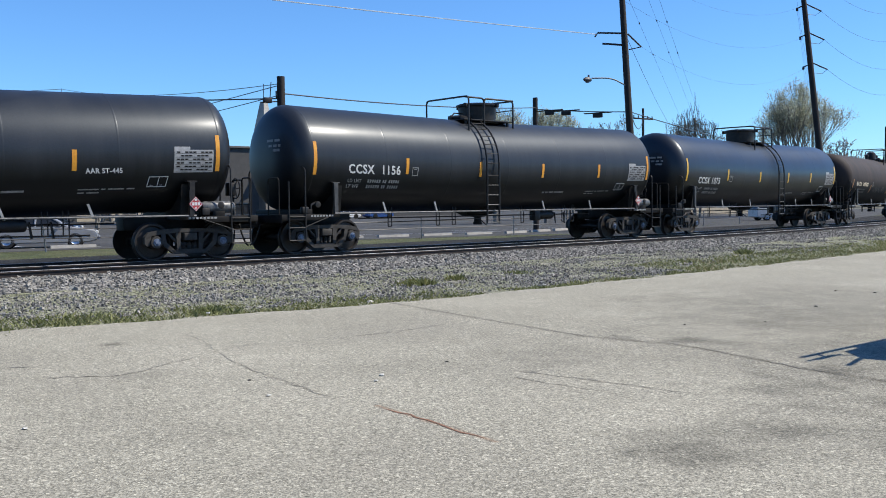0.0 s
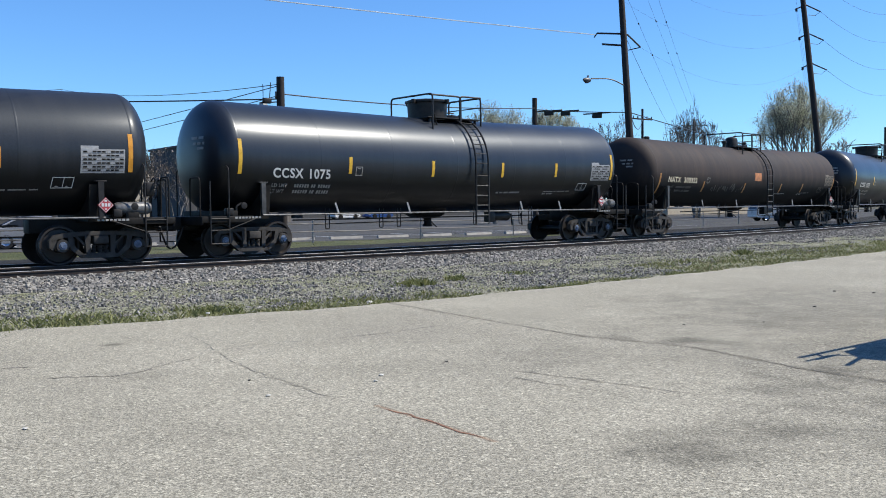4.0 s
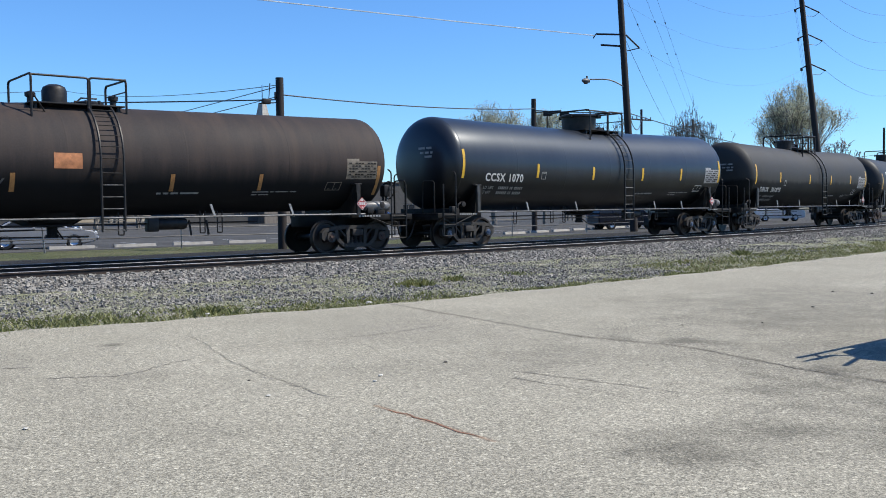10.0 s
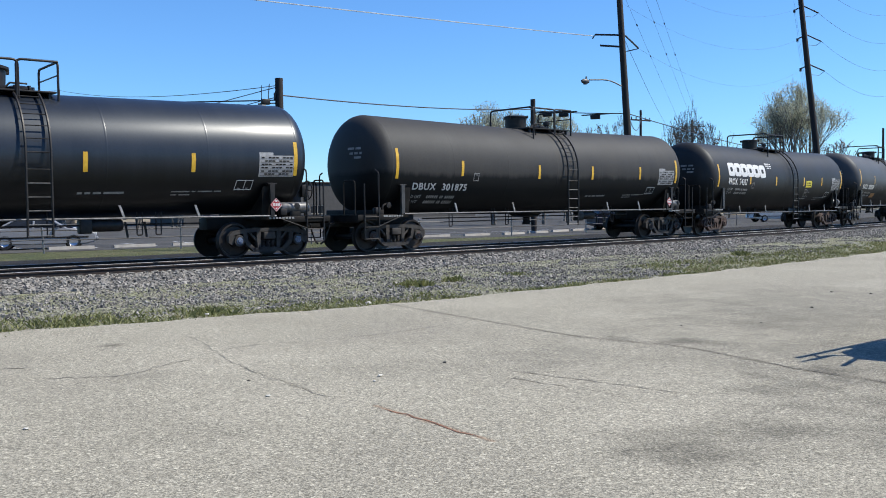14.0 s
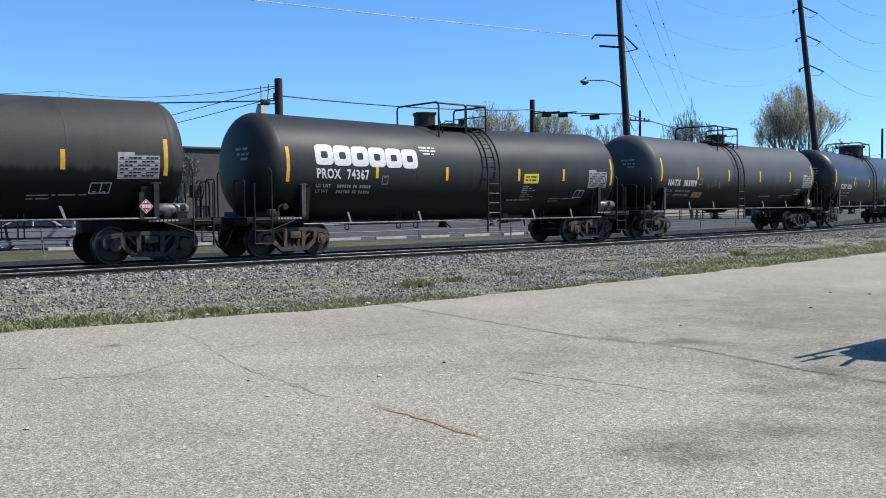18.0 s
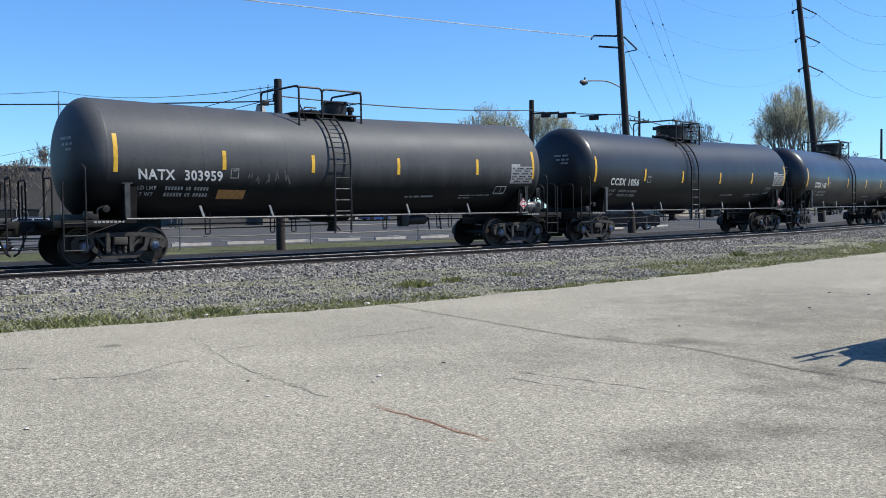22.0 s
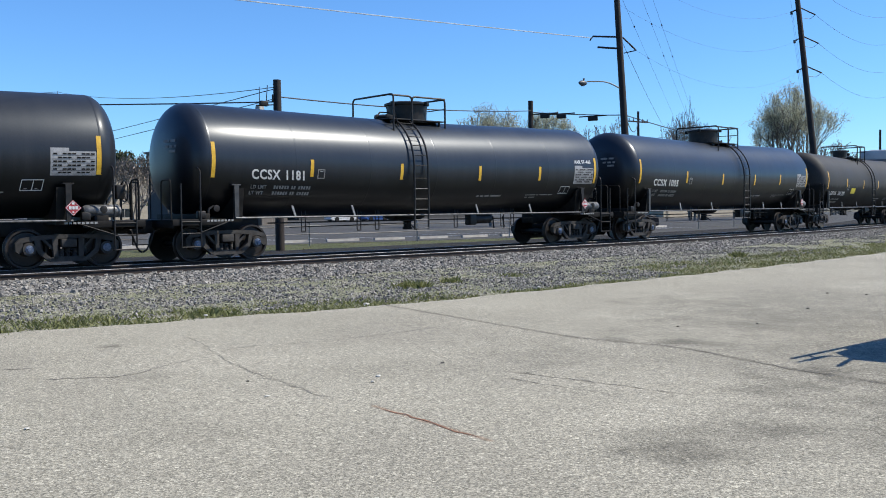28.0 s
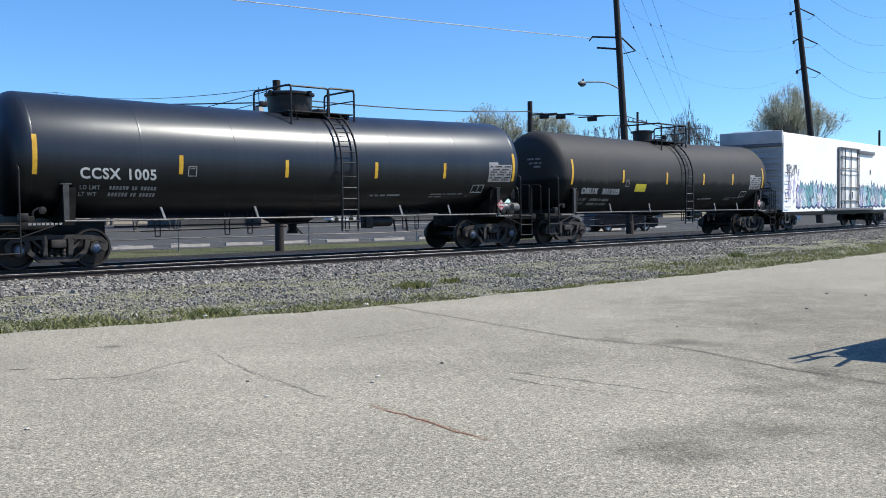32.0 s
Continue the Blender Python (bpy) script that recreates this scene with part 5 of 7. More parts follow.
def boxcar():
    car = thing("boxcar", "white insulated boxcar with teal spray-paint writing low on its side", "boxcar")
    part("body", box_half, REEFER, car, "white side sheets", smooth=20)

    ew = part("end_wall", lambda bm: box(bm, (-9.63, 0, 2.78), (0.05, 3.1, 3.5)), REEFER_GREY, car, "grey ribbed steel end")
    for i in range(11):
        part("rib", lambda bm: tube(bm, [(-9.66, -1.45, 0), (-9.66, 1.45, 0)], 0.07, 8), REEFER_GREY, ew, m=pose(0, 0, 1.25 + i * 0.3), key=("end_rib",))

    def hood(bm):
        box(bm, (-9.7, 0, 4.62), (0.22, 3.2, 0.62), bevel=0.04)
    part("end_hood", hood, REEFER_GREY, car, "grey housing across the top of the end")

    def hood_band(bm):
        box(bm, (-9.72, 0, 4.24), (0.22, 3.22, 0.16), bevel=0.02)
    part("end_band", hood_band, SHADE_STEEL, car)

    def sill_bar(bm):
        box(bm, (0, -1.55, 0.86), (19.2, 0.14, 0.2), bevel=0.02)
        box(bm, (0, 0, 0.9), (18.6, 0.6, 0.3), bevel=0.02)
        box(bm, (-9.55, 0, 0.95), (0.3, 3.1, 0.2), bevel=0.02)
    part("side_sill", sill_bar, FRAME_BLACK, car)

    def door(bm):
        box(bm, (0, -1.64, 2.75), (3.1, 0.07, 3.3), bevel=0.02)
        for z in (1.45, 2.2, 3.0, 3.9):
            box(bm, (0, -1.69, z), (3.05, 0.05, 0.1), bevel=0.01)
    dr = part("plug_door", door, REEFER, car, "white plug door with locking bars")

    for x in (-1.45, -0.9, 0.1, 1.2, 1.5):
        part("locking_bar", lambda bm: tube(bm, [(0, -1.74, 1.1), (0, -1.74, 4.4)], 0.035, 8), SHADE_STEEL, dr, m=pose(x, 0, 0), key=("locking_bar",))
    for z in (1.5, 2.25, 3.3, 3.95):
        part("cross_bar", lambda bm: tube(bm, [(-1.45, -1.75, 0), (1.5, -1.75, 0)], 0.025, 6), SHADE_STEEL, dr, m=pose(0, 0, z), key=("cross_bar",))
    part("door_handle", lambda bm: tube(bm, rounded([(-0.1, -1.76, 1.9), (-0.1, -1.76, 1.6), (0.3, -1.76, 1.6), (0.3, -1.76, 2.0)], 0.1), 0.03, 6), SHADE_STEEL, dr)
    part("door_rail", lambda bm: tube(bm, [(-1.6, -1.74, 4.42), (1.62, -1.74, 4.42)], 0.05, 6), SHADE_STEEL, dr)

    def rail_bar(bm):
        box(bm, (3.1, -1.66, 4.3), (3.0, 0.1, 0.2), bevel=0.02)
        box(bm, (0.2, -1.68, 1.02), (8.0, 0.16, 0.12), bevel=0.02)
        box(bm, (-1.72, -1.66, 2.7), (0.12, 0.1, 3.5), bevel=0.02)
    part("door_track", rail_bar, SHADE_STEEL, car, "grey door track")

    for i in range(5):
        part("ladder_rung", lambda bm: tube(bm, rounded([(-9.4, -1.6, 0), (-9.4, -1.7, 0), (-8.9, -1.7, 0), (-8.9, -1.6, 0)], 0.05), 0.018, 6), PIPE_GREY, car, m=pose(0, 0, 1.2 + i * 0.42), key=("box_rung",))
    part("step", lambda bm: tube(bm, rounded([(-9.45, -1.62, 0.9), (-9.45, -1.62, 0.45), (-8.95, -1.62, 0.45), (-8.95, -1.62, 0.9)], 0.05), 0.025, 6), PIPE_GREY, car)
    part("end_handrail", lambda bm: tube(bm, rounded([(-9.8, -1.2, 1.0), (-9.8, -1.2, 2.0), (-9.8, -0.7, 2.0), (-9.8, -0.7, 1.0)], 0.1), 0.025, 6), PIPE_GREY, car)
    part("brake_wheel", brake_wheel, FITTING, car, m=pose(-9.9, -0.75, 1.5), key=("brake_wheel",))
    part("coupler", coupler, TRUCK_RUST, car, m=pose(-10.3, 0, 0, 0, 0, 180), key=("coupler",))
    # spray paint: pointed letters, each with a dark outline, a pale body and slashes across it
    rr = random.Random(21)

    def letter(x, w, z0, z1, y, inset):
        q = random.Random(int(x * 100))
        a, b, c = q.uniform(0.1, 0.3), q.uniform(0.4, 0.6), q.uniform(0.7, 0.95)
        pts = [(x - 0.08, z0 + 0.1), (x + w * 0.45, z0), (x + w * 1.05, z0 + q.uniform(0, 0.2)), (x + w * 0.92, z0 + 0.5), (x + w * 1.12, z1 - q.uniform(0.25, 0.5)), (x + w * c, z1 + q.uniform(-0.05, 0.2)), (x + w * b, z1 - q.uniform(0.2, 0.4)), (x + w * a, z1 + q.uniform(-0.1, 0.15)), (x - 0.1, z1 - q.uniform(0.4, 0.6)), (x + 0.05, z0 + 0.5)]
        cx, cz = sum(p_[0] for p_ in pts) / 10, sum(p_[1] for p_ in pts) / 10
        pts = [(cx + (a_ - cx) * inset, cz + (b_ - cz) * inset) for a_, b_ in pts]
        return lambda bm: prism(bm, pts, y, y + 0.002)

    def strokes(x0, x1, z0, z1, count, y, wide):
        def build(bm):
            for _ in range(count):
                x, z = rr.uniform(x0, x1), rr.uniform(z0, z1)
                dx, dz = rr.uniform(-0.3, 0.3), rr.uniform(0.2, 0.7)
                if z + dz > z1 + 0.25:
                    dz = z1 + 0.2 - z
                w = wide * rr.uniform(0.5, 1.5)
                prism(bm, [(x, z), (x + w, z), (x + dx * 0.5 + w * 1.2, z + dz * 0.6), (x + dx + w, z + dz), (x + dx, z + dz), (x + dx * 0.5, z + dz * 0.55)], y, y + 0.002)
        return build
    for x0, count in ((-7.9, 8), (2.0, 7)):
        for i in range(count):
            x, zt = x0 + 0.74 * i, 2.5 - 0.05 * abs(i - 3) + (0.12 if i % 3 == 0 else 0.0)
            lt = part("spray_letter", letter(x, 0.72, 1.06, zt, -1.603 - 0.0005 * (i % 2), 1.0), BLUE_SPRAY, car, "dark blue spray-paint letter outline")
            part("letter_body", letter(x, 0.72, 1.06, zt, -1.607 - 0.0005 * (i % 2), 0.84), (LILAC, PALE_SPRAY, TEAL, PALE_SPRAY)[i % 4] if i else LILAC, lt, "pale sprayed body of the letter")
        part("spray_shading", strokes(x0, x0 + 0.74 * count, 1.3, 2.2, 26, -1.611, 0.13), TEAL, car, "teal spray-paint shading")
        part("spray_shading", strokes(x0, x0 + 0.74 * count, 1.15, 1.7, 18, -1.613, 0.12), CREAM_SPRAY, car, "white spray-paint highlights")
        part("spray_lines", strokes(x0, x0 + 0.74 * count, 1.1, 2.1, 22, -1.615, 0.045), BLUE_SPRAY, car, "dark spray-paint strokes")
    part("spray_scrawl", strokes(-9.3, -7.6, 1.1, 2.9, 40, -1.604, 0.05), LILAC, car, "lilac and grey spray-paint scrawl")
    part("spray_scrawl", strokes(-9.3, -7.9, 2.6, 3.1, 20, -1.605, 0.06), PIPE_GREY, car, "grey spray-paint scrawl")

    def marks(bm):
        box(bm, (4.1, -1.604, 3.2), (0.3, 0.004, 0.3))
    part("stencil_square", marks, SHADE_STEEL, car)
    for x in (-7.6, 7.6):
        add_truck(car, x, TRUCK_GREY, CAP_BLUE)
    return car


# -- the order of the train: distance of each car's middle along it --
TRAIN = []
AMBER = "satin black tank car with amber reflective strips"
LEFT_BR, RIGHT_BR = (-5.25, -3.2, 1.83, 4.38), (-4.63, -1.96, 3.03, 4.99)
TRAIN.append((tank_car("black tank car with a grey data panel and amber strips", PAINT_BLACK, None, 7.88, 7.85, (-7.8, 7.8), (-4.43, -1.32, 1.72, 4.18), -0.88, -0.2, 0.08, 6.63, (-6.62, -4.7, 2.2, 0.36), (-5.25, -3.2, 2.6, 4.6), extra=spec_note, strip_mat=AMBER_STRIP, slope=0.026, side_z=(2.2, 2.7)), 2.45, 7.88))
TRAIN.append((tank_car(AMBER, PAINT_BLACK, "CCSX  1156", 7.86, 7.85, (-7.8, 7.8), (-4.43, -1.32, 1.72, 4.8), -0.88, -0.2, 0.08, 6.61, (-6.62, -4.68, 2.23, 0.36), LEFT_BR, strip_mat=AMBER_STRIP), 20.91, 7.86))
TRAIN.append((tank_car("glossy black tank car with yellow reflective strips", PAINT_GLOSS, "CCSX 1075", 7.88, 7.85, (-7.81, 7.8), (-4.22, -1.04, 2.03, 4.7), 0.95, 0.55, 0.09, 6.64, (-6.77, -4.88, 2.09, 0.36), RIGHT_BR), 39.36, 7.88))
TRAIN.append((tank_car("long dusty brown tank car with a faded orange label", PAINT_BROWN, "NATX  300322", 9.1, 8.97, (-8.67, 8.99), (-5.04, -1.24, 2.61, 5.12), 1.01, 0.51, 0.15, 7.87, (-8.02, -5.67, 2.19, 0.33), (-5.33, -2.23, 3.7, 6.04), -8.2, "bonnet", 0.6, TRUCK_GREY, TRUCK_RUST, FADED, extra=rusty_label, mark_mat=mat("cream_stencil_paint", (0.6, 0.52, 0.38), 0.6), slim=True, end_z=(1.62, 2.56), side_z=(1.8, 2.28), hitch=10.6, drop=0.06), 59.2, 9.1))
TRAIN.append((tank_car("glossy black tank car with bright yellow strips", PAINT_GLOSS, "CCSX 1070", 7.88, 7.86, (-7.81, 7.81), (-4.17, -1.04, 2.1, 4.83), 1.0, 0.56, 0.09, 6.7, (-6.74, -4.88, 2.09, 0.36), RIGHT_BR), 79.23, 7.88))
TRAIN.append((tank_car("dull brown-black tank car with narrow yellow strips", PAINT_DULL, "DBUX  301875", 7.88, 7.6, (-7.44, 7.45), (-4.7, -0.98, 1.98, 4.95), 0.7, 0.44, -0.47, 6.24, (-6.73, -4.38, 1.89, 0.29), (), -7.2, "pair", 0.44, TRUCK_GREY, TRUCK_RUST, hitch=9.36, end_z=(2.2, 3.12), side_z=(2.35, 2.83), drop=0.08), 97.95, 7.88))
TRAIN.append((tank_car("black tank car with a large white company name", PAINT_PRO, "PROX  74367", 7.3, 7.25, (-7.06, 7.2), (-3.96, -1.15, 2.16, 4.47), 0.82, 0.13, -0.7, 5.89, (-6.1, -4.23, 2.34, 0.38), (), -6.54, "pair", 0.4, TRUCK_RUST, TRUCK_RUST, plate=False, extra=big_logo, end_z=(2.21, 3.18), side_z=(2.38, 2.8), hitch=8.36, drop=0.2), 115.87, 7.3))
TRAIN.append((tank_car("dusty dark grey tank car with a thin scrawl", PAINT_GREY, "NATX  303959", 7.78, 7.5, (-7.32, 7.33), (-4.41, -1.64, 1.43, 4.7), -0.72, -0.59, 0.2, 6.28, (-6.73, -4.42, 2.13, 0.35), (-4.98, -2.92, 1.89, 4.41), -7.03, "pair", 0.42, TRUCK_GREY, CAP_BLUE, extra=chalk_tag, end_z=(2.28, 3.22), side_z=(2.42, 2.92), hitch=9.3, drop=0.07), 133.73, 7.78))
TRAIN.append((tank_car("satin black tank car with bright yellow strips", PAINT_BLACK, "CCSX 1056", 7.86, 7.85, (-7.8, 7.8), (-4.48, -1.64, 1.51, 4.48), -0.87, -0.2, 0.06, 6.68, (-6.74, -4.82, 2.06, 0.36), LEFT_BR), 152.25, 7.86))
TRAIN.append((tank_car("glossy black tank car with amber strips and grey panel", PAINT_GLOSS, "CCSX 1181", 7.88, 7.85, (-7.78, 7.78), (-4.71, -1.44, 1.88, 4.78), -0.78, -0.18, 0.08, 6.63, (-6.62, -4.93, 2.15, 0.36), LEFT_BR, extra=spec_note_high, drop=0.03), 170.69, 7.88))
TRAIN.append((tank_car("glossy black tank car with bright yellow strips", PAINT_GLOSS, "CCSX 1005", 7.88, 7.85, (-7.8, 7.8), (-4.2, -1.07, 2.02, 4.72), 0.95, 0.57, 0.02, 6.66, (-6.74, -4.83, 2.09, 0.36), RIGHT_BR), 189.12, 7.88))
TRAIN.append((tank_car("dull brown-black tank car with a yellow label", PAINT_DULL, "DBUX  301205", 7.88, 7.6, (-7.36, 7.34), (-4.14, -1.03, 1.91, 4.45), 0.5, 0.5, -0.4, 6.1, (-6.62, -4.22, 1.89, 0.29), (), -7.2, "pair", 0.46, TRUCK_GREY, TRUCK_RUST, extra=pale_label, end_z=(2.2, 3.12), side_z=(2.35, 2.83), drop=0.12), 207.33, 7.88))
TRAIN.append((boxcar(), 226.2, 8.5))


def car_pose(s, reach):
    """A car's pose when its middle is at s along the track, its trucks on the curve."""
    a, b = beside(s - reach, 0), beside(s + reach, 0)
    mid = (a + b) / 2
    return pose(mid.x, mid.y, DECK, 0, 0, math.degrees(math.atan2(b.y - a.y, b.x - a.x)))

# ---- beyond the railway ----
BASE = 0.2


def wooden_pole(x, y, height, r0, r1, lean=(0, 0), label="weathered wooden utility pole", name="utility_pole"):
    p = thing(name, label, "utility pole", "utility poles", m=pose(x, y, BASE))

    def build(bm):
        tube(bm, [(lean[0] * t, lean[1] * t, height * t - (0.3 if t == 0 else 0)) for t in (0, 0.25, 0.5, 0.75, 1)], r0, 14, r1)
    part("pole_shaft", build, POLE, p)
    return p


stub = wooden_pole(18.3, 34.8, 7.0, 0.19, 0.16, (0, 0), "short weathered wooden pole carrying cables")


part("bracket", lambda bm: tube(bm, [(-0.95, 0, 5.9), (0.1, 0, 6.0)], 0.025, 6), FITTING, stub)
part("cable_closure", lambda bm: box(bm, (-0.62, 0, 6.0), (0.36, 0.2, 0.22), bevel=0.04), FITTING, stub, "black cable closure on a bracket")
part("antenna_rod", lambda bm: tube(bm, [(-0.5, 0, 6.1), (-0.44, 0, 6.75)], 0.018, 6), FITTING, stub)
part("cable_clamp", lambda bm: box(bm, (-0.2, 0, 6.25), (0.06, 0.1, 0.3), bevel=0.01), FITTING, stub)
wooden_pole(41.5, 44.5, 8.5, 0.19, 0.16, (0, 0), "short weathered wooden pole")
tall = wooden_pole(43.85, 38.2, 18.5, 0.25, 0.16, (-0.23, 1.17), "tall dark wooden utility pole with a street lamp")


def lamp_arm(bm):
    tube(bm, rounded([(-0.2, 0.5, 8.75), (-1.2, 0.8, 9.2), (-2.45, 1.25, 9.15)], 0.5), 0.04, 8)


def lamp_head(bm):
    lathe(bm, [(0, -0.36), (0.07, -0.34), (0.14, -0.2), (0.16, 0.04), (0.1, 0.22), (0, 0.28)], 16, "x", (-2.7, 1.32, 9.05))
    lathe(bm, [(0, 8.86), (0.11, 8.87), (0.14, 8.97), (0, 9.02)], 14, "z", (-2.75, 1.32, 0))
    box(bm, (-2.65, 1.32, 9.28), (0.08, 0.08, 0.12))


part("lamp_arm", lamp_arm, LAMP_GREY, tall, "curved steel lamp arm")
part("lamp_head", lamp_head, LAMP_GREY, tall, "grey cobra-head street lamp")


def tall_brackets(bm):
    tube(bm, [(-0.2, 0.75, 11.95), (-1.45, 1.7, 12.0)], 0.055, 6)
    tube(bm, [(-1.45, 1.7, 12.0), (-1.6, 1.8, 11.75)], 0.04, 6)
    tube(bm, [(-0.2, 0.75, 11.25), (-1.2, 1.55, 11.35)], 0.06, 6)
    tube(bm, [(0.1, 0.7, 11.95), (0.75, 0.2, 11.15)], 0.055, 6)
    tube(bm, [(0.75, 0.2, 11.15), (0.2, 0.7, 11.0)], 0.03, 6)


part("insulator_bracket", tall_brackets, FITTING, tall, "post insulators on the pole")
far = wooden_pole(79.1, 46.5, 27, 0.32, 0.19, (-1.31, 2.46), "tall dark wooden transmission pole with post insulators")
ARMS = (13.9, 16.6, 19.2, 22.0)
for h in ARMS:
    def arm(bm, h=h):
        x, y = -1.31 * h / 27, 2.46 * h / 27
        tube(bm, [(x, y, h + 0.35), (x + 1.75, y - 0.6, h - 0.25)], 0.06, 6)
        tube(bm, [(x + 1.75, y - 0.6, h - 0.25), (x + 1.2, y - 0.4, h - 0.65), (x, y, h - 0.6)], 0.02, 6)
        for t in (0.3, 0.5, 0.7, 0.9):
            lathe(bm, [(0, -0.03), (0.12, 0), (0, 0.05)], 8, "z", (x + 1.75 * t, y - 0.6 * t, h + 0.35 - 0.6 * t))
        tube(bm, [(x, y, h + 0.2), (x - 0.55, y + 0.35, h - 0.1)], 0.06, 6)
        box(bm, (x - 0.6, y + 0.35, h - 0.2), (0.16, 0.16, 0.3), bevel=0.03)
    part("insulator_arm", arm, FITTING, far, "post insulator arm")
wooden_pole(147.6, 76.7, 13.5, 0.24, 0.16, (0, 0), "distant wooden utility pole")
mid = wooden_pole(85.8, 73.6, 12.8, 0.2, 0.13, (0, 0), "distant wooden pole with a crossarm and transformer")


part("crossarm", lambda bm: box(bm, (0, 0, 11.6), (3.4, 0.14, 0.16), bevel=0.02), POLE, mid)
part("transformer", lambda bm: lathe(bm, [(0, 8.3), (0.3, 8.3), (0.33, 8.4), (0.33, 9.5), (0.25, 9.6), (0, 9.6)], 14, "z", (0.5, -0.2, 0)), FITTING, mid, "grey transformer can")
for x_ in (-1.6, -0.8, 0.8, 1.6):
    part("insulator", lambda bm: lathe(bm, [(0, 11.65), (0.07, 11.7), (0.05, 11.95), (0, 11.98)], 8, "z"), FITTING, mid, m=pose(x_, 0, 0), key=("insulator",))


def cable(a, b, sag, r, material, label="thin overhead cable", n=24):
    a, b = Vector(a), Vector(b)

    def build(bm):
        tube(bm, [a.lerp(b, i / n) - Vector((0, 0, 4 * sag * (i / n) * (1 - i / n))) for i in range(n + 1)], r, 5)
    return solo("overhead_cable", build, material, label, "cable", "overhead cables")


cable((18.3, 34.7, BASE + 6.3), (41.4, 44.4, BASE + 7.85), 0.22, 0.028, WIRE, "black telephone cable between two poles")
cable((41.4, 44.4, BASE + 7.75), (43.75, 38.6, BASE + 7.2), 0.05, 0.03, WIRE, "black telephone cable between two poles")
cable((18.3, 34.7, BASE + 6.1), (-12, 52, BASE + 6.5), 0.35, 0.028, WIRE, "black telephone cable running past rooftops")
wooden_pole(-12, 52, 7.2, 0.18, 0.15, (0, 0), "short weathered wooden pole by the lot")
cable((18.1, 34.8, BASE + 6.6), (28.5, 141, 9.3), 0.25, 0.018, WIRE, "thin service cable to a building")
cable((18.1, 34.8, BASE + 6.2), (28.5, 141, 8.3), 0.25, 0.018, WIRE, "thin service cable to a building")
cable((23.2, 83.7, 12.2), (18.2, 34.9, BASE + 6.7), 0.5, 0.016, WIRE, "thin grey cable from a mast")
cable((23.2, 83.7, 12.2), (-12, 52, BASE + 7.0), 0.6, 0.02, WIRE, "thin grey cable from a mast")
cable((43.75, 38.6, BASE + 7.4), (85.8, 73.6, BASE + 11.6), 1.2, 0.032, WIRE, "black telephone cable between two poles")
cable((43.8, 38.6, BASE + 7.2), (147.6, 76.7, BASE + 9.5), 1.6, 0.03, WIRE, "long sagging black telephone cable")
cable((42.3, 39.9, BASE + 11.9), (-9.0, 41.3, 11.5), 0.2, 0.03, BRIGHT_WIRE, "bare overhead conductor shining in the sun")
wooden_pole(-9.0, 41.3, 11.8, 0.25, 0.17, (0, 0), "tall weathered wooden utility pole")
cable((44.6, 38.4, BASE + 11.15), (78.2, 48.1, BASE + 13.8), 1.9, 0.005, WIRE, "thin sagging overhead conductor wire")
cable((43.7, 39.1, BASE + 14.0), (78.0, 48.3, BASE + 16.5), 1.8, 0.005, WIRE, "thin sagging overhead conductor wire")
cable((43.7, 39.2, BASE + 16.5), (77.8, 48.5, BASE + 19.2), 1.8, 0.005, WIRE, "thin sagging overhead conductor wire")
FAR_ENDS = ((142.8, 69.7, 20.2), (142.8, 69.7, 23.7), (142.8, 69.7, 27.7), (142.8, 69.7, 31.6))
for h, end in zip(ARMS, FAR_ENDS):
    cable((79.1 - 1.31 * h / 27 + 1.75, 46.5 + 2.46 * h / 27 - 0.6, BASE + h - 0.25), end, 2.4, 0.013, WIRE, "thin sagging overhead conductor wire")
    cable((79.1 - 1.31 * h / 27 - 0.6, 46.5 + 2.46 * h / 27 + 0.35, BASE + h - 0.3), (145.4, 88.1, BASE + 12 + 0.35 * h), 0.8, 0.009, WIRE, "thin sagging overhead conductor wire")
wooden_pole(142.8, 69.7, 32.0, 0.32, 0.2, (0, 0), "tall weathered wooden transmission pole")
wooden_pole(145.4, 88.1, 20.0, 0.22, 0.15, (0, 0), "distant weathered wooden transmission pole")
behind = wooden_pole(-15.3, -3.6, 19.4, 0.28, 0.18, (0, 0), "wooden utility pole with a crossarm behind the camera")
part("crossarm", lambda bm: box(bm, (0, 0, 18.4), (5.0, 0.14, 0.16), (0, 0, 20), 0.02), POLE, behind)
distant = wooden_pole(107, 82.6, 13.4, 0.2, 0.14, (0, 0), "distant wooden pole with a crossarm")
part("crossarm", lambda bm: box(bm, (0, 0, 12.45), (3.6, 0.08, 0.09), (0, 0, -40), 0.02), POLE, distant)
LINES = (((-17.5, -4.2, 18.6), (105.8, 83.5, 12.66)), ((-15.2, -3.0, 19.5), (107.2, 82.4, 12.64)), ((-13.7, -2.7, 19.5), (107.8, 81.9, 12.63)))
for a_, b_ in LINES:
    cable(a_, b_, 0.05, 0.0085, WIRE, "thin overhead conductor with grey spacers")
    for t in (0.5, 0.58, 0.66):
        solo("line_spacer", lambda bm: lathe(bm, [(0, -0.16), (0.05, -0.14), (0.05, 0.14), (0, 0.16)], 8, "z"), FITTING, "small grey spacer on a conductor", "spacer", "line spacers",
             m=Matrix.Translation(Vector(a_).lerp(Vector(b_), t) - Vector((0, 0, 0.2 * t * (1 - t)))) @ (Vector(b_) - Vector(a_)).to_track_quat("Z", "Y").to_matrix().to_4x4(), key=("spacer",))
cable((43.75, 38.8, BASE + 11.7), (104.3, 84.6, 12.5), 0.3, 0.014, WIRE, "thin sagging overhead conductor wire")


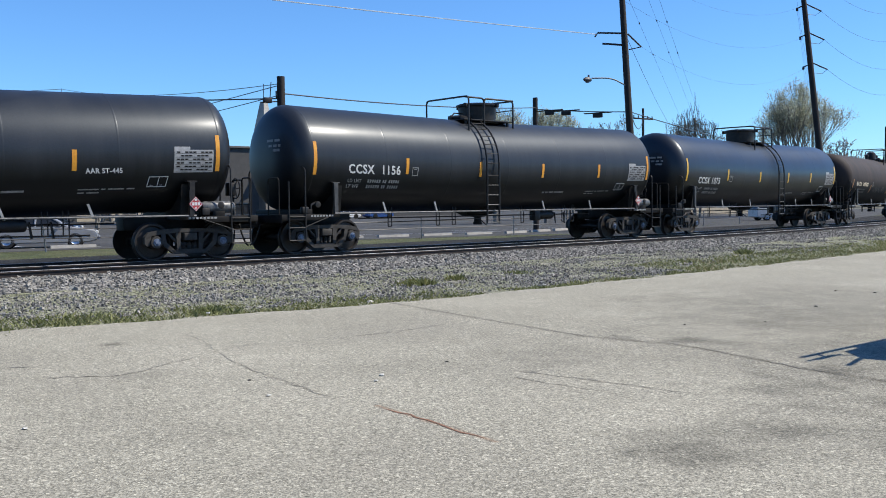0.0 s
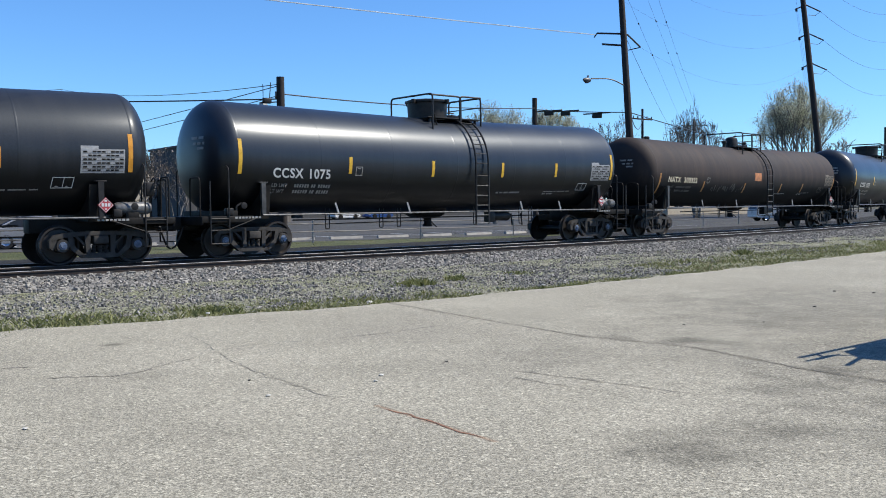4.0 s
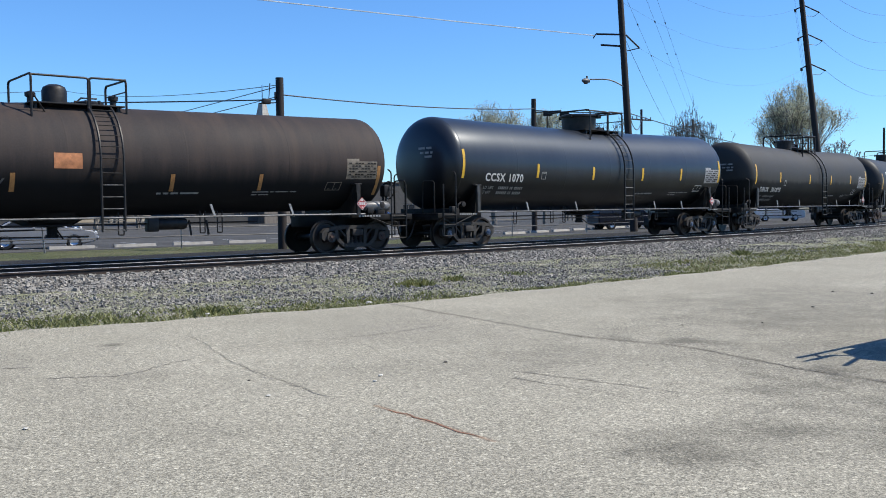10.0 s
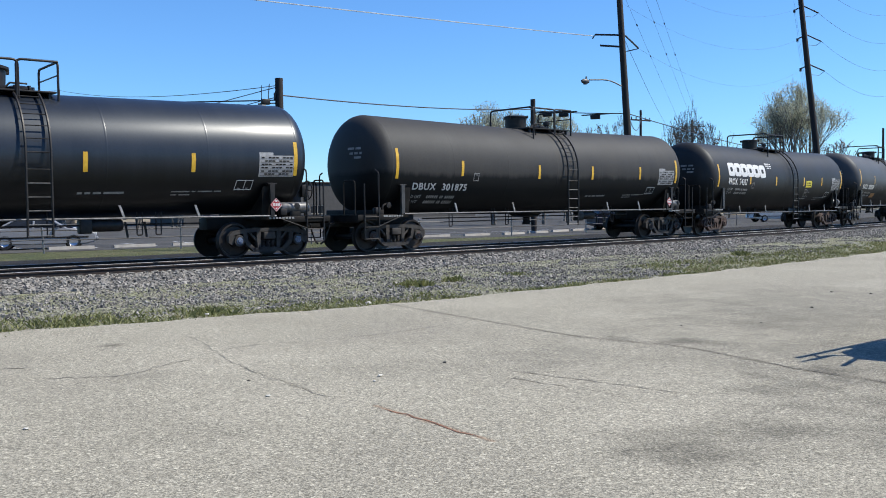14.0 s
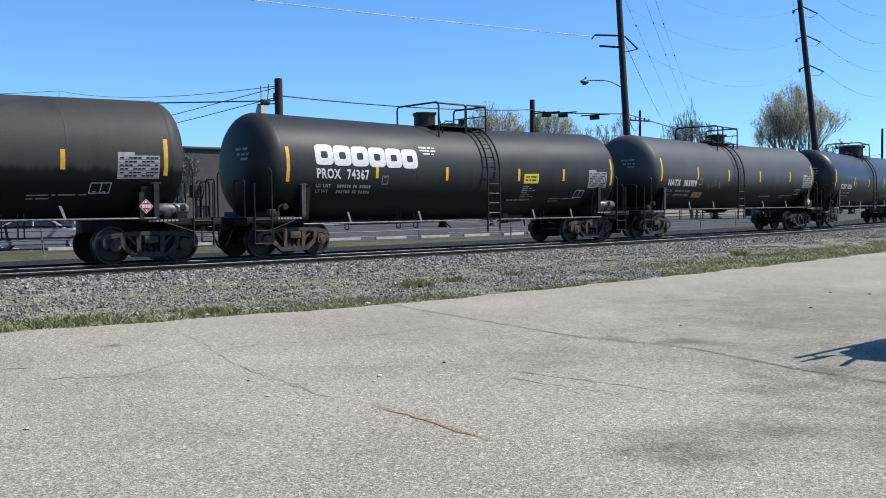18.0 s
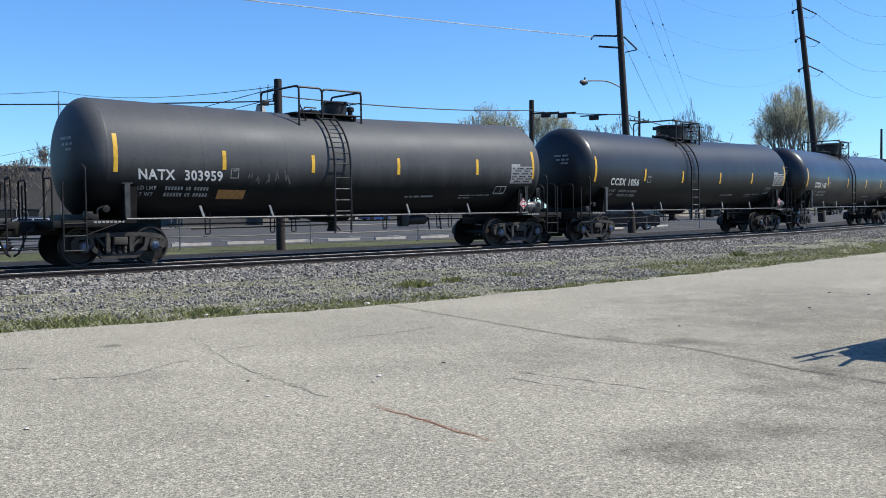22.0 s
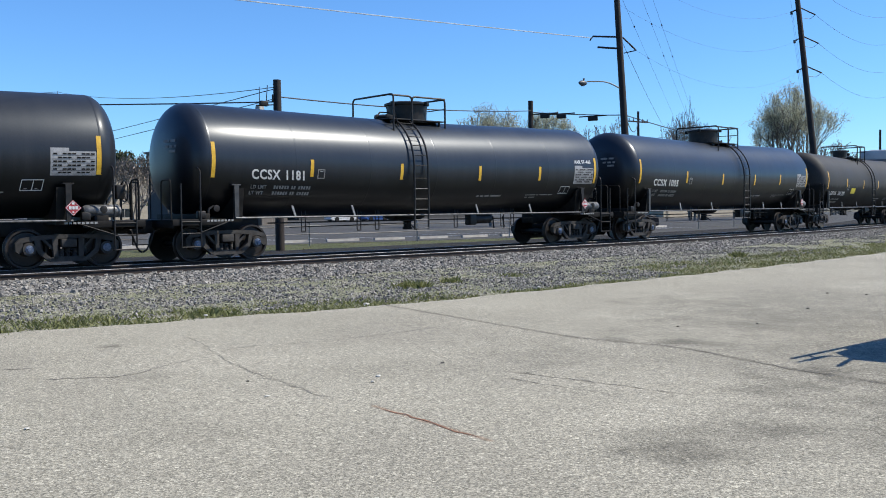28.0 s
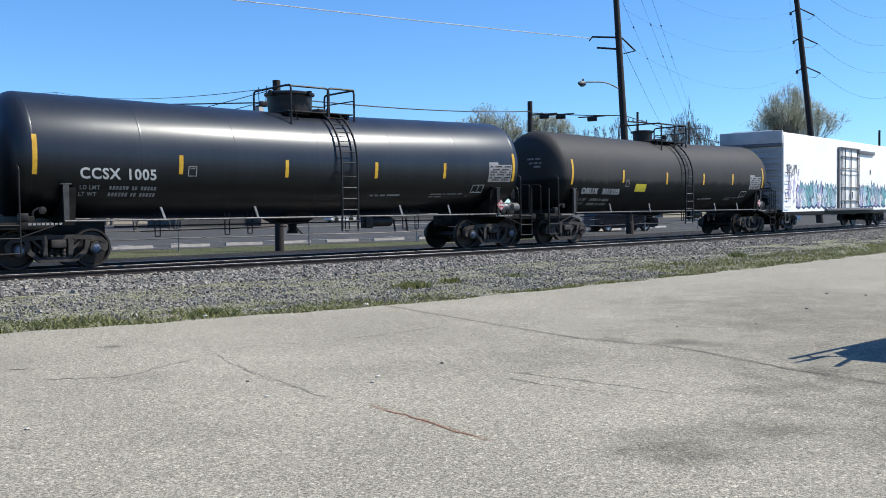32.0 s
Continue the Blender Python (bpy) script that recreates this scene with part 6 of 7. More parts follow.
def amplifier(bm):
    box(bm, (0, 0, 0), (0.62, 0.2, 0.26), bevel=0.05)
    tube(bm, [(-0.9, 0, 0.16), (0.9, 0, 0.16)], 0.04, 6)


for t in (0.16, 0.34):
    solo("cable_amplifier", amplifier, FITTING, "black splice case hung on a cable", "splice case", "splice cases", m=pose(41.4 + 2.35 * t, 44.4 - 5.8 * t, BASE + 7.52 - 0.45 * t, 0, 0, -68), key=("amplifier",))
solo("cable_amplifier", amplifier, FITTING, "black splice case hung on a cable", "splice case", "splice cases", m=pose(43.0, 40.5, BASE + 7.1, 0, 0, -68), key=("amplifier",))


# fence posts and parking stops
def fence_post(bm):
    tube(bm, [(0, 0, -0.15), (0, 0, 1.15)], 0.035, 8)
    lathe(bm, [(0.035, 1.15), (0.05, 1.16), (0.03, 1.2), (0, 1.21)], 8, "z")


FENCE = [(3.6, 39.0), (10.0, 38.8), (15.5, 38.6), (21.7, 38.35), (28.0, 38.5), (34.6, 38.9), (41.4, 39.8), (48.4, 40.9), (54.9, 41.6), (61.6, 43.4)]
for i, (x, y) in enumerate(FENCE):
    solo("fence_post", fence_post, GALV, "thin grey steel fence post", "post", "fence posts", m=pose(x, y, BASE - 0.12, 0, -4 if i == 1 else 0, 0), key=("fence_post",))
for (x0, y0), (x1, y1) in zip(FENCE, FENCE[1:]):
    for h in (0.55, 0.92):
        cable((x0, y0 - 0.04, BASE + h), (x1, y1 - 0.04, BASE + h), 0.03, 0.022, WIRE, "dark fence cable strung between posts", 6)


def parking_stop(bm):
    prism(bm, [(-0.1, 0), (0.1, 0), (0.075, 0.13), (-0.075, 0.13)], -0.95, 0.95, "yz")


for i in range(18):
    x = 12.0 + i * 2.75
    y = 42.2 if x < 24 else 42.2 - 0.1 * (x - 24)
    if x > 36:
        y = 40.9 + 0.32 * (x - 36)
    solo("parking_stop", parking_stop, CONCRETE, "pale concrete parking stop", "parking stop", "parking stops", m=pose(x, y, 0.212, 0, 0, rng.uniform(-3, 3) + (12 if x > 36 else 0)), key=("parking_stop",))


def line_build(bm):
    box(bm, (0, 0, 0), (0.1, 5.0, 0.004))


for i in range(18):
    x = 10.6 + i * 2.75
    solo("stall_line", line_build, WHITE_MARK, "worn white parking stall line", "marking", "stall lines", kind="structure", m=pose(x, 45.5 if x < 36 else 46.5, 0.216), key=("stall_line",))


# parked vehicles
def vehicle(name, paint, label, x, y, turn, kind="sedan"):
    v = thing(name, label, "car", "parked cars", m=pose(x, y, 0.212, 0, 0, turn))
    tall_ = kind in ("suv", "van")
    L, W, hood, roof = (4.7, 1.75, 0.92, 1.42) if not tall_ else (4.8, 1.85, 1.08, 1.78)
    k = kind

    def body(bm):
        if not tall_:
            o = [(-2.35, 0.32), (-2.33, 0.62), (-2.2, 0.78), (-1.0, 0.92), (1.0, 0.94), (2.2, 0.9), (2.33, 0.75), (2.35, 0.35), (1.9, 0.2), (-1.9, 0.2)]
        else:
            o = [(-2.4, 0.35), (-2.38, 0.85), (-2.2, 1.0), (-1.1, 1.1), (2.2, 1.12), (2.38, 1.0), (2.4, 0.4), (2.0, 0.25), (-2.0, 0.25)]
        prism(bm, o, -W / 2, W / 2)
        bmesh.ops.bevel(bm, geom=list(bm.edges), offset=0.06, segments=3, affect="EDGES")
    part("body", body, paint, v, key=("car_body", k), smooth=50)

    def cabin(bm):
        o = [(-1.05, 0.9), (-0.35, 1.36), (0.75, 1.4), (1.65, 0.92)] if not tall_ else [(-1.15, 1.08), (-0.5, 1.68), (1.9, 1.72), (2.28, 1.1)]
        lo = [bm.verts.new((a, -W / 2 + 0.06 + (0.14 if z > 1.2 else 0), z)) for a, z in o]
        hi = [bm.verts.new((a, W / 2 - 0.06 - (0.14 if z > 1.2 else 0), z)) for a, z in o]
        bm.faces.new(lo)
        bm.faces.new(hi[::-1])
        for i in range(4):
            j = (i + 1) % 4
            bm.faces.new((lo[j], lo[i], hi[i], hi[j]))
    part("cabin_glass", cabin, GLASS, v, "dark glazed cabin", key=("car_cabin", k), smooth=0)

    def roof_(bm):
        if not tall_:
            box(bm, (0.2, 0, 1.39), (1.25, W - 0.34, 0.05), (0, -2, 0), 0.02)
            pil = [(-1.07, 0.9, -0.37, 1.37), (0.25, 0.93, 0.2, 1.4), (1.67, 0.92, 0.77, 1.4)]
        else:
            box(bm, (0.7, 0, 1.71), (2.5, W - 0.34, 0.06), (0, -1, 0), 0.02)
            pil = [(-1.17, 1.08, -0.52, 1.69), (0.2, 1.08, 0.2, 1.7), (1.3, 1.08, 1.25, 1.72), (2.3, 1.1, 1.92, 1.72)]
        for x0, z0, x1, z1 in pil:
            for y in (-1, 1):
                tube(bm, [(x0, y * (W / 2 - 0.06), z0), (x1, y * (W / 2 - 0.2), z1)], 0.045, 6)
    part("roof", roof_, paint, v, key=("car_roof", k))
    wx = 1.38 if not tall_ else 1.42
    for x_ in (-wx, wx):
        for s_ in (-1, 1):
            w = part("wheel", lambda bm: lathe(bm, [(0.18, -0.1), (0.3, -0.1), (0.325, -0.06), (0.325, 0.06), (0.3, 0.1), (0.18, 0.1)], 24, "y"), TYRE, v, m=pose(x_, s_ * (W / 2 - 0.1), 0.325), key=("car_wheel",))
            part("rim", lambda bm: lathe(bm, [(0, -0.09), (0.06, -0.1), (0.08, -0.07), (0.17, -0.08), (0.2, -0.105), (0.2, 0.105), (0.17, 0.08), (0.08, 0.07), (0.06, 0.1), (0, 0.09)], 20, "y"), CHROME, w, key=("car_rim",))
            part("wheel_arch", lambda bm: lathe(bm, [(0.0, -0.105), (0.37, -0.105), (0.37, -0.02), (0, -0.02)], 20, "y"), FRAME_BLACK, v, m=pose(x_, s_ * (W / 2 - 0.03 if s_ < 0 else W / 2 - 0.1), 0.34) @ Matrix.Diagonal((1, 1, 1, 1)), key=("car_arch",))
    for s_ in (-1, 1):
        part("headlight", lambda bm: box(bm, (-2.28, 0, 0.66 if not tall_ else 0.85), (0.14, 0.4, 0.14), bevel=0.03), LIGHT_LENS, v, m=pose(0, s_ * 0.62, 0), key=("car_light", k))
        part("tail_light", lambda bm: box(bm, (2.3, 0, 0.74 if not tall_ else 0.95), (0.1, 0.36, 0.14), bevel=0.03), RED_MARK, v, m=pose(0, s_ * 0.65, 0), key=("car_tail", k))
        part("side_trim", lambda bm: box(bm, (0, 0, 0.52), (4.0, 0.02, 0.06), bevel=0.005), FRAME_BLACK, v, m=pose(0, s_ * (W / 2 + 0.004), 0), key=("car_trim",))
        part("door_mirror", lambda bm: box(bm, (-0.75, 0, 1.0 if not tall_ else 1.18), (0.12, 0.18, 0.12), bevel=0.03), paint, v, m=pose(0, s_ * (W / 2 + 0.06), 0), key=("car_mirror", k))
    for e in (-2.36, 2.36):
        part("bumper", lambda bm: box(bm, (0, 0, 0.43), (0.1, 1.66, 0.18), bevel=0.03), paint, v, m=pose(e, 0, 0), key=("car_bumper",))
    return v


vehicle("parked_sedan", CAR_SILVER, "silver sedan parked on the asphalt", 11.15, 43.9, 164)
vehicle("parked_suv", CAR_NAVY, "dark navy sport utility vehicle parked", 48.6, 43.2, 160, "suv")
vehicle("parked_pickup", CAR_WHITE, "white vehicle parked far back", 76, 49.5, 150, "suv")
vehicle("parked_car", CAR_BLUE, "blue car parked in the back lot", 76.2, 115.5, 10)
vehicle("parked_car", CAR_WHITE, "white car parked in the back lot", 71.4, 117, 8)
vehicle("parked_car", CAR_NAVY, "dark blue car parked by the buildings", 14.6, 58.2, 150)
vehicle("parked_car", CAR_SILVER, "silver car parked by the buildings", 9.4, 60.0, 150)


# trees
def tree(name, x, y, height, spread, seed, leaf, label, width, leaves=1400, leaf_size=0.16, trunks=3, depth=5, twig=0.012):
    t = thing(name, label, "tree", "trees", m=pose(x, y, BASE - 0.1))
    r = random.Random(seed)
    tips = []

    def wood(bm):
        def grow(p, d, length, rad, level):
            pts = [p]
            q = p.copy()
            dd = d.copy()
            for _ in range(3):
                dd = (dd + Vector((r.gauss(0, 0.13), r.gauss(0, 0.13), r.gauss(0.04, 0.08)))).normalized()
                q = q + dd * length / 3
                pts.append(q.copy())
            tube(bm, pts, rad, 6 if level < 2 else (4 if level < 4 else 3), rad * 0.62, caps=False)
            if level >= depth - 2:
                tips.extend(p_.copy() for p_ in pts[1:])
            if level >= depth:
                return
            for i in range(r.choice((2, 3, 3)) if level else r.choice((3, 4))):
                a = r.uniform(0, 2 * math.pi)
                side = dd.orthogonal().normalized()
                side = Matrix.Rotation(a, 3, dd) @ side
                k = r.uniform(0.3, 0.75) * spread
                nd = (dd + side * k + Vector((0, 0, 0.12))).normalized()
                start = pts[r.choice((2, 3, 3))] if i else pts[3]
                grow(start, nd, length * r.uniform(0.62, 0.82), max(twig, rad * 0.58), level + 1)
        for i in range(trunks):
            a = r.uniform(0, 6.28)
            d = Vector((math.cos(a) * 0.22 * spread * (trunks > 1), math.sin(a) * 0.22 * spread * (trunks > 1), 1)).normalized()
            grow(Vector((r.gauss(0, 0.3) * (trunks > 1), r.gauss(0, 0.3) * (trunks > 1), 0)), d, height * 0.3, height * 0.017, 0)
        # set the crown over the trunk and give it its height and width
        lo = [sorted(p[i] for p in tips)[len(tips) // 50] for i in range(3)]
        hi = [sorted(p[i] for p in tips)[-1 - len(tips) // 50] for i in range(3)]
        mid_z = sum(p.z for p in tips) / len(tips)
        for p in [v.co for v in bm.verts] + tips:
            for i in (0, 1):
                p[i] = (p[i] - (lo[i] + hi[i]) / 2 * min(1.2, p.z / mid_z)) * width / (hi[i] - lo[i])
            p.z *= height / hi[2]
            f = p.z / height
            swell = 1.4 - 0.62 * f if f > 0.4 else 1.0 + 0.152 * f / 0.4
            p.x, p.y = p.x * swell, p.y * swell
    part("trunk", wood, BARK, t, "branching grey-brown trunk and twigs", smooth=60)
    if leaves:
        rs2 = np.random.RandomState(seed)
        pts = np.array([tips[i] for i in rs2.randint(0, len(tips), leaves)]) + rs2.normal(0, height * 0.02, (leaves, 3))
        quad = np.array([(-1, -0.5, 0), (1, -0.5, 0.2), (0.9, 0.6, 0), (-0.9, 0.5, -0.2)])
        v = np.zeros((leaves, 4, 3))
        for i in range(leaves):
            m3 = np.array(Euler(rs2.uniform(0, 6.28, 3)).to_matrix())
            v[i] = (quad * leaf_size * rs2.uniform(0.5, 1.4)) @ m3.T + pts[i]
        me = bpy.data.meshes.new("crown")
        me.from_pydata(v.reshape(-1, 3).tolist(), [], (np.arange(leaves * 4).reshape(-1, 4)).tolist())
        put("crown", me, leaf, t, label="thin crown of small young leaves")
    return t


island_tones(SPRING_LEAF, (0.36, 0.38, 0.28), (0.66, 0.68, 0.55))
thin_leaf(SPRING_LEAF, 0.6)
thin_leaf(DARK_LEAF, 0.4)
tree("tree", 100.1, 62.7, 14.7, 0.6, 4, SPRING_LEAF, "spreading tree in thin pale spring leaf", 9.2, 40000, 0.048, 5, 6, 0.02)
tree("tree", 86.6, 66.6, 11.9, 0.8, 5, BUD, "bare tree with fine spreading twigs", 7.4, 250, 0.05, 4, 6, 0.018)
tree("tree", 55.7, 65, 10.5, 0.9, 6, SPRING_LEAF, "broad tree with hazy young leaf", 5.6, 9000, 0.045, 1, 6, 0.018)
tree("tree", 59.3, 62.3, 10.0, 0.9, 16, SPRING_LEAF, "broad tree with hazy young leaf", 5.2, 9000, 0.045, 1, 6, 0.018)
tree("tree", 95, 88, 13, 1.0, 7, BUD, "distant bare tree with brown twigs", 8.0, 500, 0.1, 3, 5, 0.03)
tree("tree", 74, 74, 9.8, 1.0, 17, BUD, "distant bare tree with brown twigs", 6.0, 500, 0.08, 3, 6, 0.02)
tree("tree", 140, 80, 11, 1.1, 9, BUD, "distant bare tree with brown twigs", 9.0, 600, 0.12, 3, 5, 0.04)
tree("tree", 150, 86, 9.5, 1.1, 19, BUD, "distant tree in thin brown bud", 9.0, 900, 0.14, 3, 5, 0.04)
for x_, y_, sd in ((15, 82, 10), (20.5, 84, 11), (25, 80, 12), (29, 82, 22), (33, 84, 23), (11, 86, 24)):
    tree("tree", x_, y_, 6.3 + (sd % 3) * 0.4, 1.1, sd, BUD, "bare brown tree behind the buildings", 5.0, 500, 0.08, 3, 6, 0.02)
tree("tree", 43.3, 133.5, 10.2, 0.8, 13, DARK_LEAF, "bushy green tree beside a beige building", 7.5, 3600, 0.24, 3, 5, 0.02)
tree("tree", 51.7, 129.2, 5.0, 1.0, 33, DARK_LEAF, "low green shrub beside a wall", 5.4, 1500, 0.18, 3, 4, 0.02)


# buildings behind the lot
def building(x, y, w, d, h, wall, label, windows=2, roof="flat"):
    b = thing("building", label, "building", "buildings behind the lot", m=pose(x, y, BASE))

    def walls(bm):
        # front wall in pieces round the windows
        span = w / max(1, windows)
        for i in range(windows):
            x0 = -w / 2 + i * span
            a, c = x0 + span * 0.3, x0 + span * 0.7
            box(bm, ((x0 + a) / 2, 0.1, h / 2), (a - x0, 0.2, h))
            box(bm, ((c + x0 + span) / 2, 0.1, h / 2), (x0 + span - c, 0.2, h))
            box(bm, ((a + c) / 2, 0.1, 0.45), (c - a, 0.2, 0.9))
            box(bm, ((a + c) / 2, 0.1, (2.3 + h) / 2), (c - a, 0.2, h - 2.3))
        box(bm, (-w / 2 + 0.1, d / 2 + 0.1, h / 2), (0.2, d - 0.2, h))
        box(bm, (w / 2 - 0.1, d / 2 + 0.1, h / 2), (0.2, d - 0.2, h))
        box(bm, (0, d - 0.0, h / 2), (w, 0.2, h))
    part("wall_shell", walls, wall, b, smooth=0)
    span = w / max(1, windows)
    for i in range(windows):
        xc = -w / 2 + (i + 0.5) * span
        win = part("window", lambda bm: box(bm, (0, 0.12, 1.6), (span * 0.4, 0.03, 1.4)), GLASS, b, m=pose(xc, 0, 0), smooth=0)

        def fr(bm):
            for dx in (-0.2, 0, 0.2):
                box(bm, (dx * span, 0.08, 1.6), (0.07, 0.08, 1.4))
            for z in (0.93, 2.27):
                box(bm, (0, 0.08, z), (span * 0.4, 0.08, 0.07))
        part("window_frame", fr, CONCRETE, win, smooth=0)

    def rf(bm):
        box(bm, (0, d / 2, h + 0.12), (w + 0.5, d + 0.5, 0.24), bevel=0.03)
        if roof == "step":
            box(bm, (w * 0.2, d / 2, h + 0.8), (w * 0.3, d * 0.4, 1.2), bevel=0.03)
    part("roof", rf, ROOFING, b)
    return b


building(44.6, 99.0, 9.0, 10, 8.5, DARKWALL, "tall flat-roofed building of dark weathered siding", 2)
building(33.0, 141.2, 15.4, 19, 8.1, DARKWALL, "dark grey windowless metal building", 1)
building(43.1, 145.2, 4.4, 13, 8.5, BEIGE, "narrow beige building end wall", 1)
building(52.8, 146.1, 11.0, 17, 8.5, BEIGE, "low beige building with dark windows", 2)
building(61, 147, 35, 16, 4.9, BEIGE, "low beige building beyond the lot", 5)
building(99, 144, 39, 18, 6.2, DARKWALL, "long low dark building far behind", 6)
building(118, 88, 20, 10, 4.0, BEIGE, "far low house beyond the lot", 4)


# a building with a tapered spire
chapel = thing("chapel", "grey building with a tapered concrete spire", "building", "buildings behind the lot", m=pose(50.6, 100.6, BASE, 0, 0, 18))
part("wall_shell", lambda bm: box(bm, (0, 0, 2.9), (4.2, 4.2, 5.8)), WOODWALL, chapel, smooth=0)
part("roof", lambda bm: prism(bm, [(-2.6, 5.8), (2.6, 5.8), (0.4, 8.6), (-0.4, 8.6)], -2.6, 2.6), ROOFING, chapel, "grey pitched roof", smooth=0)


def spire(bm):
    lo = [bm.verts.new((a * 1.25, b * 1.25, 8.2)) for a, b in ((-1, -1), (1, -1), (1, 1), (-1, 1))]
    hi = [bm.verts.new((a * 0.3, b * 0.3, 14.1)) for a, b in ((-1, -1), (1, -1), (1, 1), (-1, 1))]
    bm.faces.new(lo[::-1])
    bm.faces.new(hi)
    for i in range(4):
        j = (i + 1) % 4
        bm.faces.new((lo[i], lo[j], hi[j], hi[i]))


part("spire", spire, CONCRETE, chapel, "tapered pale grey spire", smooth=0)
part("finial", lambda bm: tube(bm, [(0, 0, 14), (0, 0, 16.2)], 0.05, 6), FITTING, chapel)


def mast(bm):
    for k in range(3):
        a = k * 2.094
        tube(bm, [(0.3 * math.cos(a), 0.3 * math.sin(a), 0), (0.16 * math.cos(a), 0.16 * math.sin(a), 20)], 0.035, 5)
    for i in range(36):
        z = i * 0.55
        r = 0.3 - 0.14 * z / 20
        for k in range(3):
            a, b = k * 2.094, (k + 1) * 2.094
            tube(bm, [(r * math.cos(a), r * math.sin(a), z), (r * math.cos(b), r * math.sin(b), z + 0.55)], 0.016, 4)
    tube(bm, [(0, 0, 19), (0, 0, 21.5)], 0.04, 6)


solo("lattice_mast", mast, GALV, "slender grey lattice radio mast", "mast", m=pose(23.2, 83.7, BASE) @ Matrix.Diagonal((0.6, 0.6, 0.56, 1)))

# ---- small things on the parking lot ----
def crack(points, width, seed, material=CRACK, label="thin dark crack in the asphalt", lift=0.004):
    r = random.Random(seed)
    fine = []
    for (x0, y0), (x1, y1) in zip(points, points[1:]):
        n = max(2, int(math.hypot(x1 - x0, y1 - y0) / 0.12))
        for i in range(n):
            t = i / n
            fine.append(Vector((x0 + (x1 - x0) * t + r.gauss(0, 0.02), y0 + (y1 - y0) * t + r.gauss(0, 0.02), lift)))

    def build(bm):
        prev = None
        for i, p in enumerate(fine):
            q = fine[min(i + 1, len(fine) - 1)] - fine[max(0, i - 1)]
            nrm = Vector((-q.y, q.x, 0)).normalized()
            w = width * 0.7 * r.uniform(0.15, 1.3) * (1 if 0 < i < len(fine) - 1 else 0.1)
            cur = (bm.verts.new(p + nrm * w), bm.verts.new(p - nrm * w))
            if prev:
                bm.faces.new((prev[0], prev[1], cur[1], cur[0]))
            prev = cur
    return solo("pavement_crack", build, material, label, "crack", "cracks in the asphalt", kind="structure", smooth=0)


crack([(10.03, 15.1), (9.79, 13.13), (9.61, 11.38), (9.39, 9.16), (9.49, 8.84), (9.67, 7.95), (9.68, 7.47), (9.47, 6.56), (9.3, 5.77), (9.25, 5.17), (9.25, 4.5)], 0.016, 1, label="long dark seam across the asphalt lot")
crack([(4.91, 11.15), (4.74, 10.15), (4.65, 9.19), (4.6, 8.06), (4.66, 7.5)], 0.008, 2)
crack([(4.71, 7.16), (4.69, 6.82), (4.69, 6.15), (4.68, 5.53)], 0.017, 3, RUST_STAIN, "rust-stained crack in the asphalt")
crack([(5.13, 11.4), (5.65, 11.55), (6.15, 11.37), (6.83, 11.29), (7.8, 11.29), (8.88, 11.47)], 0.015, 4)
crack([(4.91, 11.15), (4.22, 10.82), (3.7, 10.45), (3.34, 10.34), (2.64, 10.82)], 0.018, 5)
crack([(5.35, 13.39), (5.24, 12.51), (5.09, 11.85), (4.91, 11.15)], 0.007, 6)
crack([(6.86, 7.74), (7.11, 6.62), (7.31, 5.63)], 0.011, 8)
crack([(6.55, 7.46), (6.65, 6.81), (6.75, 6.22)], 0.01, 9)
crack([(2.5, 11.77), (2.84, 11.62), (3.07, 11.53)], 0.02, 10)
crack([(13.2, 11.2), (13.6, 10.2), (13.3, 9.6)], 0.009, 11)
rp = random.Random(9)
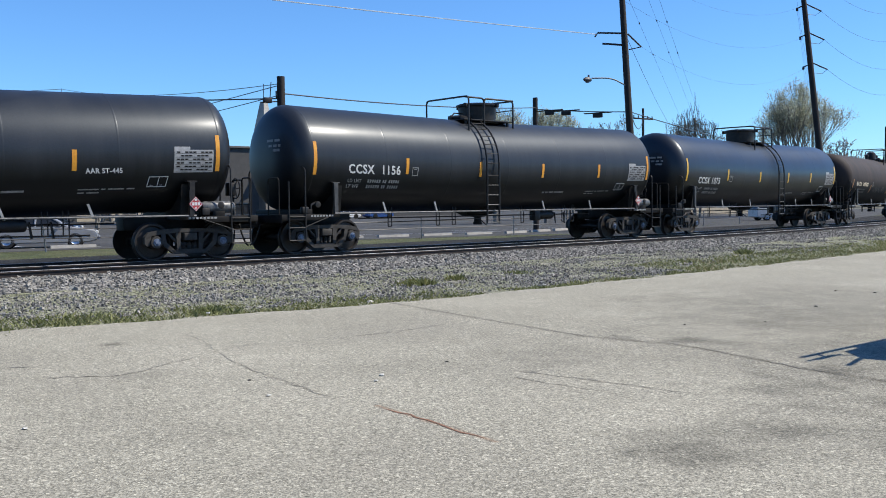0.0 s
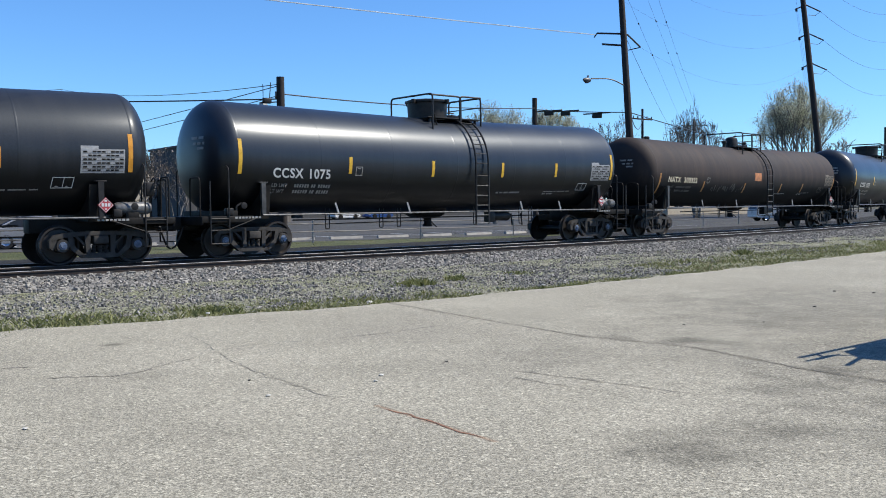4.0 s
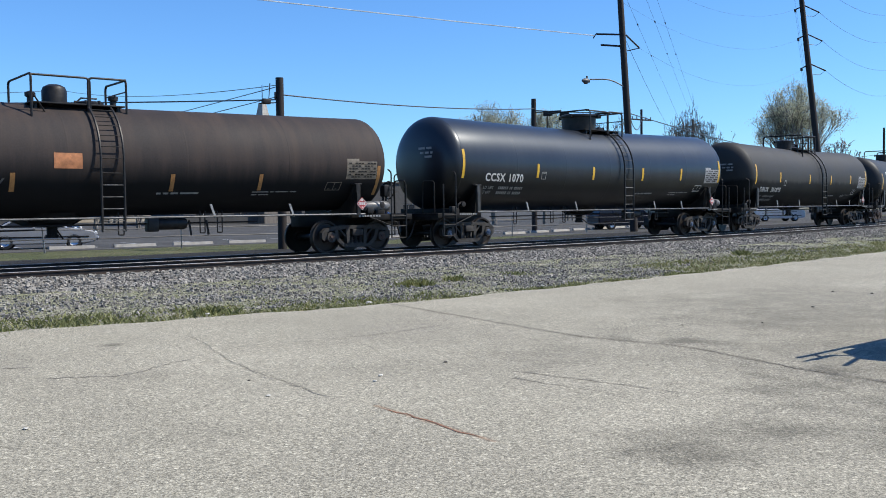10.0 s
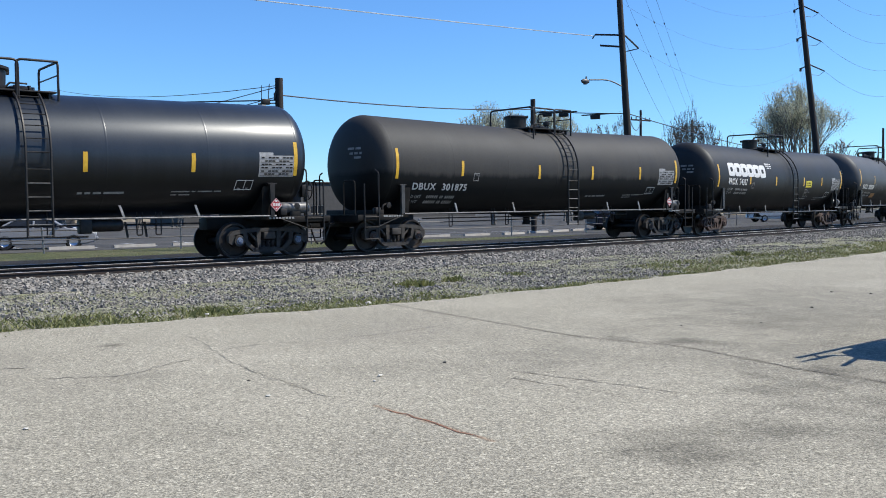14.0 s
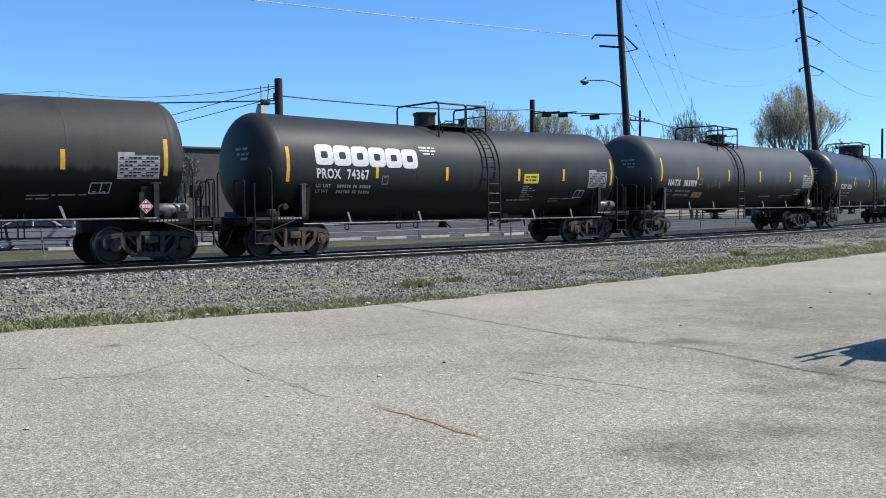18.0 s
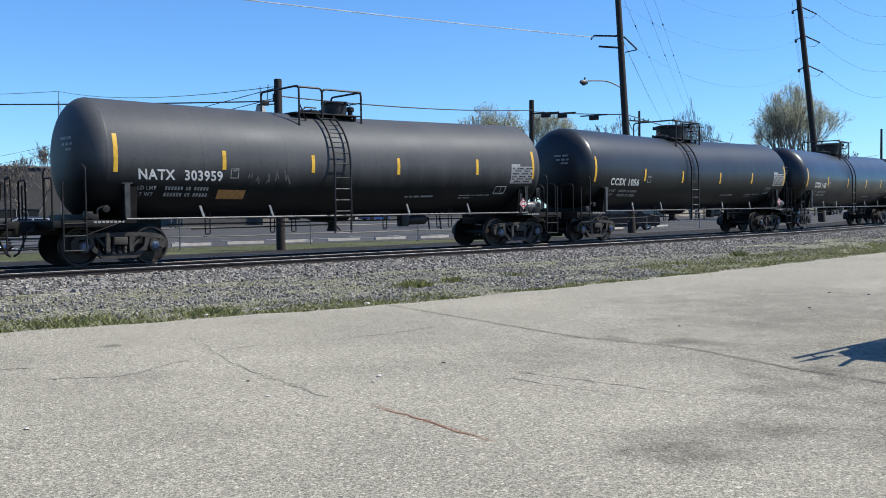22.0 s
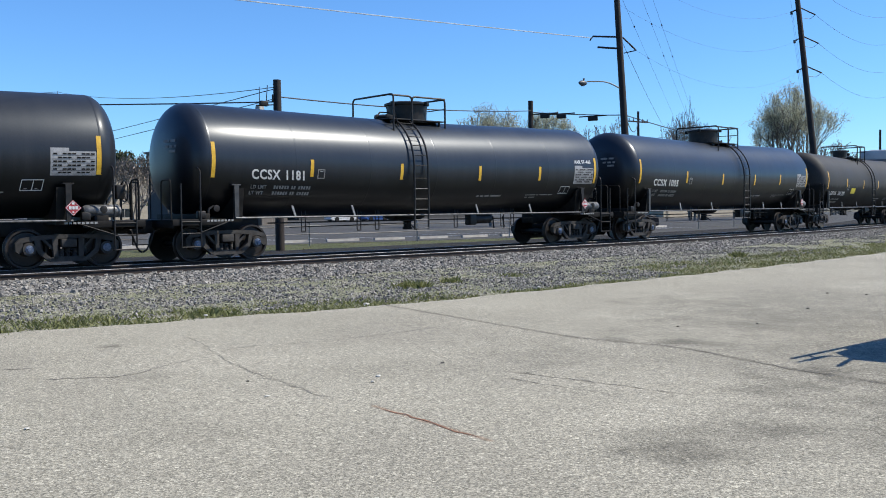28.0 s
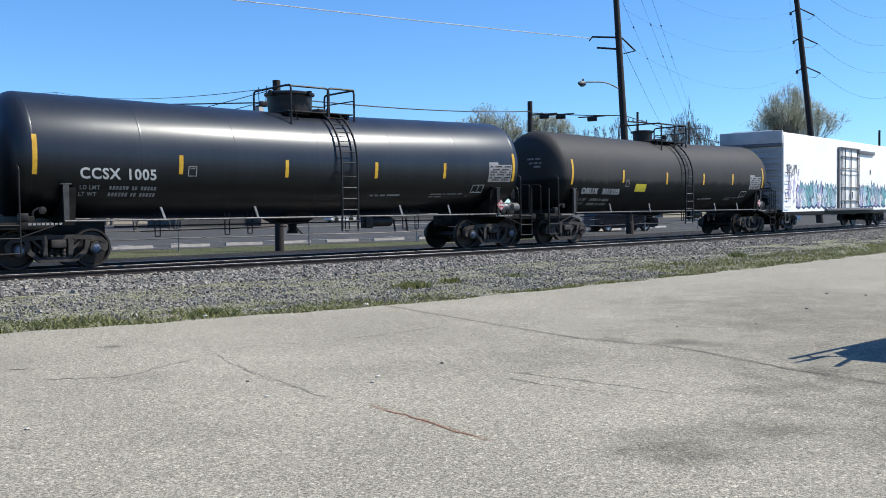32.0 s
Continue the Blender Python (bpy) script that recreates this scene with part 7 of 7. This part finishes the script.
for x, y, size, stuff_mat, what in ((5.59, 8.44, 0.05, LITTER, "scrap of pale litter on asphalt"), (5.36, 8.2, 0.04, LITTER, "scrap of pale litter on asphalt"), (4.15, 8.24, 0.04, LITTER, "scrap of pale litter on asphalt"), (1.96, 8.32, 0.04, LITTER, "scrap of pale litter on asphalt"), (9.75, 15.1, 0.1, LITTER, "scrap of white paper by the verge"), (6.62, 15.4, 0.07, LITTER, "scrap of white paper by the verge"), (14.72, 15.55, 0.08, LITTER, "scrap of white paper by the verge"), (27.4, 23.2, 0.12, LITTER, "scrap of white paper by the ballast"),
                                (4.37, 9.12, 0.03, PEBBLE, "small dark pebble on asphalt"), (11.37, 8.98, 0.035, PEBBLE, "small dark pebble on asphalt"), (14.99, 9.03, 0.05, PEBBLE, "small dark pebble on asphalt"), (12.51, 8.38, 0.03, PEBBLE, "small dark pebble on asphalt"), (6.66, 8.68, 0.035, PEBBLE, "small dark pebble on asphalt"), (17.85, 10.32, 0.05, PEBBLE, "small dark pebble on asphalt"), (18.04, 9.6, 0.05, PEBBLE, "small dark pebble on asphalt")):
    def bit(bm, size=size * 0.65):
        lathe(bm, [(0, 0), (size * 0.8, 0.002), (size, size * 0.3), (size * 0.6, size * 0.55), (0, size * 0.6)], 7, "z")
        for v in bm.verts:
            v.co += Vector((rp.uniform(-1, 1), rp.uniform(-1, 1), 0)) * size * 0.25
    solo("litter" if stuff_mat is LITTER else "pebble", bit, stuff_mat, what, "litter" if stuff_mat is LITTER else "pebble", m=pose(x, y, profile(lot_edge(x) + 0.3) + 0.03 if y > 15 else 0.002, 0, 0, rp.uniform(0, 360)), smooth=20)

# unseen stand-in added off to the side to cast a shadow on the lot
ramp = thing("cargo_trailer", "unseen stand-in added to cast a shadow on the lot", "trailer", m=pose(1.563, -1.042, 0))
RH = 2.2


def ramp_bar(a, b, w=0.035):
    return lambda bm: tube(bm, [(*a, RH), (*b, RH)], w, 6)


for a, b, w in (((9.95, 6.19), (12.6, 6.3), 0.035), ((9.76, 6.0), (10.37, 6.05), 0.022), ((9.95, 5.98), (10.5, 6.02), 0.022), ((10.37, 6.05), (10.85, 5.62), 0.03), ((9.84, 5.55), (10.5, 5.74), 0.03), ((10.15, 5.98), (10.3, 6.18), 0.02)):
    part("ramp_bar", ramp_bar(a, b, w), FITTING, ramp)
part("ramp_plate", lambda bm: prism(bm, [(10.75, 6.09), (12.6, 6.27), (12.6, 5.3), (10.49, 5.3), (10.4, 5.68)], RH - 0.02, RH + 0.02, "xy"), FITTING, ramp, "dark plate of the shadow caster")
part("trailer_body", lambda bm: box(bm, (12.4, 5.55, 1.25), (2.6, 1.4, 1.9), bevel=0.04), FITTING, ramp, "dark box of the shadow caster")
for x in (11.7, 13.1):
    for y in (4.95, 6.15):
        part("trailer_wheel", lambda bm: lathe(bm, [(0, -0.1), (0.3, -0.1), (0.33, -0.06), (0.33, 0.06), (0.3, 0.1), (0, 0.1)], 20, "y"), TYRE, ramp, m=pose(x, y, 0.33), key=("trailer_wheel",))

# ---- movement ----
def motions():
    """The train rolls past and gathers speed; its wheels turn on the rail."""
    times = [i * 0.5 for i in range(65)]
    for car, place, reach in TRAIN:
        walk(car, [(t, car_pose(place - travelled(t), reach - 0.7)) for t in times])
    steps = [i * 0.1 for i in range(321)]
    for ws, dx in SPINNERS:
        walk(ws, [(t, pose(dx, 0, HUB, 0, -math.degrees(travelled(t) / WHEEL_R) % 360, 0)) for t in steps])


motions()
